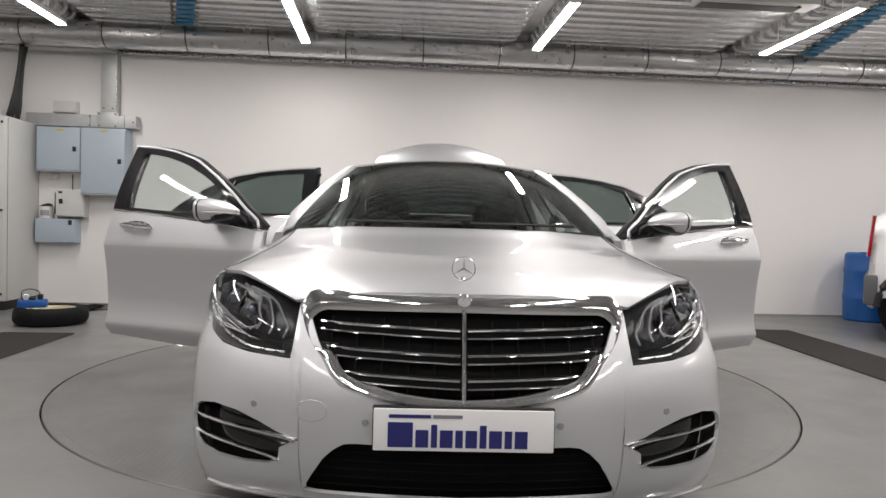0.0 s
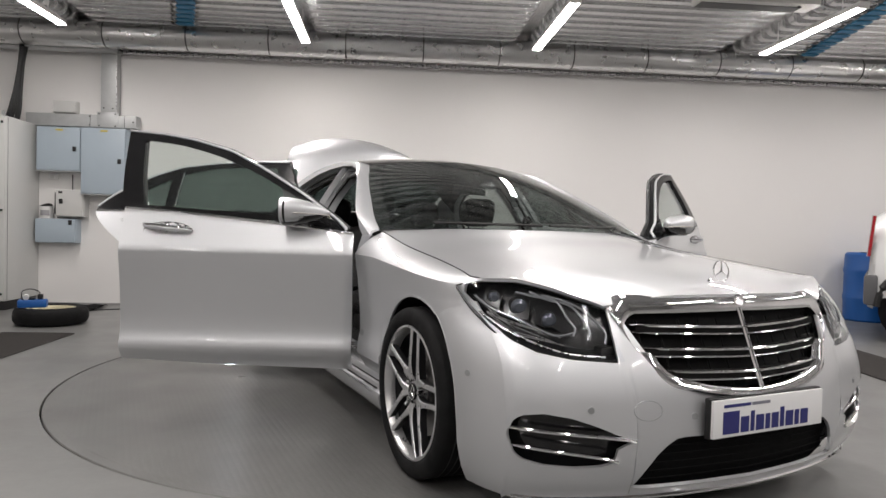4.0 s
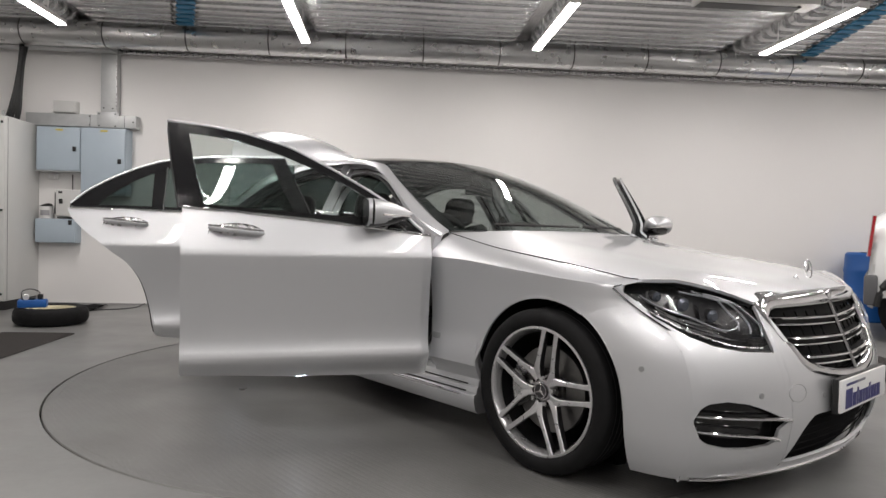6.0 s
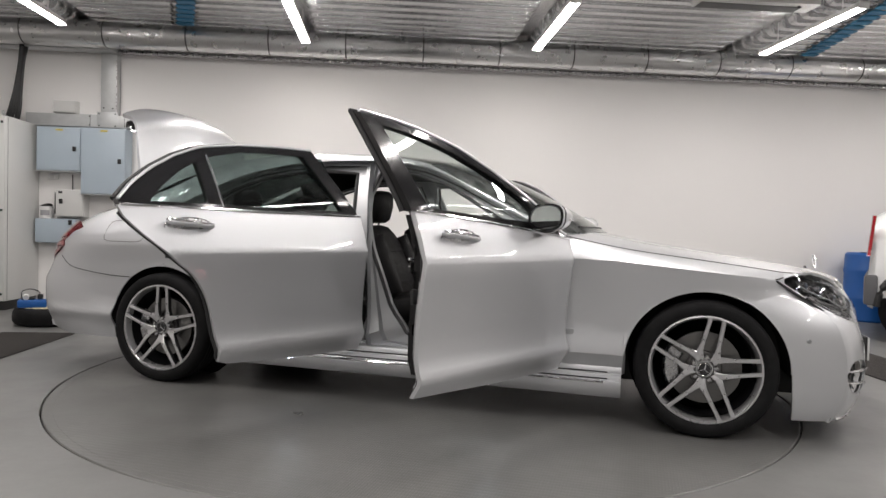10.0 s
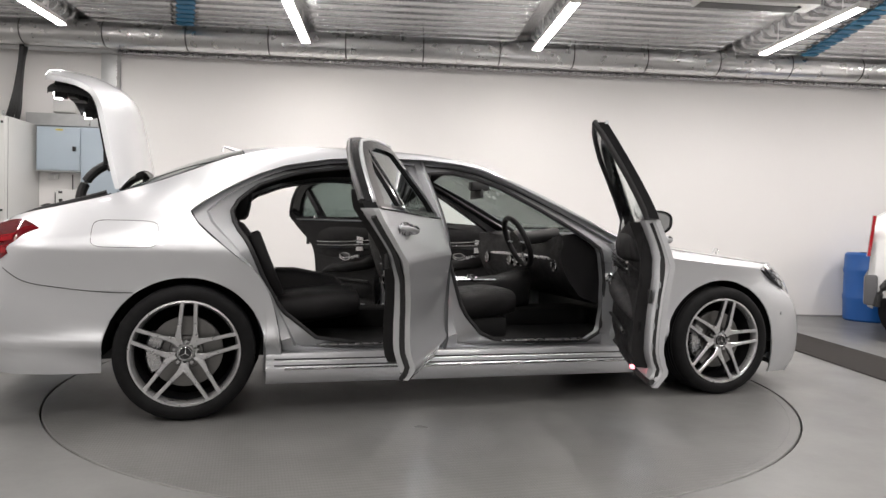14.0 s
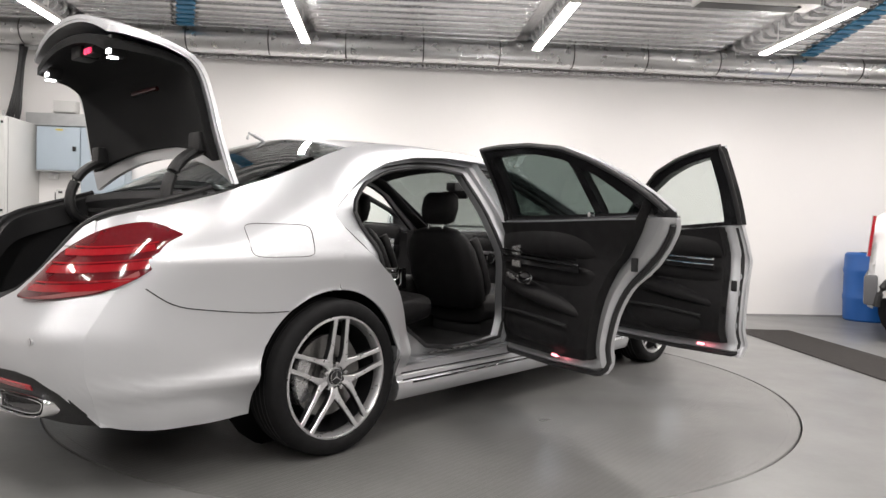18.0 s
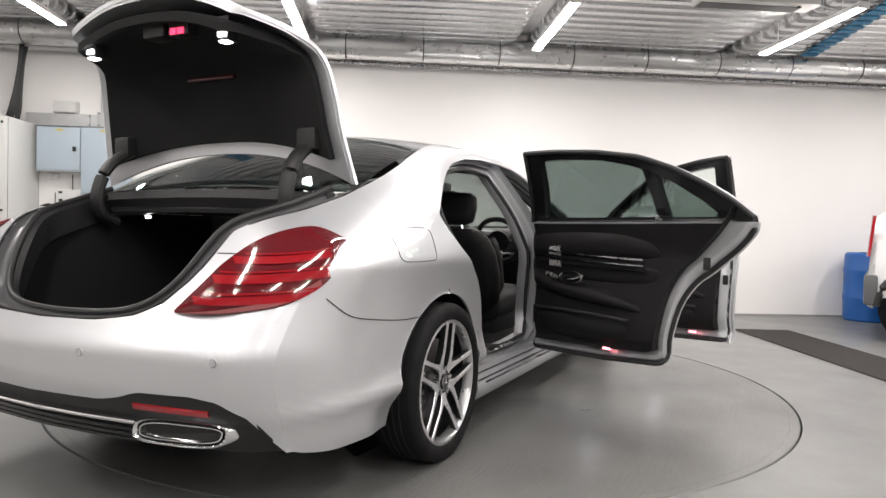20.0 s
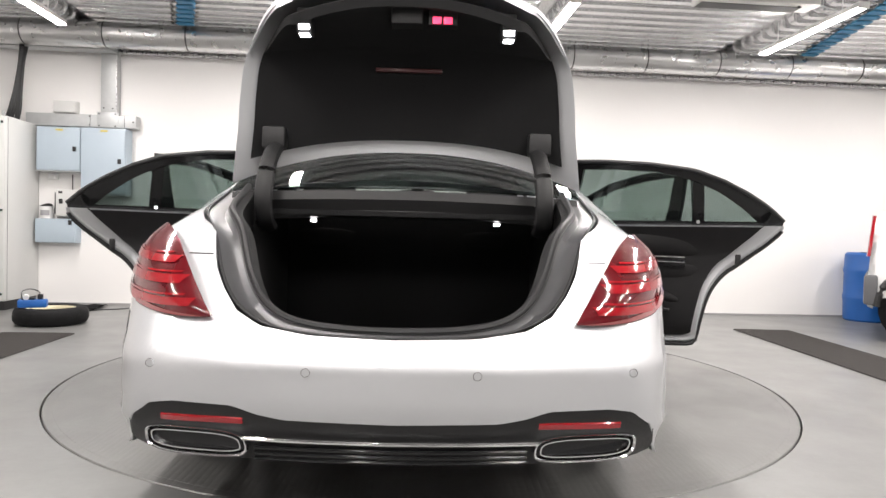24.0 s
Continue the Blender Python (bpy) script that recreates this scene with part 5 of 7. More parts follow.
def door(kind, s):
    """s = -1: the car's right side (as drawn), +1: its mirror image on the left."""
    hx, hy = FRONT_HINGE if kind == "front" else REAR_HINGE
    ang = OPEN[kind, s]
    a = radians(ang if s < 0 else -ang)
    hy = hy if s < 0 else -hy
    shift = Vector({("rear", 1): (0.06, -0.14, 0), ("front", 1): (0, -0.045, 0)}.get((kind, s), (0, 0, 0)))
    m = Matrix.Translation(Vector((hx, hy, 0)) + shift) @ Matrix.Rotation(a, 4, "Z") @ Matrix.Translation((-hx, -hy, 0))

    def add(name, bm, mat, parent, label="", smooth=35):
        if kind == "front":                      # the front door's window frame leans in less than the roof pillars
            for v in bm.verts:
                v.co.y -= 0.10 * max(0.0, v.co.z - 1.05)
        if s > 0:
            c = mirrored(bm)
            bm.free()
            bm = c
        return part(name, bm, mat, parent, label, smooth)
    x0, x1, low, belt = door_columns(kind)
    d = add("%s_door" % kind, door_solid(kind, 0.0, 0.075, flange=0.022), M_paint, car, "open silver %s door with black leather lining" % kind)
    d.matrix_basis = m
    # lining
    add("door_lining", door_solid(kind, 0.076, 0.050, 0.072, 0.012), M_leather, d, "black leather door lining")
    edge = []
    for x in np.linspace(x0 + (0.03 if kind == "front" else 0.010), x1 - 0.02, 60):
        edge.append((x, line_table(sorted(low), x) + 0.012))
    edge = [(x0 + 0.03, line_table(belt, x0 + 0.03) - 0.01)] + edge if kind == "front" else edge
    edge += [(x1 - 0.02, line_table(belt, x1) - 0.02)]
    add("door_seal", tube([(x, -(min(side_at(x, z)[1], 0.945) - 0.034), z) for x, z in resample(edge, 80)], 0.013, 8), M_seal, d, "black rubber door seal")
    if kind == "front":
        top, top_in = F_TOP, F_TOP_IN
        rear_o, rear_i = [(-0.285, 1.462), (-0.252, 1.25), (-0.215, 1.060)], [(-0.192, 1.410), (-0.155, 1.23), (-0.112, 1.075)]
        bot_o, bot_i = [(-0.215, 1.060), (0.26, 1.026), (0.880, 0.962)], [(-0.112, 1.075), (0.26, 1.052), (0.665, 1.035)]
        front_o, front_i = [(0.880, 0.962), (0.880, 0.980)], [(0.665, 1.035), (0.665, 1.090)]
    else:
        top, top_in = R_TOP, R_TOP_IN
        rear_o, rear_i = [(-0.39, 1.422), (-0.315, 1.24), (-0.236, 1.052)], [(-0.465, 1.378), (-0.405, 1.22), (-0.335, 1.075)]
        bot_o, bot_i = [(-0.236, 1.052), (-0.80, 1.052), (-1.562, 1.060)], [(-0.335, 1.075), (-0.80, 1.078), (-1.425, 1.082)]
        front_o, front_i = [(-1.562, 1.060), (-1.566, 1.085)], [(-1.425, 1.082), (-1.425, 1.085)]
    o, i = loops([top, rear_o, bot_o, front_o], [top_in, rear_i, bot_i, front_i])
    add("window_frame", ring(o, i, 0.004, 0.055), M_black, d, "gloss black window frame")
    # bright strip along the frame's top and the belt
    add("frame_trim", surface_tube(resample(top, 30), 0.006, 0.0085), M_paint, d, "silver outer edge of the window frame")
    bx = np.linspace(x0 + 0.005, x1 - 0.005, 24)
    add("belt_trim", tube([(x, -side_at(x, line_table(belt, x))[1] - 0.001, line_table(belt, x) + 0.002) for x in bx], 0.007, 8), M_chrome, d, "chrome strip along the window sill")
    seal_pts = resample(top, 30) + resample(rear_o, 12)[1:]
    add("frame_seal", tube([(x, -cabin_y(z) + 0.055, z) for x, z in seal_pts], 0.012, 8), M_seal, d)
    if kind == "front":
        g = add("side_window", window_strip(top_in, -0.185, 0.66, lambda x: 1.03 if x > -0.12 else 1.03 + (-0.12 - x) * 4.5, 0.020), M_glass, d, "clear side window")
        g.visible_shadow = False
        # mirror
        mc = Vector((0.655, -0.978, 1.056))
        rows = []
        for t in np.linspace(0, 1, 11):
            x = 0.150 - 0.220 * t
            k = max(0.04, math.sin(0.5 * math.pi * t)) ** 0.75
            rows.append([mc + Vector((x, 0.096 * k * math.copysign(abs(math.cos(b)) ** 0.75, math.cos(b)), 0.065 * k * math.copysign(abs(math.sin(b)) ** 0.8, math.sin(b)) + 0.004)) for b in np.linspace(0, 2 * math.pi, 28, endpoint=False)])
        bm = bmesh.new()
        vs = add_grid(bm, rows, closed_v=True)
        bm.faces.new(vs[0])
        bmesh.ops.recalc_face_normals(bm, faces=bm.faces)
        w = add("wing_mirror", bm, M_paint, d, "silver wing mirror", 50)
        add("mirror_base", tube([(0.70, -0.875, 1.005), (0.69, -0.91, 1.000), (0.675, -0.95, 1.003), (0.66, -0.985, 1.01)], [0.035, 0.03, 0.028, 0.03], 10, flat=0.6), M_black, d)
        add("mirror_foot", grid([[(0.80, -0.905, 0.985), (0.64, -0.90, 0.998)], [(0.77, -0.880, 1.04), (0.64, -0.862, 1.10)]], thick=0.02), M_black, d)
        rows = [[mc + Vector((-0.070, 0.089 * k * math.copysign(abs(math.cos(b)) ** 0.75, math.cos(b)), 0.059 * k * math.copysign(abs(math.sin(b)) ** 0.8, math.sin(b)) + 0.004)) for b in np.linspace(0, 2 * math.pi, 28, endpoint=False)] for k in (0.01, 0.9)]
        add("mirror_glass", grid(rows, closed_v=True), material("mirror", (0.9, 0.92, 0.93), 0.02, 1.0), d, "mirror glass", 0)
        rows = [[mc + Vector((-0.073 + dx, 0.092 * k * math.copysign(abs(math.cos(b)) ** 0.75, math.cos(b)), 0.062 * k * math.copysign(abs(math.sin(b)) ** 0.8, math.sin(b)) + 0.004)) for b in np.linspace(0, 2 * math.pi, 28, endpoint=False)] for k, dx in ((0.90, 0.0), (1.03, 0.0), (1.04, 0.03))]
        add("mirror_rim", grid(rows, closed_v=True), M_black, d)
        low_rows = []
        for t in np.linspace(0, 1, 6):
            x = 0.145 - 0.205 * t
            k = math.sin(0.5 * math.pi * (0.06 + 0.85 * t)) ** 0.75 * 1.02
            low_rows.append([mc + Vector((x, 0.096 * k * math.cos(b), 0.065 * k * math.sin(b) - 0.002)) for b in np.linspace(math.pi * 1.12, math.pi * 1.88, 12)])
        add("mirror_underside", grid(low_rows, thick=0.004), M_black, d)
        sig = [mc + Vector((0.146 - 0.15 * abs(t) ** 1.8, -0.092 * t if t > 0 else -0.075 * t, -0.012 + 0.006 * t)) for t in np.linspace(-0.6, 1.0, 12)]
        add("indicator_strip", tube(sig, 0.007, 8, flat=0.6), material("indicator_lens", (0.75, 0.72, 0.70), 0.12, 0.2, coat=1.0), d)
    else:
        g = add("side_window", window_strip(top_in, -1.085, -0.325, lambda x: 1.05 if x < -0.35 else 1.05, 0.020), M_privacy, d, "dark tinted side window")
        g.visible_shadow = False
        g = add("quarter_window", window_strip(top_in, -1.43, -1.135, lambda x: 1.06, 0.020), M_privacy, d, "small dark tinted quarter window")
        g.visible_shadow = False
        add("window_divider", grid([[(x + dx, -(cabin_y(z) - 0.008), z) for z in np.linspace(1.05, zt, 8)] for x, dx, zt in ((-1.145, 0, 1.298), (-1.083, 0, 1.325))], thick=0.03), M_black, d)
        add("divider_trim", tube([(-1.080 + 0.02 * (z - 1.05), -(cabin_y(z) - 0.004), z) for z in np.linspace(1.05, 1.325, 8)], 0.005, 6), M_chrome, d)
        add("blind_hook", cyl((-1.115, -0.80, 1.075), (-1.115, -0.775, 1.075), 0.011, 12), M_chrome, d)
    # outer handle; its recess is a proud satin oval, darker like a shaded hollow
    hc = (0.027, 0.956) if kind == "front" else (-1.270, 0.978)
    y = -side_at(hc[0], hc[1])[1]
    bm = bmesh.new()
    bmesh.ops.create_uvsphere(bm, u_segments=24, v_segments=12, radius=1.0, matrix=Matrix.Translation((hc[0], y + 0.004, hc[1] - 0.008)) @ Matrix.Diagonal((0.122, 0.010, 0.047, 1)))
    add("handle_recess", bm, M_satin, d, "", 60)
    lipp = [(hc[0] + 0.118 * math.cos(a2), y + 0.002 - 0.004, hc[1] - 0.008 + 0.0455 * math.sin(a2)) for a2 in np.linspace(0, 2 * math.pi, 28, endpoint=False)]
    add("handle_rim", tube(lipp, 0.0016, 5, closed=True), M_seal, d)
    pts = [(hc[0] + t, y - 0.030 * (1 - (t / 0.113) ** 4) - 0.004, hc[1] + 0.008 - 0.010 * (t / 0.113)) for t in np.linspace(-0.113, 0.113, 13)]
    hd = add("door_handle", tube(pts, [0.008] + [0.0145] * 11 + [0.008], 10, flat=0.95), M_paint, d, "silver door handle with chrome insert", 50)
    hd_top = [(x, yy - 0.0085, z + 0.009) for x, yy, z in pts]
    add("handle_insert", tube(hd_top, 0.0065, 8), M_chrome, d, "chrome handle insert")
    # inside: arm rest, pull, switches, speaker, trim strips, pocket, courtesy lamp
    yi = -0.815
    if kind == "front":
        xa, xb, zb = -0.10, 0.66, 0.36
    else:
        xa, xb, zb = -1.05, -0.32, 0.37
    def sweep(pts, name, mat, label=""):
        rows = []
        for (px_, pz_, w, h) in pts:
            rows.append([(px_, yi + w * max(0.0, math.sin(t)) - 0.012, pz_ + h * math.cos(t)) for t in np.linspace(-0.35, math.pi + 0.35, 12)])
        bm = bmesh.new()
        vs = add_grid(bm, rows)
        for r in (vs[0], vs[-1]):
            bm.faces.new(r)
        bmesh.ops.recalc_face_normals(bm, faces=bm.faces)
        return add(name, bm, mat, d, label, 60)

    def along(*pts):
        return [tuple(p) for p in spline(pts, 5)]
    w = xb - xa
    sweep(along((xa - 0.04, 0.58, 0.0, 0.02), (xa + 0.15 * w, 0.625, 0.05, 0.035), (xa + 0.4 * w, 0.655, 0.075, 0.05), (xa + 0.7 * w, 0.685, 0.085, 0.055), (xb - 0.02, 0.725, 0.07, 0.06), (xb + 0.06, 0.76, 0.0, 0.05)), "armrest", M_leather, "padded leather armrest")
    sweep(along((xa - (0.035 if kind == "front" else 0.16), 0.955, -0.002, 0.07), (xa + 0.02, 0.95, 0.03, 0.085), (xa + 0.3 * w, 0.95, 0.048, 0.09), (xa + 0.7 * w, 0.945, 0.050, 0.09), (xb + 0.02, 0.93, 0.040, 0.085), (xb + 0.06, 0.92, 0.0, 0.07)), "upper_lining", M_leather)
    sweep(along((xa - 0.03, 0.50, -0.002, 0.03), (xa + 0.1, 0.49, 0.03, 0.055), (xa + 0.3 * w, 0.485, 0.05, 0.07), (xa + 0.7 * w, 0.485, 0.055, 0.075), (xb - 0.03, 0.50, 0.04, 0.07), (xb + 0.06, 0.51, 0.0, 0.05)), "lower_lining", M_leather)
    sweep(along((xa - (0.035 if kind == "front" else 0.12), 0.78, -0.002, 0.04), (xa + 0.02, 0.78, 0.02, 0.05), (xa + 0.4 * w, 0.785, 0.030, 0.06), (xb, 0.80, 0.028, 0.06), (xb + 0.06, 0.80, 0.0, 0.05)), "middle_lining", M_leather)
    for z, r in ((0.865, 0.006), (0.835, 0.004)):
        add("trim_strip", tube([(x, yi + 0.050, z + 0.03 * ((x - xa) / (xb - xa)) ** 2) for x in np.linspace(xa, xb, 12)], r, 8), M_chrome, d, "bright trim strip")
    wood = [[(x, yi + 0.042, 0.805 + 0.02 * q), (x, yi + 0.048, 0.850 + 0.02 * q)] for x, q in [(xa + (xb - xa) * t, t) for t in np.linspace(0, 1, 8)]]
    add("gloss_inlay", grid(wood, thick=-0.006), M_black, d)
    px = xb - (0.20 if kind == "front" else 0.27)
    add("inner_handle", tube(spline([(px + 0.05, yi + 0.070, 0.755), (px, yi + 0.082, 0.742), (px - 0.06, yi + 0.080, 0.748), (px - 0.10, yi + 0.068, 0.765)], 5), 0.010, 8, flat=0.7), M_chrome, d, "chrome inner door handle")
    hl = [(px - 0.02 + 0.075 * math.cos(b), yi + 0.074, 0.752 + 0.030 * math.sin(b)) for b in np.linspace(0, 2 * math.pi, 24, endpoint=False)]
    add("handle_bezel", tube(hl, 0.0045, 7, closed=True), M_chrome, d, "chrome surround of the inner handle")
    cup = bmesh.new()
    cup.faces.new([cup.verts.new((px - 0.02 + 0.073 * math.cos(b), yi + 0.070, 0.752 + 0.028 * math.sin(b))) for b in np.linspace(0, 2 * math.pi, 24, endpoint=False)])
    add("handle_cup", cup, M_black, d, "dark cup of the inner handle", 0)
    sw = bmesh.new()
    for k in range(3):
        add_box(sw, (px + 0.07 + 0.03 * k, yi + 0.06, 0.735 + 0.006 * k), (px + 0.092 + 0.03 * k, yi + 0.086, 0.760 + 0.006 * k), 0.004)
    add("window_switches", sw, M_satin, d, "row of silver window switches")
    sp = [(px + 0.17, 0.85)] if kind == "front" else [(px + 0.12, 0.86)]
    for sx, sz in sp:
        rows = [[(sx + dx, yi + 0.040 + 0.004, sz + dzz) for dx, dzz in ((-0.04, -0.06), (0.045, -0.055))], [(sx + dx, yi + 0.044, sz + dzz) for dx, dzz in ((-0.03, 0.06), (0.05, 0.05))]]
        add("speaker_grille", grid(rows, thick=0.008), M_satin, d, "perforated metal speaker cover")
    add("pocket_edge", tube([(x, yi + 0.048, zb + 0.175 + 0.02 * math.sin((x - xa) * 3)) for x in np.linspace(xa + 0.08, xb - 0.02, 10)], 0.008, 8), M_trim, d)
    lx = xa + 0.10 if kind == "front" else xa + 0.22
    add("courtesy_lamp", box((lx, yi - 0.012, zb + 0.005), (lx + 0.045, yi + 0.006, zb + 0.018), 0.002), material("red_glow", (0.8, 0.1, 0.1), 0.3, emit=((1.0, 0.25, 0.3), 3.0)), d, "small red door lamp")
    pl = 0.30 if kind == "front" else -0.70
    zl = line_table(sorted(low), pl) - 0.0015
    add("puddle_lamp", grid([[(pl, -0.887, zl), (pl + 0.05, -0.887, zl)], [(pl, -0.872, zl), (pl + 0.05, -0.872, zl)]]), material("puddle_light", (0.9, 0.9, 1.0), 0.3, emit=((0.80, 0.88, 1.0), 70.0)), d)
    # hinge side and latch side metal work
    lx, lz = (x0 + 0.035, 0.72) if kind == "front" else (-1.335, 0.86)
    add("latch", box((lx - 0.016, -0.868, lz - 0.03), (lx + 0.016, -0.852, lz + 0.03), 0.005), M_trim, d)
    for k in range(5):
        zz = 0.50 + 0.09 * k
        if kind == "front":
            # small ovals in the darkened silver, so that they read as shaded dimples
            dent = bmesh.new()
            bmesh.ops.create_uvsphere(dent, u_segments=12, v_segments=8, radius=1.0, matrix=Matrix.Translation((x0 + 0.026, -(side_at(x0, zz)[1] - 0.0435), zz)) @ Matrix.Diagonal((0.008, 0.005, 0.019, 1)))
            add("pressing", dent, M_paint_shaded, d, "", 60)
    return d


for s in (-1, 1):
    door("front", s)
    door("rear", s)


# ---------------------------------------------------------------- door apertures in the body
def aperture(outer_sides, inner_sides, n=16):
    o, i = loops(outer_sides, inner_sides, n)
    rows = []

    def wy(x, z):
        return cabin_y(z) if z > 1.06 else side_at(x, z)[1]
    for f, dy in ((0.0, 0.006), (0.0, 0.05), (0.35, 0.055), (0.42, 0.085), (0.95, 0.09), (1.0, 0.10), (1.0, 0.15)):
        rows.append([(a[0] + (b[0] - a[0]) * f, wy(a[0] + (b[0] - a[0]) * f, a[1] + (b[1] - a[1]) * f) - dy, a[1] + (b[1] - a[1]) * f) for a, b in zip(o, i)])
    bm = grid(rows, closed_v=True)
    bmesh.ops.recalc_face_normals(bm, faces=bm.faces)
    seal = tube([(x, wy(x, z) - 0.088, z) for x, z in i], 0.011, 8, closed=True)
    return bm, seal


f_out = [[(0.884, 0.955), (0.82, 0.980), (0.65, 1.068), (0.45, 1.173), (0.25, 1.273), (0.05, 1.352), (-0.10, 1.380), (-0.315, 1.394)],
         [(-0.315, 1.394), (-0.265, 1.20), (-0.216, 0.98), (-0.21, 0.75), (-0.21, 0.50), (-0.212, 0.310)],
         [(-0.212, 0.310), (0.3, 0.300), (0.884, 0.290)],
         [(0.884, 0.290), (0.886, 0.60), (0.886, 0.85), (0.884, 0.955)]]
f_in = [[(0.755, 0.900), (0.732, 0.922), (0.595, 1.010), (0.404, 1.122), (0.182, 1.245), (0.004, 1.308), (-0.12, 1.330), (-0.265, 1.318)],
        [(-0.265, 1.318), (-0.295, 1.18), (-0.262, 1.012), (-0.175, 0.757), (-0.101, 0.531), (0.006, 0.399)],
        [(0.006, 0.399), (0.10, 0.358), (0.40, 0.335), (0.70, 0.34)],
        [(0.70, 0.34), (0.775, 0.40), (0.805, 0.52), (0.795, 0.72), (0.755, 0.900)]]
r_out = [[(-1.570, 1.055), (-1.47, 1.131), (-1.37, 1.192), (-1.25, 1.258), (-1.10, 1.318), (-0.86, 1.368), (-0.60, 1.392), (-0.322, 1.394)],
         [(-0.322, 1.394), (-0.275, 1.20), (-0.224, 0.98), (-0.216, 0.75), (-0.216, 0.50), (-0.218, 0.310)],
         [(-0.218, 0.310), (-0.70, 0.308), (-1.107, 0.325)],
         [(-1.107, 0.325), (-1.139, 0.505), (-1.178, 0.640), (-1.246, 0.747), (-1.40, 0.875), (-1.546, 1.007), (-1.570, 1.055)]]
r_in = [[(-1.375, 1.060), (-1.335, 1.135), (-1.237, 1.207), (-1.10, 1.262), (-1.004, 1.292), (-0.762, 1.330), (-0.60, 1.334), (-0.415, 1.318)],
        [(-0.415, 1.318), (-0.385, 1.18), (-0.352, 1.02), (-0.275, 0.756), (-0.240, 0.50), (-0.30, 0.375)],
        [(-0.30, 0.375), (-0.50, 0.352), (-0.678, 0.352), (-0.93, 0.392)],
        [(-0.93, 0.392), (-1.108, 0.535), (-1.199, 0.687), (-1.289, 0.895), (-1.36, 0.99), (-1.375, 1.060)]]
# door frames of body silver, with their shade put into the colour
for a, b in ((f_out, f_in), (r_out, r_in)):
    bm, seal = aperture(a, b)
    both("door_aperture", bm, M_paint_shaded, car, "silver painted door frame in the body", 40)
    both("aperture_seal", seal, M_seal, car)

for s in (1, -1):
    for xa, xb in ((-0.93, -0.52), (0.14, 0.66)):
        part("tread_plate", box((xa, min(s * 0.825, s * 0.868), 0.352), (xb, max(s * 0.825, s * 0.868), 0.357), 0.002), M_satin, car, "brushed metal tread plate")
# posts and hinges in the same darkened silver
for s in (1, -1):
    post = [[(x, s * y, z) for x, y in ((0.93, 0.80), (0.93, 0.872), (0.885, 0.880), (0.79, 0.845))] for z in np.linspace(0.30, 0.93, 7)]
    part("hinge_post", grid(post, thick=0.006), M_paint_shaded, car, "silver painted hinge post")
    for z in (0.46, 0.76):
        part("door_hinge", box((0.885, min(s * 0.872, s * 0.925), z - 0.035), (0.945, max(s * 0.872, s * 0.925), z + 0.035), 0.008), M_paint_shaded, car, "silver painted door hinge")
# ---------------------------------------------------------------- boot
def boot_gutter():
    """The channel round the boot opening, from the tail's edge up both sides to the rear window."""
    half = [(0, 0.668), (0.15, 0.670), (0.28, 0.677), (0.40, 0.695), (0.48, 0.735), (0.53, 0.80), (0.58, 0.90), (0.605, 0.952), (0.64, 0.985)]
    pts = [Vector(rear_at(y, z)) for y, z in half]
    pts += [Vector((x, lerp_table(TOP_Y, x) - 0.005, lerp_table(TOP_Z, x) - 0.002)) for x in (-2.44, -2.36, -2.25, -2.12, -2.02, -1.97)]
    path = [np.array(p) for p in resample([tuple(p) for p in spline([tuple(p) for p in pts], 6)], 60)]
    for _ in range(14):
        path = [path[0]] + [(a + 2 * b + c) / 4 for a, b, c in zip(path, path[1:], path[2:])] + [path[-1]]
    return [tuple(p) for p in path]


GUT = boot_gutter()
full = [(x, -y, z) for x, y, z in reversed(GUT[1:])] + GUT
mid = Vector((-2.30, 0, 0.80))
rows = []
for f, dz in ((0.0, 0.002), (0.05, -0.012), (0.10, -0.014), (0.13, 0.006), (0.16, 0.008), (0.19, -0.02), (0.20, -0.10)):
    row = []
    for p in full:
        p = Vector(p)
        q = Vector((mid.x, 0, p.z))
        d = (q - p)
        row.append(p + d.normalized() * min(d.length, 0.62) * f + Vector((0, 0, dz)))
    rows.append(row)
gut = part("boot_gutter", grid(rows), M_gutter, car, "channel round the boot opening", 40)
seal = []
for p in full:
    p = Vector(p)
    q = Vector((mid.x, 0, p.z))
    d = q - p
    seal.append(p + d.normalized() * min(d.length, 0.62) * 0.145 + Vector((0, 0, 0.014)))
part("boot_seal", tube(seal, 0.012, 8), M_seal, gut)
part("edge_seal", tube([tuple(Vector(p) + (Vector((mid.x, 0, p[2])) - Vector(p)).normalized() * 0.006 + Vector((0, 0, 0.003))) for p in full], 0.005, 6), M_seal, gut)
rows = []
for f, dz in ((0.118, 0.004), (0.14, 0.012), (0.20, -0.012), (0.21, -0.12)):
    row = []
    for p in full:
        p = Vector(p)
        q = Vector((mid.x, 0, p.z))
        d = q - p
        row.append(p + d.normalized() * min(d.length, 0.62) * f + Vector((0, 0, dz + 0.004)))
    rows.append(row)
part("gutter_lining", grid(rows), M_trim, gut, "dark plastic lining of the boot's edge")


well = part("boot_floor", box((-2.64, -0.58, 0.45), (-1.41, 0.58, 0.47)), M_carpet, car, "black carpeted boot floor")
part("boot_front_wall", box((-1.40, -0.66, 0.45), (-1.36, 0.66, 1.10)), M_carpet, well)
part("boot_rear_wall", box((-2.69, -0.46, 0.45), (-2.65, 0.46, 0.64)), M_carpet, well)
part("boot_roof", box((-2.05, -0.66, 1.035), (-1.41, 0.66, 1.055)), M_carpet, well)
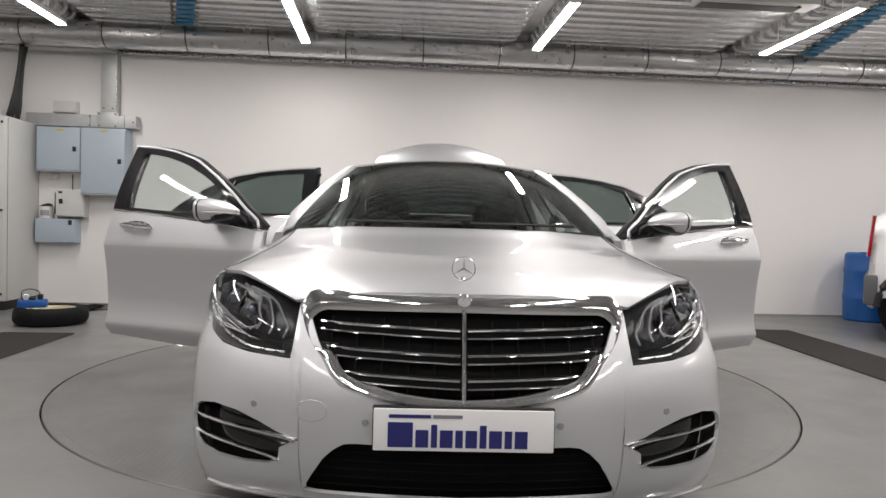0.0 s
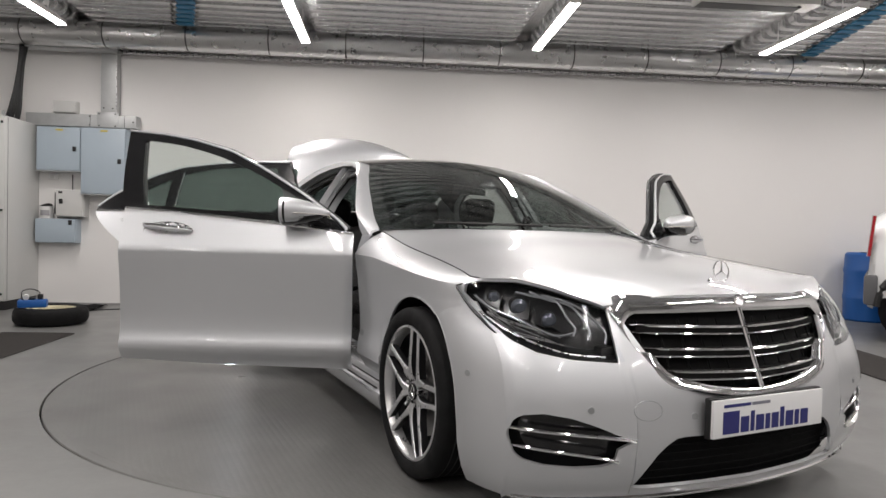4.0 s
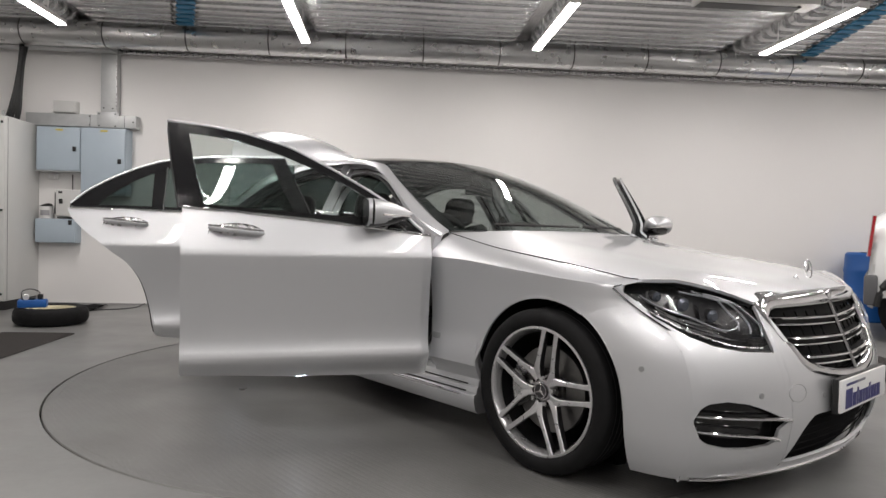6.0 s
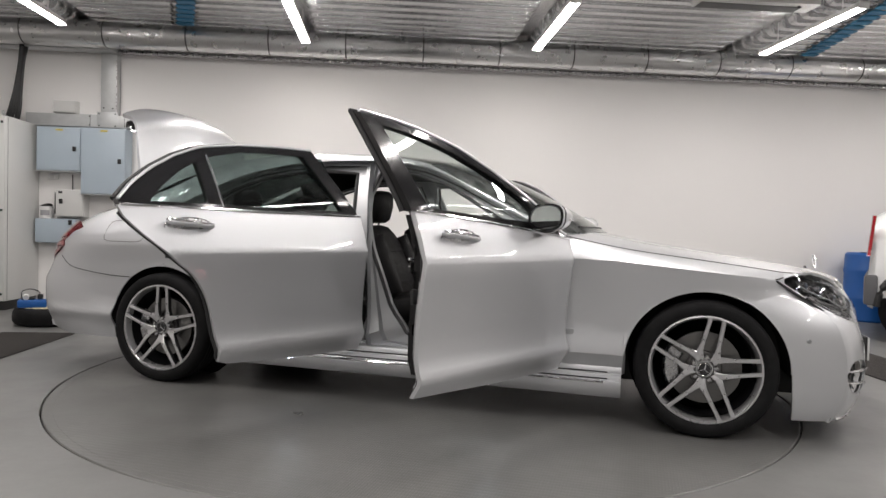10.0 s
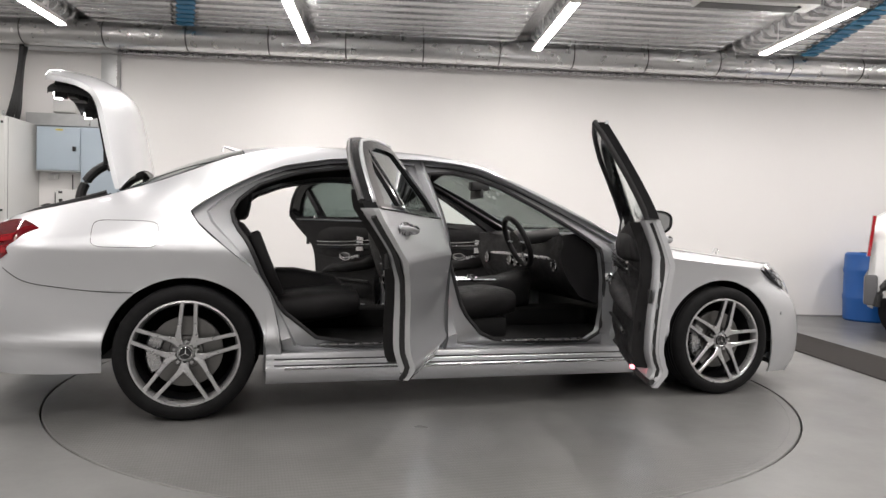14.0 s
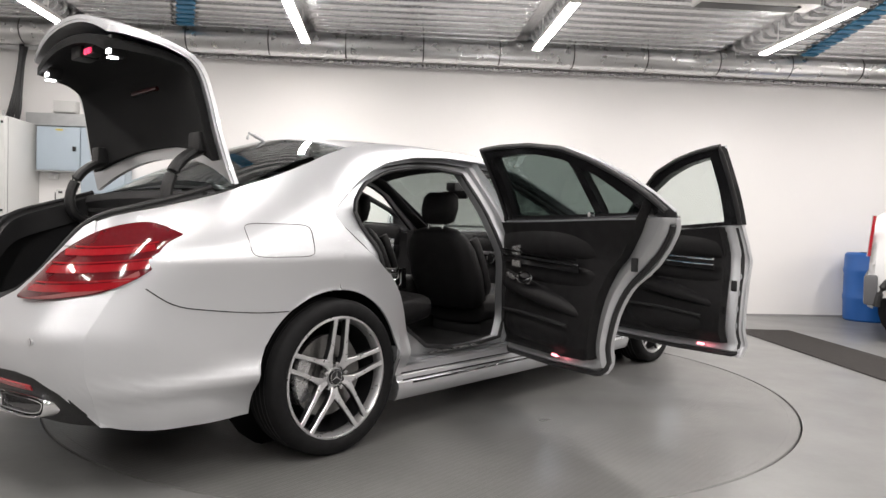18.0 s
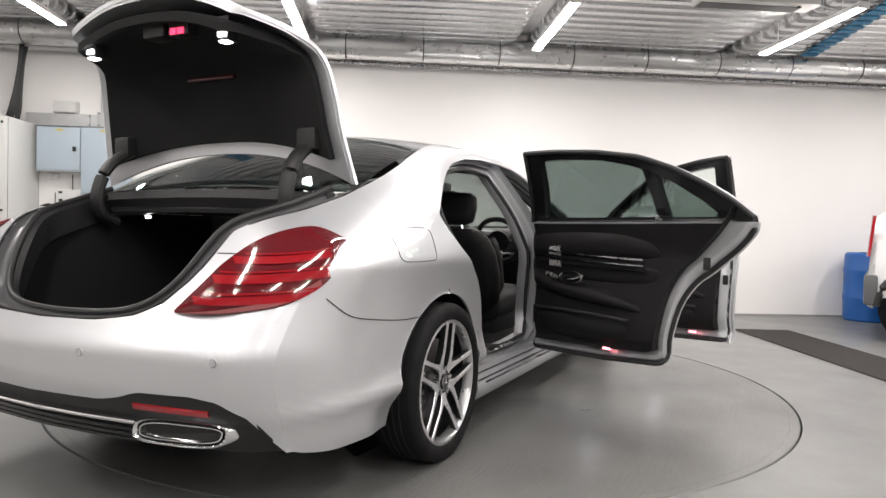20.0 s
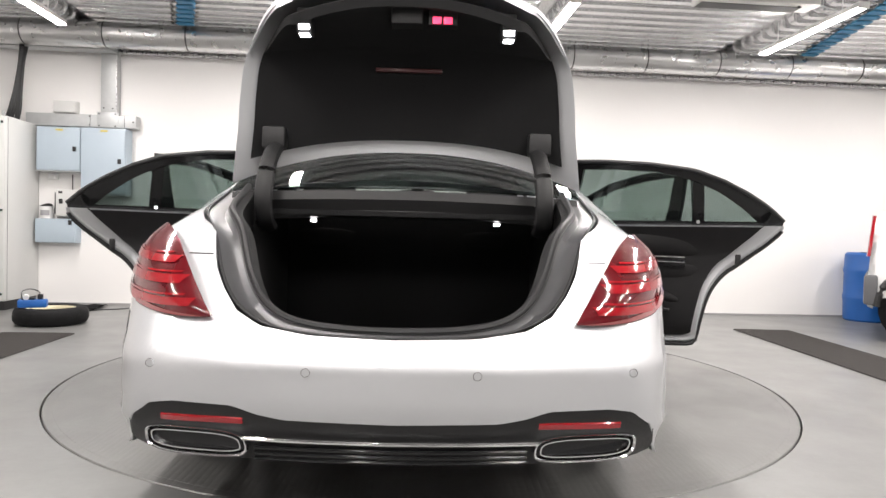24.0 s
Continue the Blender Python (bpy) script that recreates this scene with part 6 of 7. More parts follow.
for s in (1, -1):
    side = [(-1.41, 0.45), (-2.64, 0.45), (-2.645, 0.60), (-2.60, 0.68), (-2.50, 0.80), (-2.38, 0.92), (-2.10, 1.03), (-1.41, 1.03)]
    part("boot_side", prism(side, s * 0.585, s * 0.60, "xz"), M_carpet, well)
part("shelf_edge", tube([(-2.03, y, 1.05 - 0.03 * (y / 0.6) ** 2) for y in np.linspace(-0.58, 0.58, 11)], 0.016, 8), M_trim, well)
part("cowl_panel", grid([[(-2.05, y, 1.135 - 0.02 * (y / 0.68) ** 2), (-2.06, y, 1.10 - 0.02 * (y / 0.68) ** 2), (-2.04, y, 1.05)] for y in np.linspace(-0.67, 0.67, 13)], thick=0.01), M_trim, well, "black panel below the rear window")
for y in (0.36, -0.36):
    part("boot_lamp", box((-2.028, y - 0.011, 1.008), (-2.015, y + 0.011, 1.018), 0.003), M_led, well, "small bright boot lamp")


# the lid stands upright; its outer skin faces forward, the black lining rearward
LID_MID = [(-1.885, 0, 1.300), (-1.890, 0, 1.370), (-1.905, 0, 1.450), (-1.915, 0, 1.510), (-1.928, 0, 1.570), (-1.950, 0, 1.660), (-1.992, 0, 1.742), (-2.085, 0, 1.800), (-2.18, 0, 1.832), (-2.31, 0, 1.856), (-2.372, 0, 1.858)]
LID_EDGE = [(-1.930, 0.700, 1.160), (-1.962, 0.682, 1.270), (-1.988, 0.665, 1.375), (-2.003, 0.658, 1.447), (-2.019, 0.648, 1.520), (-2.042, 0.632, 1.605), (-2.082, 0.602, 1.672), (-2.155, 0.556, 1.717), (-2.22, 0.522, 1.738), (-2.315, 0.462, 1.760), (-2.352, 0.425, 1.764)]
lid_mid, lid_edge = spline(LID_MID, 5), spline(LID_EDGE, 5)


def lid_point(u, f, inward):
    i = u * (len(lid_mid) - 1)
    k = min(int(i), len(lid_mid) - 2)
    q = abs(f) ** 2.3

    def at(n):
        return lid_mid[n] + (lid_edge[n] - lid_mid[n]) * np.array([q, 0, q])
    p = at(k) + (at(k + 1) - at(k)) * (i - k)
    t = at(k + 1) - at(k)
    n = np.array([-t[2], 0, t[0]])
    n = n / np.linalg.norm(n)
    w = lid_edge[k][1] + (lid_edge[k + 1][1] - lid_edge[k][1]) * (i - k)
    if inward > 0.03:
        inward += 0.05 * max(0.0, (u - 0.55) / 0.45)
    p = p + n * inward
    return (p[0], f * w, p[2])


def lid_body(u0, u1, span, inner, outer, nu=26, nf=25):
    def rows(d):
        return [[lid_point(u, span * f, d) for f in np.linspace(-1, 1, nf)] for u in np.linspace(u0, u1, nu)]
    return shell(rows(inner), rows(outer))


lid = part("boot_lid", lid_body(0, 1, 1.0, 0.0, 0.018), M_paint, car, "open silver boot lid with black lining")
part("lid_inner_frame", lid_body(0.0, 0.995, 0.985, 0.019, 0.0295), M_paint, lid, "silver inner frame of the lid")
part("lid_lining", lid_body(0.075, 0.975, 0.895, 0.031, 0.066), M_carpet, lid, "black felt lining of the lid")
for y in (0.355, -0.355):
    part("lamp_bezel", box((-2.318, y - 0.026, 1.656), (-2.262, y + 0.026, 1.745), 0.004), M_trim, lid)
    part("lid_lamp", box((-2.325, y - 0.019, 1.668), (-2.317, y + 0.019, 1.686), 0.003), M_led, lid, "bright white lid lamp")
    part("lamp_reflector", box((-2.322, y - 0.017, 1.6505), (-2.285, y + 0.017, 1.6555), 0.002), M_led, lid)
for k in (0, 1):
    part("lid_button", box((-2.319, -0.119 - 0.038 * k, 1.703), (-2.310, -0.089 - 0.038 * k, 1.727), 0.003), M_led_red, lid, "glowing red lid button")
part("button_bezel", box((-2.312, -0.175, 1.7), (-2.262, -0.075, 1.758), 0.003), M_trim, lid)
part("lid_latch", box((-2.32, -0.055, 1.70), (-2.24, 0.055, 1.762), 0.008), M_trim, lid)
part("warning_strip", box((-2.022, -0.13, 1.600), (-2.004, 0.13, 1.616), 0.003), material("red_strip", (0.06, 0.006, 0.007), 0.3, noise=(40, 0.2)), lid, "dark red reflector strip")
for s in (1, -1):
    arm = spline([(-2.06, s * 0.525, 0.985), (-2.13, s * 0.525, 1.02), (-2.155, s * 0.525, 1.10), (-2.125, s * 0.52, 1.20), (-2.07, s * 0.515, 1.265), (-1.99, s * 0.51, 1.31)], 6)
    part("hinge_arm", tube(arm, 0.034, 10, flat=0.7), M_trim, lid, "black gooseneck boot hinge")
    part("hinge_cover", box((-2.04, s * 0.52 - 0.045, 1.29), (-1.975, s * 0.52 + 0.045, 1.375), 0.012), M_trim, lid)

# ---------------------------------------------------------------- cabin
fl = bmesh.new()
add_box(fl, (-1.16, -0.795, 0.30), (1.12, 0.795, 0.335), 0.01)
add_box(fl, (-1.0, -0.14, 0.33), (1.1, 0.14, 0.46), 0.04)
part("cabin_floor", fl, M_carpet, car, "black carpeted cabin floor")
part("headliner", sheet(-1.30, 0.06, lift=-0.035, thick=0.01), M_carpet, car, "black headliner")
part("parcel_shelf", box((-2.0, -0.66, 1.045), (-1.42, 0.66, 1.075), 0.01), M_carpet, car, "black parcel shelf")
fw = grid([[(1.12, y, z) for z in (0.30, 0.60, 0.88)] for y in np.linspace(-0.78, 0.78, 7)], thick=0.02)
part("firewall", fw, M_trim, car)
part("scuttle", grid([[(1.05 - 0.20 * abs(f) ** 2.2, 0.74 * f, 0.94), (0.93 - 0.2 * abs(f) ** 2.2, 0.74 * f, 0.945), (0.85 - 0.2 * abs(f) ** 2.2, 0.72 * f, 0.94)] for f in np.linspace(-1, 1, 15)], thick=0.01), M_trim, car, "black scuttle below the windscreen")


def cushion(rows, thick=0.0):
    bm = bmesh.new()
    vs = add_grid(bm, rows, closed_v=True)
    for r in (vs[0], vs[-1]):
        bm.faces.new(r)
    bmesh.ops.recalc_face_normals(bm, faces=bm.faces)
    return bm


def oval(c, ax, ay, a, b, n=20, e=0.6):
    """A rounded rectangle about c in the plane of the two unit vectors."""
    out = []
    for t in np.linspace(0, 2 * math.pi, n, endpoint=False):
        co, si = math.cos(t), math.sin(t)
        out.append(Vector(c) + Vector(ax) * a * math.copysign(abs(co) ** e, co) + Vector(ay) * b * math.copysign(abs(si) ** e, si))
    return out


def seat(y, x, rear=False):
    """A seat: cushion, backrest with bolsters, head restraint."""
    xa = x
    rows = [oval((xa + dx, y, z), (0, 1, 0), (0, 0, 1), w, h, e=0.55) for dx, z, w, h in ((-0.26, 0.50, 0.20, 0.05), (-0.24, 0.50, 0.25, 0.09), (-0.05, 0.52, 0.27, 0.095), (0.15, 0.545, 0.265, 0.09), (0.255, 0.55, 0.25, 0.075), (0.275, 0.545, 0.20, 0.04))]
    st = part("seat", cushion(rows), M_leather, car, "black leather seat", 60)
    lean = 0.38
    rows = []
    for t, w, d in ((0.0, 0.20, 0.06), (0.03, 0.25, 0.085), (0.20, 0.27, 0.085), (0.36, 0.26, 0.075), (0.45, 0.225, 0.06), (0.50, 0.17, 0.045), (0.515, 0.10, 0.03)):
        c = (xa - 0.25 - t * math.sin(lean), y, 0.52 + t * math.cos(lean))
        rows.append(oval(c, (0, 1, 0), (math.cos(lean), 0, math.sin(lean)), w, d, e=0.6))
    part("backrest", cushion(rows), M_leather, st, "leather backrest", 60)
    for s in (1, -1):
        rows = []
        for t, w in ((0.05, 0.02), (0.10, 0.045), (0.26, 0.05), (0.38, 0.035), (0.42, 0.015)):
            c = (xa - 0.25 - t * math.sin(lean) + 0.075, y + s * 0.215, 0.52 + t * math.cos(lean) + 0.03)
            rows.append(oval(c, (0, 1, 0), (math.cos(lean), 0, math.sin(lean)), w, 0.035))
        part("bolster", cushion(rows), M_leather, st, "", 60)
    top = Vector((xa - 0.25 - 0.515 * math.sin(lean), y, 0.52 + 0.515 * math.cos(lean)))
    for s in (1, -1):
        part("headrest_post", cyl(top + Vector((0, s * 0.06, -0.03)), top + Vector((0.015, s * 0.055, 0.08)), 0.006, 8), M_chrome, st)
    rows = []
    for t, w, d in ((0.0, 0.08, 0.025), (0.02, 0.12, 0.045), (0.10, 0.135, 0.055), (0.17, 0.125, 0.05), (0.20, 0.09, 0.03)):
        rows.append(oval(top + Vector((0.03 + 0.10 * t, 0, 0.025 + t)), (0, 1, 0), (1, 0, 0.1), w, d))
    part("headrest", cushion(rows), M_leather, st, "padded head restraint", 60)
    if not rear:
        part("seat_base", box((xa - 0.22, y - 0.21, 0.33), (xa + 0.22, y + 0.21, 0.46), 0.03), M_trim, st)
        for q in (0.12, 0.22, 0.32):
            c = Vector((xa - 0.25 - q * math.sin(lean) + 0.083 * math.cos(lean), y, 0.52 + q * math.cos(lean) + 0.083 * math.sin(lean)))
            part("seat_seam", tube([c + Vector((0.002, dy, 0)) for dy in np.linspace(-0.15, 0.15, 5)], 0.003, 5), M_seal, st)
    return st


for y in (0.40, -0.40):
    seat(y, 0.05)
    seat(y, -0.93, rear=True)
rows = [oval((x, 0, z), (0, 1, 0), (0, 0, 1), w, h) for x, z, w, h in ((-1.12, 0.62, 0.12, 0.10), (-1.0, 0.60, 0.13, 0.12), (-0.75, 0.575, 0.13, 0.10), (-0.70, 0.56, 0.10, 0.06))]
part("rear_armrest", cushion(rows), M_leather, car, "black leather rear armrest", 60)


def dashboard():
    prof = [(0.93, 0.965), (0.80, 0.985), (0.66, 0.965), (0.60, 0.92), (0.585, 0.86), (0.60, 0.78), (0.64, 0.70), (0.72, 0.60), (0.95, 0.52)]
    rows = []
    for f in np.linspace(-1, 1, 23):
        back = -0.12 * abs(f) ** 2.5
        rows.append([(x + back * (1 if k < 3 else 0.4), 0.775 * f, z + 0.012 * math.cos(f * 7) * (k < 3)) for k, (x, z) in enumerate(prof)])
    bm = bmesh.new()
    vs = add_grid(bm, rows)
    for r in (vs[0], vs[-1]):
        bm.faces.new(r)
    bmesh.ops.recalc_face_normals(bm, faces=bm.faces)
    return bm


db = part("dashboard", dashboard(), M_leather, car, "black dashboard with wide screens", 40)
part("display", box((0.615, -0.66, 0.845), (0.63, 0.12, 0.955), 0.006, m=Matrix.Translation((0.0, 0, 0))), M_black, db, "wide gloss black display")
part("trim_band", tube([(0.582, y, 0.825) for y in np.linspace(-0.72, 0.72, 9)], 0.012, 8), M_satin, db)
for y in (-0.62, -0.10, 0.02, 0.14, 0.62):
    vent = part("air_vent", cyl((0.592, y, 0.785), (0.565, y, 0.785), 0.036, 20), M_black, db, "round air vent in a chrome ring")
    part("vent_ring", tube([(0.564, y + 0.036 * math.cos(a), 0.785 + 0.036 * math.sin(a)) for a in np.linspace(0, 2 * math.pi, 24, endpoint=False)], 0.004, 6, closed=True), M_chrome, vent)
rows = [oval((x, 0, z), (0, 1, 0), (0, 0, 1), 0.13, h, e=0.5) for x, z, h in ((0.62, 0.60, 0.14), (0.45, 0.56, 0.12), (0.2, 0.54, 0.10), (-0.15, 0.55, 0.13), (-0.33, 0.55, 0.12), (-0.35, 0.54, 0.08))]
cn = part("centre_console", cushion(rows), M_leather, car, "black centre console", 50)
part("console_plate", box((0.05, -0.095, 0.640), (0.50, 0.095, 0.652), 0.004, m=Matrix.Rotation(0.0, 4, "Y")), M_black, cn, "gloss black console plate")
part("console_trim", tube([(0.5, 0.10, 0.652), (0.05, 0.10, 0.652), (0.03, 0.0, 0.652), (0.05, -0.10, 0.652), (0.5, -0.10, 0.652)], 0.005, 6), M_satin, cn)
part("control_knob", cyl((0.22, 0, 0.65), (0.22, 0, 0.68), 0.024, 20), M_chrome, cn, "chrome control knob")
rp = part("rear_panel", box((-0.385, -0.12, 0.60), (-0.345, 0.12, 0.735), 0.012), M_black, cn, "gloss black rear console panel")
part("panel_frame", tube([(-0.387, 0.108 * math.copysign(abs(math.cos(a)) ** 0.4, math.cos(a)), 0.668 + 0.058 * math.copysign(abs(math.sin(a)) ** 0.4, math.sin(a))) for a in np.linspace(0, 2 * math.pi, 36, endpoint=False)], 0.005, 6, closed=True), M_chrome, cn, "chrome panel frame")
for k in (-0.048, 0.048):
    part("rear_vent", tube([(-0.388, k + 0.038 * math.copysign(abs(math.cos(a)) ** 0.6, math.cos(a)), 0.685 + 0.026 * math.copysign(abs(math.sin(a)) ** 0.6, math.sin(a))) for a in np.linspace(0, 2 * math.pi, 24, endpoint=False)], 0.004, 6, closed=True), M_chrome, cn, "chrome rear air vent")
    for dz in (-0.010, 0.0, 0.010):
        part("vent_slat", box((-0.390, k - 0.032, 0.684 + dz), (-0.386, k + 0.032, 0.6865 + dz)), M_satin, cn)

# steering wheel on the right-hand side
sc, tilt = Vector((0.405, -0.40, 0.925)), radians(-24)
sm = Matrix.Translation(sc) @ Matrix.Rotation(tilt, 4, "Y")
sw = part("steering_wheel", tube([sm @ Vector((0, 0.166 * math.cos(a), 0.166 * math.sin(a))) for a in np.linspace(0, 2 * math.pi, 40, endpoint=False)], 0.0185, 10, closed=True), M_leather, car, "black leather steering wheel with silver spokes", 60)
part("wheel_boss", cyl(sm @ Vector((-0.01, 0, 0)), sm @ Vector((0.06, 0, 0)), 0.078, 24, 0.062), M_leather, sw)
for a in (0, math.pi, -math.pi / 2):
    part("wheel_spoke", tube([sm @ Vector((0.0, 0.05 * math.cos(a), 0.05 * math.sin(a))), sm @ Vector((0.0, 0.17 * math.cos(a), 0.17 * math.sin(a)))], 0.014, 8, flat=0.5), M_satin, sw)
part("steering_column", cyl(sm @ Vector((0.05, 0, 0)), sm @ Vector((0.28, 0, -0.06)), 0.045, 16), M_trim, sw)
# interior mirror, wipers, aerial
part("interior_mirror", box((0.24, -0.12, 1.215), (0.262, 0.12, 1.275), 0.010), M_trim, car, "interior rear-view mirror")
part("mirror_foot_inside", box((0.20, -0.045, 1.27), (0.33, 0.045, 1.335), 0.015), M_trim, car)
for y0, y1 in ((-0.55, 0.05), (0.10, 0.66)):
    pts = [(1.03 - 0.20 * abs(y / 0.8) ** 2.2 - 0.02, y, 1.025) for y in np.linspace(y0, y1, 9)]
    part("wiper", tube(pts, 0.008, 6), M_trim, car, "black windscreen wiper")
part("roof_aerial", tube([(-1.36, 0, 1.452), (-1.41, 0, 1.470), (-1.45, 0, 1.482), (-1.46, 0, 1.45)], [0.012, 0.010, 0.005, 0.008], 8), M_paint, car, "small silver roof fin aerial")
# ================================================================ things along the wall
M_cab = material("pale_grey_enamel", (0.60, 0.60, 0.585), 0.42, 0.0, noise=(4, 0.04), wear=(6, 0.06), grain=(200, 0.06))
M_cab_blue = material("blue_grey_enamel", (0.40, 0.47, 0.53), 0.40, 0.0, noise=(5, 0.04), wear=(7, 0.06), grain=(200, 0.05))
M_galv = material("galvanised_steel", (0.50, 0.51, 0.51), 0.50, 0.45, noise=(14, 0.14), wear=(16, 0.08))
M_yellow = material("yellow_sticker", (0.55, 0.45, 0.08), 0.5, noise=(30, 0.08))
M_blue = material("blue_plastic", (0.012, 0.10, 0.36), 0.38, 0.0, noise=(6, 0.12), wear=(8, 0.08))
M_cable = material("black_cable", (0.016, 0.016, 0.017), 0.5, 0.0, noise=(40, 0.2))
M_mat = material("ribbed_rubber_mat", (0.045, 0.040, 0.037), 0.8, 0.0, noise=(24, 0.35), grain=(160, 0.5))
M_vanwhite = material("white_van_paint", (0.76, 0.76, 0.76), 0.25, 0.0, coat=1.0, noise=(4, 0.02))


def thing(name, u=0.0, v=0.0, z=0.0, turn=0.0):
    return hub(name, ROOM @ pose(u, v, z, 0, 0, turn))


def tall_cabinet():
    t = thing("switch_cabinet", -5.0, -0.36)
    part("plinth", box((-0.38, -0.32, 0), (0.38, 0.34, 0.10), 0.005), M_trim, t)
    part("cabinet_body", box((-0.40, -0.34, 0.10), (0.40, 0.35, 2.09), 0.008), M_cab, t)
    part("cabinet_door", box((-0.395, -0.362, 0.11), (0.395, -0.342, 2.08), 0.006), M_cab, t)
    for z in (0.18, 1.08, 2.02):
        part("hinge_pin", cyl((0.37, -0.368, z - 0.012), (0.37, -0.368, z + 0.012), 0.012, 10), M_trim, t)
    for x in (-0.35, 0.34):
        part("lifting_eye", tube([(x, -0.28, 2.12 + 0.0)] + [(x, -0.28 + 0.022 * math.sin(a), 2.125 - 0.022 * math.cos(a)) for a in np.linspace(0, 2 * math.pi, 12)], 0.006, 6), M_galv, t)
        part("lifting_eye", tube([(x, 0.26 + 0.022 * math.sin(a), 2.125 - 0.022 * math.cos(a)) for a in np.linspace(0, 2 * math.pi, 12)], 0.006, 6), M_galv, t)
    part("seam", box((0.4005, -0.31, 0.11), (0.4025, -0.305, 2.08)), M_band, t)
    tagged(t, "tall pale grey steel switch cabinet standing at the wall", "cabinet")


def wall_box(name, u0, u1, z0, z1, depth, mat, label, lock=None, lid=True):
    t = thing(name, (u0 + u1) / 2, -0.0, (z0 + z1) / 2)
    w, h = (u1 - u0) / 2, (z1 - z0) / 2
    part("box_body", box((-w, -depth + 0.02, -h), (w, 0, h), 0.006), mat, t)
    if lid:
        part("box_door", box((-w + 0.006, -depth, -h + 0.008), (w - 0.006, -depth + 0.0185, h - 0.008), 0.005), mat, t)
    if lock:
        part("lock", box((lock[0] - 0.02, -depth - 0.012, lock[1] - 0.028), (lock[0] + 0.02, -depth - 0.0005, lock[1] + 0.028), 0.004), M_trim, t)
    tagged(t, label, "electric box", "boxes on the wall")
    return t


tall_cabinet()
b = wall_box("electric_cabinet", -4.552, -4.062, 1.557, 2.062, 0.19, M_cab_blue, "square blue-grey steel electric cabinet on the wall", (0.18, 0.0))
part("sticker", box((-0.03, -0.1925, 0.205), (0.05, -0.1905, 0.225)), M_yellow, b)
part("lower_flange", box((-0.245, -0.20, -0.262), (0.245, -0.02, -0.2535), 0.003), M_galv, b)
b = wall_box("electric_cabinet", -4.052, -3.555, 1.299, 2.062, 0.21, M_cab_blue, "upright blue-grey steel electric cabinet on the wall", (0.185, 0.0))
part("sticker", box((-0.03, -0.2125, 0.335), (0.05, -0.2105, 0.355)), M_yellow, b)
part("lower_flange", box((-0.25, -0.22, -0.392), (0.25, -0.02, -0.3825), 0.003), M_galv, b)
b = wall_box("control_box", -4.345, -4.035, 1.03, 1.345, 0.17, M_cab, "small pale grey control box with an open side", (-0.09, 0.02))
part("dark_slot", box((-0.165, -0.16, -0.13), (-0.1555, -0.03, 0.12)), M_band, b)
part("sticker", box((-0.12, -0.1725, 0.11), (-0.075, -0.1705, 0.135)), M_trim, b)
wall_box("electric_box", -4.574, -4.125, 0.725, 1.005, 0.16, M_cab_blue, "low blue-grey steel box on the wall", (0.17, 0.10))
wall_box("junction_box", -4.406, -4.155, 2.232, 2.375, 0.12, M_cab, "small pale grey junction box above the trunking", None)
b = wall_box("wall_socket", -4.49, -4.38, 1.462, 1.53, 0.05, M_white_metal, "white socket outlet on the wall", None)
part("socket_face", box((-0.02, -0.056, -0.018), (0.02, -0.0505, 0.018), 0.003), M_cab, b)
part("conduit", tube([(0.215, -0.02, 0.03), (0.215, -0.02, -0.18)], 0.006, 6), M_band, b)


def bucket():
    t = thing("paint_tub", -4.47, -0.10, 1.006)
    rows = [[(r * math.cos(a), r * math.sin(a), z) for a in np.linspace(0, 2 * math.pi, 28, endpoint=False)] for r, z in ((0.001, 0.0), (0.058, 0.0), (0.066, 0.13), (0.070, 0.132), (0.070, 0.14), (0.062, 0.14), (0.055, 0.01))]
    part("tub", grid(rows, closed_v=True), M_white_metal, t)
    part("tub_label", grid([[(0.0635 * math.cos(a) * (1 + z * 0.9), 0.0635 * math.sin(a) * (1 + z * 0.9) * 1.0, z) for z in (0.035, 0.095)] for a in np.linspace(-2.4, -0.7, 10)]), material("grey_label", (0.35, 0.35, 0.36), 0.5), t)
    rag = bmesh.new()
    bmesh.ops.create_icosphere(rag, subdivisions=3, radius=0.06, matrix=Matrix.Translation((0.0, 0, 0.145)) @ Matrix.Diagonal((1.15, 0.9, 0.38, 1)))
    for vtx in rag.verts:
        vtx.co += Vector((noise.noise(vtx.co * 30), noise.noise(vtx.co * 31 + Vector((5, 0, 0))), noise.noise(vtx.co * 29))) * 0.02
    part("rag", rag, M_carpet, t, "crumpled black rag in the tub")
    tagged(t, "small white plastic tub with a black rag on a wall box", "tub")


bucket()


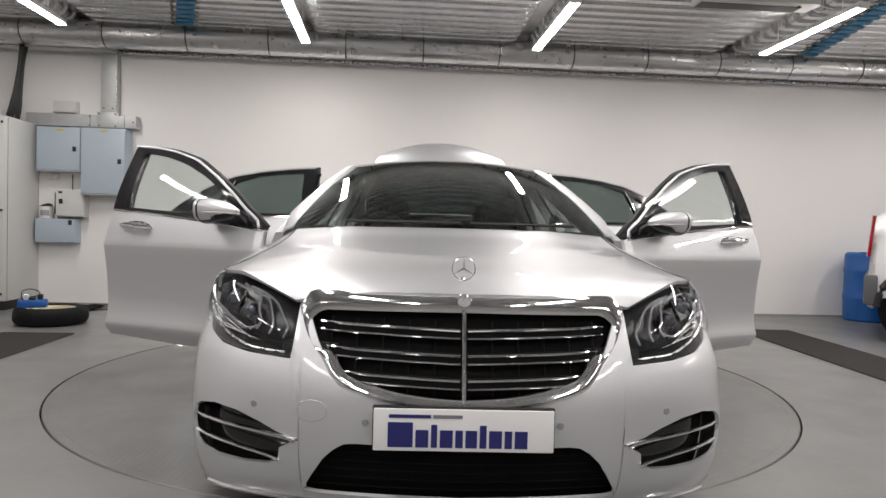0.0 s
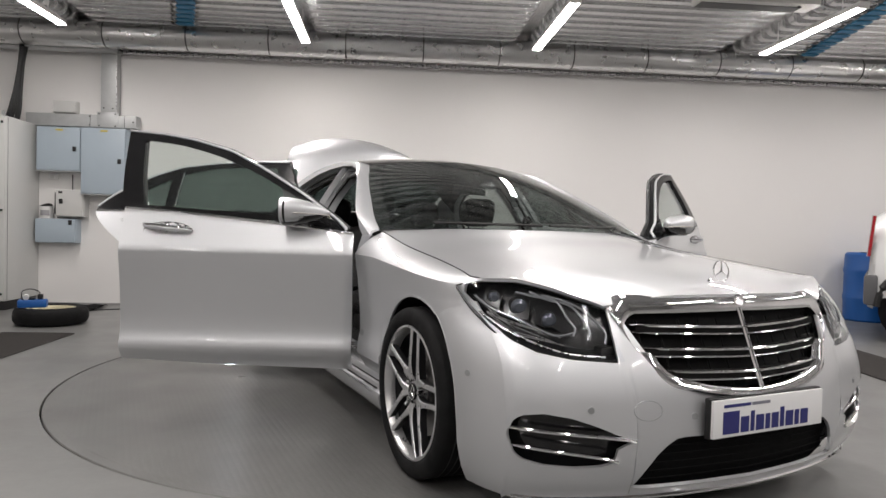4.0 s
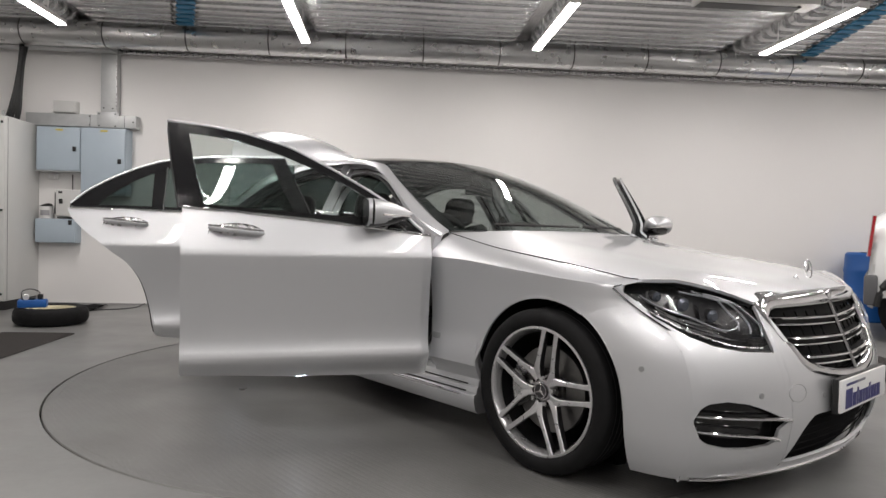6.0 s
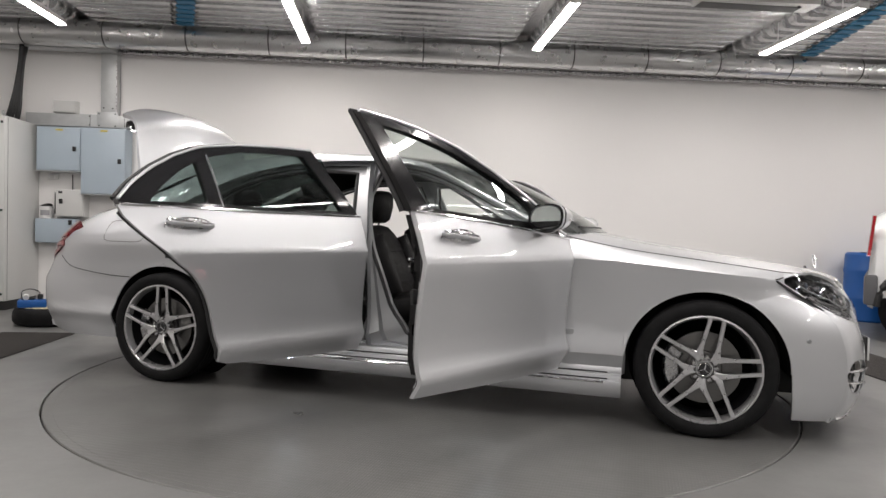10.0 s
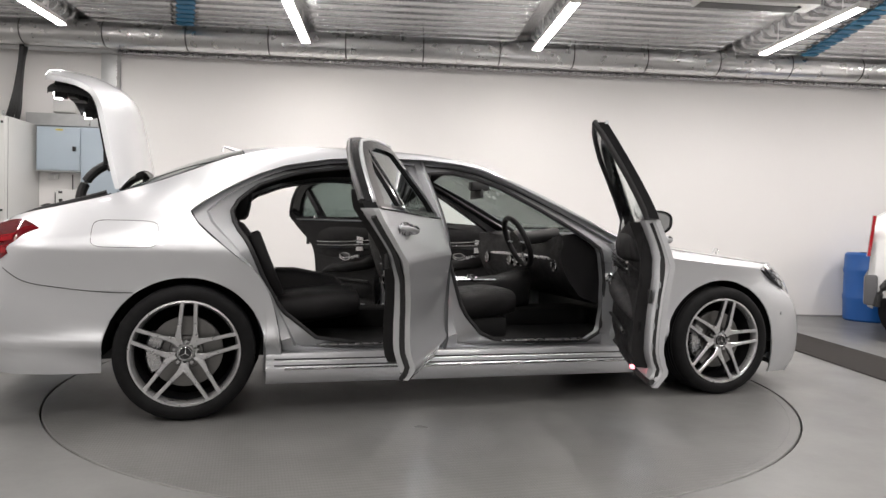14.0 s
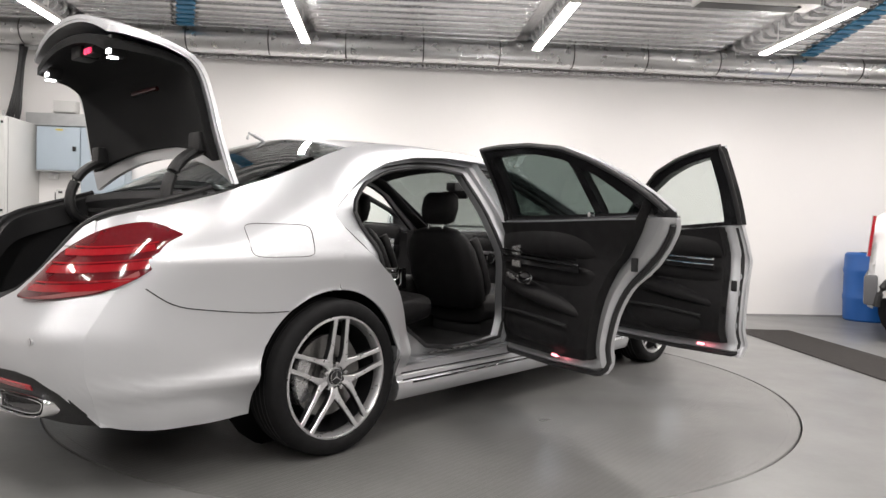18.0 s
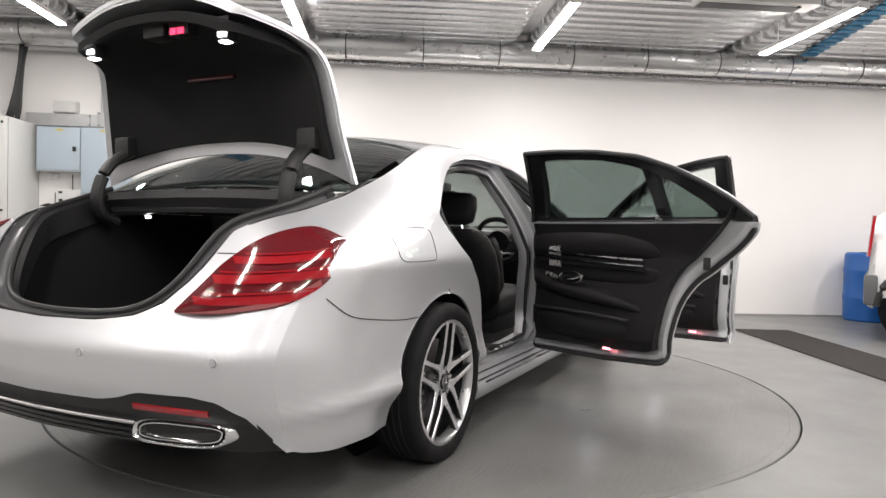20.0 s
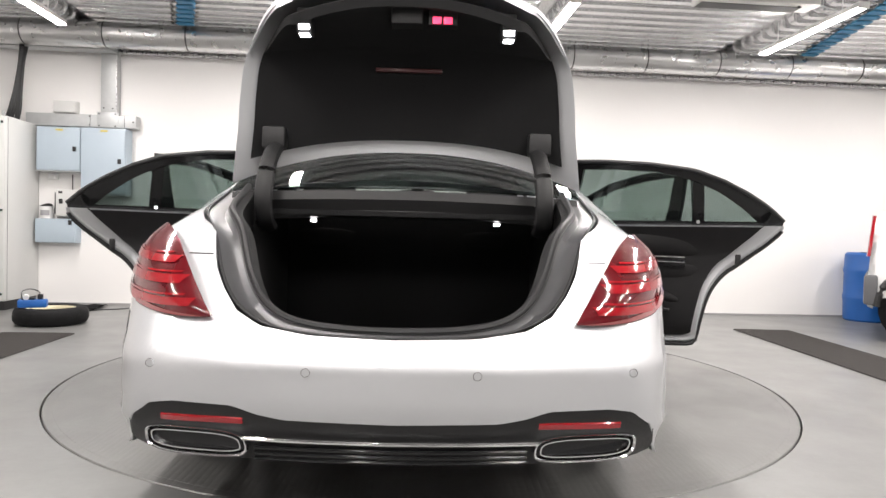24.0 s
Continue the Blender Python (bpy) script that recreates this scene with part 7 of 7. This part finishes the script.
def trunking():
    t = thing("cable_trunking")
    part("riser", box((-3.872, -0.12, 2.235), (-3.695, -0.0, 3.19), 0.004), M_galv, t)
    part("riser_lip", box((-3.7, -0.125, 2.25), (-3.692, -0.1205, 3.19)), M_satin, t)
    part("run", box((-4.70, -0.125, 2.078), (-3.467, -0.0, 2.222), 0.004), M_galv, t)
    part("overhead_run", box((-6.9, -0.30, 2.93), (-3.69, -0.13, 3.03), 0.006), M_galv, t)
    part("joint_plate", box((-3.908, -0.132, 2.075), (-3.672, -0.1255, 2.255), 0.003), M_galv, t)
    for u, z in ((-3.88, 2.235), (-3.70, 2.235), (-3.88, 2.095), (-3.70, 2.095), (-3.985, 2.20), (-3.985, 2.10), (-3.50, 2.15), (-3.83, 2.30), (-3.73, 2.30)):
        part("bolt", cyl((u, -0.134, z), (u, -0.142, z), 0.008, 8), M_trim, t)
    for u in (-3.985, -3.60):
        part("joint", box((u - 0.002, -0.1275, 2.08), (u + 0.002, -0.1252, 2.22)), M_band, t)
    tagged(t, "galvanised steel cable trunking on the wall", "trunking")


trunking()


def cables():
    t = thing("cable_bundle")
    rng = random.Random(2)
    for k in range(5):
        o = 0.028 * k
        pts = spline([(-4.665 + o * 0.5, -0.30 + 0.01 * k, 3.0), (-4.67 + o * 0.4, -0.32, 2.75), (-4.70 + o * 0.6, -0.35, 2.45), (-4.745 + o, -0.37, 2.22), (-4.80 + o * 1.2, -0.36, 2.08)], 6)
        part("cable", tube(pts, 0.015 + rng.uniform(-0.002, 0.002), 8), M_cable, t)
    tagged(t, "bundle of thick black cables dropping into the switch cabinet", "cables")


cables()

# ---------------------------------------------------------------- ceiling fittings
M_tape = material("blue_foam", (0.02, 0.16, 0.30), 0.6, 0.0, noise=(9, 0.2))


def blue_run(u, dv, n):
    t = thing("blue_marking")
    for k in range(n):
        v = -0.60 - 0.15 * k
        uu = u + dv * k
        part("blue_strip", box((uu - 0.06, v - 0.095, 3.158), (uu + 0.11, v - 0.002, 3.170)), M_tape, t)
        part("dark_edge", box((uu - 0.13, v - 0.012, 3.166), (uu + 0.15, v - 0.002, 3.172)), M_band, t)
        part("dark_edge", box((uu - 0.115, v - 0.095, 3.166), (uu - 0.100, v - 0.012, 3.172)), M_band, t)
    tagged(t, "row of blue pads with dark edges under the steel decking", "ceiling pads")


blue_run(-2.80, 0.045, 12)
blue_run(4.36, -0.03, 14)


def ceiling_gear():
    t = thing("hung_channel", 2.72, -2.45, 3.06)
    part("channel", box((-0.55, -0.11, 0.0), (0.53, 0.12, 0.06), 0.006), M_cab, t)
    part("underside", box((-0.53, -0.03, -0.004), (0.40, 0.115, -0.0005)), M_band, t)
    for x in (-0.4, 0.35):
        part("hanger", cyl((x, 0, 0.055), (x, 0, 0.16), 0.006, 6), M_galv, t)
    part("knob", cyl((0.36, -0.05, -0.02), (0.36, -0.05, 0.0), 0.012, 10), M_trim, t)
    tagged(t, "pale metal channel hung below the steel decking", "channel")
    t = thing("cable_ladder", 3.36, -2.33, 3.10)
    for y in (-0.05, 0.05):
        part("ladder_side", tube([(-0.18, y - 0.12, 0), (0.28, y + 0.10, 0)], 0.008, 6), M_galv, t)
    for k in range(8):
        f = k / 7
        part("rung", tube([(-0.18 + 0.46 * f, -0.17 + 0.22 * f, 0), (-0.18 + 0.46 * f, -0.07 + 0.22 * f, 0)], 0.005, 6), M_galv, t)
    part("hanger", cyl((0.05, -0.01, 0), (0.05, -0.01, 0.10), 0.006, 6), M_galv, t)
    tagged(t, "short galvanised cable ladder under the ceiling", "cable ladder")
    t = thing("cable_ladder", 1.30, -2.42, 3.12)
    for y in (-0.04, 0.05):
        part("ladder_side", tube([(-0.2, y, 0), (0.2, y + 0.05, 0)], 0.008, 6), M_galv, t)
    for k in range(5):
        part("rung", tube([(-0.16 + 0.08 * k, -0.04, 0), (-0.14 + 0.08 * k, 0.07, 0)], 0.005, 6), M_trim, t)
    part("hanger", cyl((0.0, 0.0, 0), (0.0, 0.0, 0.08), 0.006, 6), M_galv, t)
    tagged(t, "short galvanised cable ladder under the ceiling", "cable ladder")


ceiling_gear()


# ---------------------------------------------------------------- on the floor
def floor_mat(u, v, length, turn):
    t = thing("rubber_mat", u, v, 0.0, turn)
    part("mat_base", box((-0.295, -length, 0.0005), (0.295, 0, 0.012), 0.003), M_mat, t)
    for k in range(24):
        x = -0.28 + 0.56 * k / 23
        part("mat_rib", box((x - 0.006, -length + 0.02, 0.0122), (x + 0.006, -0.02, 0.0165)), M_mat, t)
    tagged(t, "long dark ribbed rubber mat lying on the floor", "mat", "rubber mats")


floor_mat(-3.505, -2.20, 3.6, 0.0)
floor_mat(3.50, -1.37, 3.8, -4.5)


def spare_wheel():
    t = thing("spare_wheel", -3.70, -1.58, 0.0, 25)
    prof = [(0.20, 0.035), (0.225, 0.012), (0.26, 0.0), (0.30, 0.015), (0.318, 0.045), (0.322, 0.085), (0.318, 0.125), (0.30, 0.152), (0.26, 0.168), (0.225, 0.16), (0.20, 0.135)]
    part("tyre", grid([[(r * math.cos(a), r * math.sin(a), z) for r, z in prof] for a in np.linspace(0, 2 * math.pi, 56, endpoint=False)], closed_u=True, closed_v=True, flip=True), M_rubber, t, "narrow black tyre")
    rim_mat = material("cream_rim", (0.62, 0.57, 0.40), 0.4, 0.3, noise=(9, 0.1))
    prof = [(0.021, 0.085), (0.03, 0.09), (0.10, 0.095), (0.15, 0.075), (0.185, 0.08), (0.198, 0.14), (0.212, 0.150), (0.208, 0.142)]
    part("rim", grid([[(r * math.cos(a), r * math.sin(a), z) for r, z in prof] for a in np.linspace(0, 2 * math.pi, 48, endpoint=False)], closed_u=True, flip=True), rim_mat, t, "cream steel rim")
    for k in range(5):
        a = 2 * math.pi * k / 5
        part("wheel_hole", cyl((0.06 * math.cos(a), 0.06 * math.sin(a), 0.085), (0.06 * math.cos(a), 0.06 * math.sin(a), 0.0965), 0.012, 12), M_band, t)
    tagged(t, "narrow spare wheel with cream rim lying flat on the floor", "spare wheel")
    p = thing("tyre_inflator", -3.80, -1.72, 0.169, 20)
    part("inflator_body", box((-0.12, -0.06, 0.0), (0.12, 0.06, 0.075), 0.018), M_blue, p, "blue casing")
    part("inflator_top", box((-0.09, -0.045, 0.0745), (0.02, 0.045, 0.095), 0.01), M_trim, p)
    part("plug", box((0.04, -0.03, 0.0745), (0.085, 0.02, 0.125), 0.01), M_trim, p)
    part("handle", tube(spline([(-0.09, 0, 0.09), (-0.085, 0, 0.15), (-0.02, 0, 0.172), (0.045, 0, 0.15), (0.06, 0, 0.12)], 5), 0.005, 6), M_cable, p)
    part("gauge", cyl((-0.05, -0.05, 0.095), (-0.05, -0.02, 0.105), 0.025, 16), M_white_metal, p)
    tagged(p, "blue portable tyre inflator lying on the spare wheel", "tyre inflator")
    c = thing("power_cord")
    pts = spline([(-3.62, -1.30, 0.006), (-3.78, -0.76, 0.006), (-3.70, -0.55, 0.006), (-3.52, -0.45, 0.006), (-3.40, -0.27, 0.006), (-3.36, -0.08, 0.03)], 7)
    part("cord", tube(pts, 0.006, 6), M_cable, c)
    tagged(c, "thin black power cord lying on the floor", "cord")
    m = thing("folded_sheet", -4.10, -0.42, 0.0, 6)
    bm = bmesh.new()
    bmesh.ops.create_grid(bm, x_segments=22, y_segments=14, size=0.5, matrix=Matrix.Diagonal((0.74, 0.5, 1, 1)))
    for vt in bm.verts:
        vt.co.z = 0.022 + 0.018 * noise.noise(vt.co * 7) + 0.008 * noise.noise(vt.co * 19)
        vt.co.z = max(vt.co.z, 0.004)
    bmesh.ops.solidify(bm, geom=bm.faces[:], thickness=0.004)
    part("sheet", bm, M_liner, m)
    tagged(m, "crumpled black sheet lying at the foot of the wall", "sheet")


spare_wheel()


def drum():
    t = thing("plastic_drum", 5.47, -0.36)
    prof = [(0.001, 0.0), (0.26, 0.0), (0.275, 0.02), (0.28, 0.24), (0.288, 0.27), (0.288, 0.30), (0.28, 0.33), (0.28, 0.58), (0.288, 0.61), (0.288, 0.64), (0.28, 0.67), (0.275, 0.82), (0.25, 0.845), (0.24, 0.84), (0.001, 0.835)]
    part("barrel", grid([[(r * math.cos(a), r * math.sin(a), z) for r, z in prof] for a in np.linspace(0, 2 * math.pi, 48, endpoint=False)], closed_u=True, flip=True), M_blue, t)
    for a in (0.6, 3.6):
        part("bung", cyl((0.16 * math.cos(a), 0.16 * math.sin(a), 0.834), (0.16 * math.cos(a), 0.16 * math.sin(a), 0.852), 0.03, 16), M_trim, t)
    tagged(t, "blue plastic drum standing at the wall", "drum")


drum()


def van():
    """A white car parked askew; only its rear corner comes into view."""
    t = thing("parked_car", 4.215, -2.0, 0.0, -38)
    L, W, Ht = 4.3, 1.60, 1.48
    sec_low = [(0.06, 0.0), (0.0, 0.06), (0.0, W - 0.06), (0.06, W)]
    rows = []
    for x, lift, drop in ((0.05, 0.32, 0.30), (0.0, 0.34, 0.25), (0.02, 0.34, 0.22), (0.06, 0.34, 0.20), (0.7, 0.34, 0.03), (2.4, 0.34, 0.0), (3.1, 0.34, 0.42), (4.1, 0.34, 0.58), (L, 0.40, 0.75)):
        h = Ht - drop
        belt = min(0.98, h - 0.05)
        prof = [(0.08, lift), (0.0, lift + 0.10), (-0.0, 0.62), (0.015, belt), (0.11, h - 0.16), (0.17, h - 0.05), (0.30, h), (W - 0.30, h), (W - 0.17, h - 0.05), (W - 0.11, h - 0.16), (W - 0.015, belt), (W, 0.62), (W, lift + 0.10), (W - 0.08, lift)]
        rows.append([(x + (0.09 * max(0.0, z - 0.80) if x < 0.5 else 0.0), y, z) for y, z in prof])
    bm = bmesh.new()
    vs = add_grid(bm, rows, closed_v=True)
    bm.faces.new(vs[0])
    bm.faces.new(vs[-1])
    bmesh.ops.recalc_face_normals(bm, faces=bm.faces)
    part("car_body", bm, M_vanwhite, t, "white painted car body", 40)
    part("rear_bumper", box((-0.035, -0.025, 0.36), (0.085, W + 0.02, 0.66), 0.03), material("grey_bumper", (0.10, 0.10, 0.105), 0.55, noise=(9, 0.1)), t, "dark grey plastic bumper")
    for y in (-0.012, W - 0.05):
        part("tail_lamp", grid([[(0.004 + 0.09 * (z - 0.8) + dx, yy, z) for dx, yy in ((0.006, y - 0.004), (-0.022, y), (-0.03, y + 0.03), (-0.022, y + 0.062))] for z in np.linspace(0.84, 1.24, 7)], thick=0.02), M_red, t, "upright red tail lamp")
    part("side_window", box((1.0, 0.0, 0.99), (2.4, 0.10, 1.33), 0.02), M_black, t)
    for x in (0.46, 3.40):
        for y, s in ((0.02, -1), (W - 0.02, 1)):
            ring_rows = [[(x + r * math.cos(a), y + s * dy, 0.33 + r * math.sin(a)) for r, dy in ((0.20, 0.02), (0.22, 0.03), (0.30, 0.03), (0.325, 0.0), (0.33, -0.10), (0.32, -0.20), (0.20, -0.20))] for a in np.linspace(0, 2 * math.pi, 40, endpoint=False)]
            bm = bmesh.new()
            add_grid(bm, ring_rows, closed_u=True, closed_v=True)
            bmesh.ops.recalc_face_normals(bm, faces=bm.faces)
            w = part("wheel", bm, M_rubber, t, "black tyre")
            part("wheel_rim", cyl((x, y + s * 0.0, 0.33), (x, y + s * 0.02, 0.33), 0.20, 28), M_alloy, w)
            part("arch_trim", tube([(x + 0.38 * math.cos(a), y + s * 0.025, 0.35 + 0.38 * math.sin(a)) for a in np.linspace(0, math.pi, 20)], 0.035, 8), M_trim, t)
            part("arch_shadow", cyl((x, y + s * 0.018, 0.35), (x, y - s * 0.02, 0.35), 0.37, 28), M_liner, t)
    tagged(t, "white car with a dark plastic bumper parked on the floor", "car")


van()


# ---------------------------------------------------------------- what moves: the turntable and the car on it
SPIN = [(0.0, -89.62), (0.5, -88.57), (1.0, -86.77), (1.5, -84.33), (2.0, -81.18), (2.5, -77.43), (3.5, -69.37), (4.5, -61.3),
        (5.5, -53.23), (6.5, -45.25), (7.5, -37.35), (8.5, -29.35), (9.5, -21.4), (10.5, -13.44), (11.5, -5.4), (12.5, 2.69),
        (13.5, 10.9), (14.5, 18.93), (15.5, 26.9), (16.5, 34.96), (17.5, 42.98), (18.5, 51.05), (19.5, 59.07), (20.5, 67.1),
        (21.5, 75.15), (22.0, 79.2), (22.5, 83.03), (23.0, 86.11), (23.5, 88.42), (24.0, 90.0)]


def motions():
    off = Matrix.Translation((0.109, 0.098, 0))
    walk(car, [(t, Matrix.Rotation(radians(a), 4, "Z") @ off) for t, a in SPIN])
    walk(turntable, [(t, Matrix.Rotation(radians(a), 4, "Z")) for t, a in SPIN])


motions()
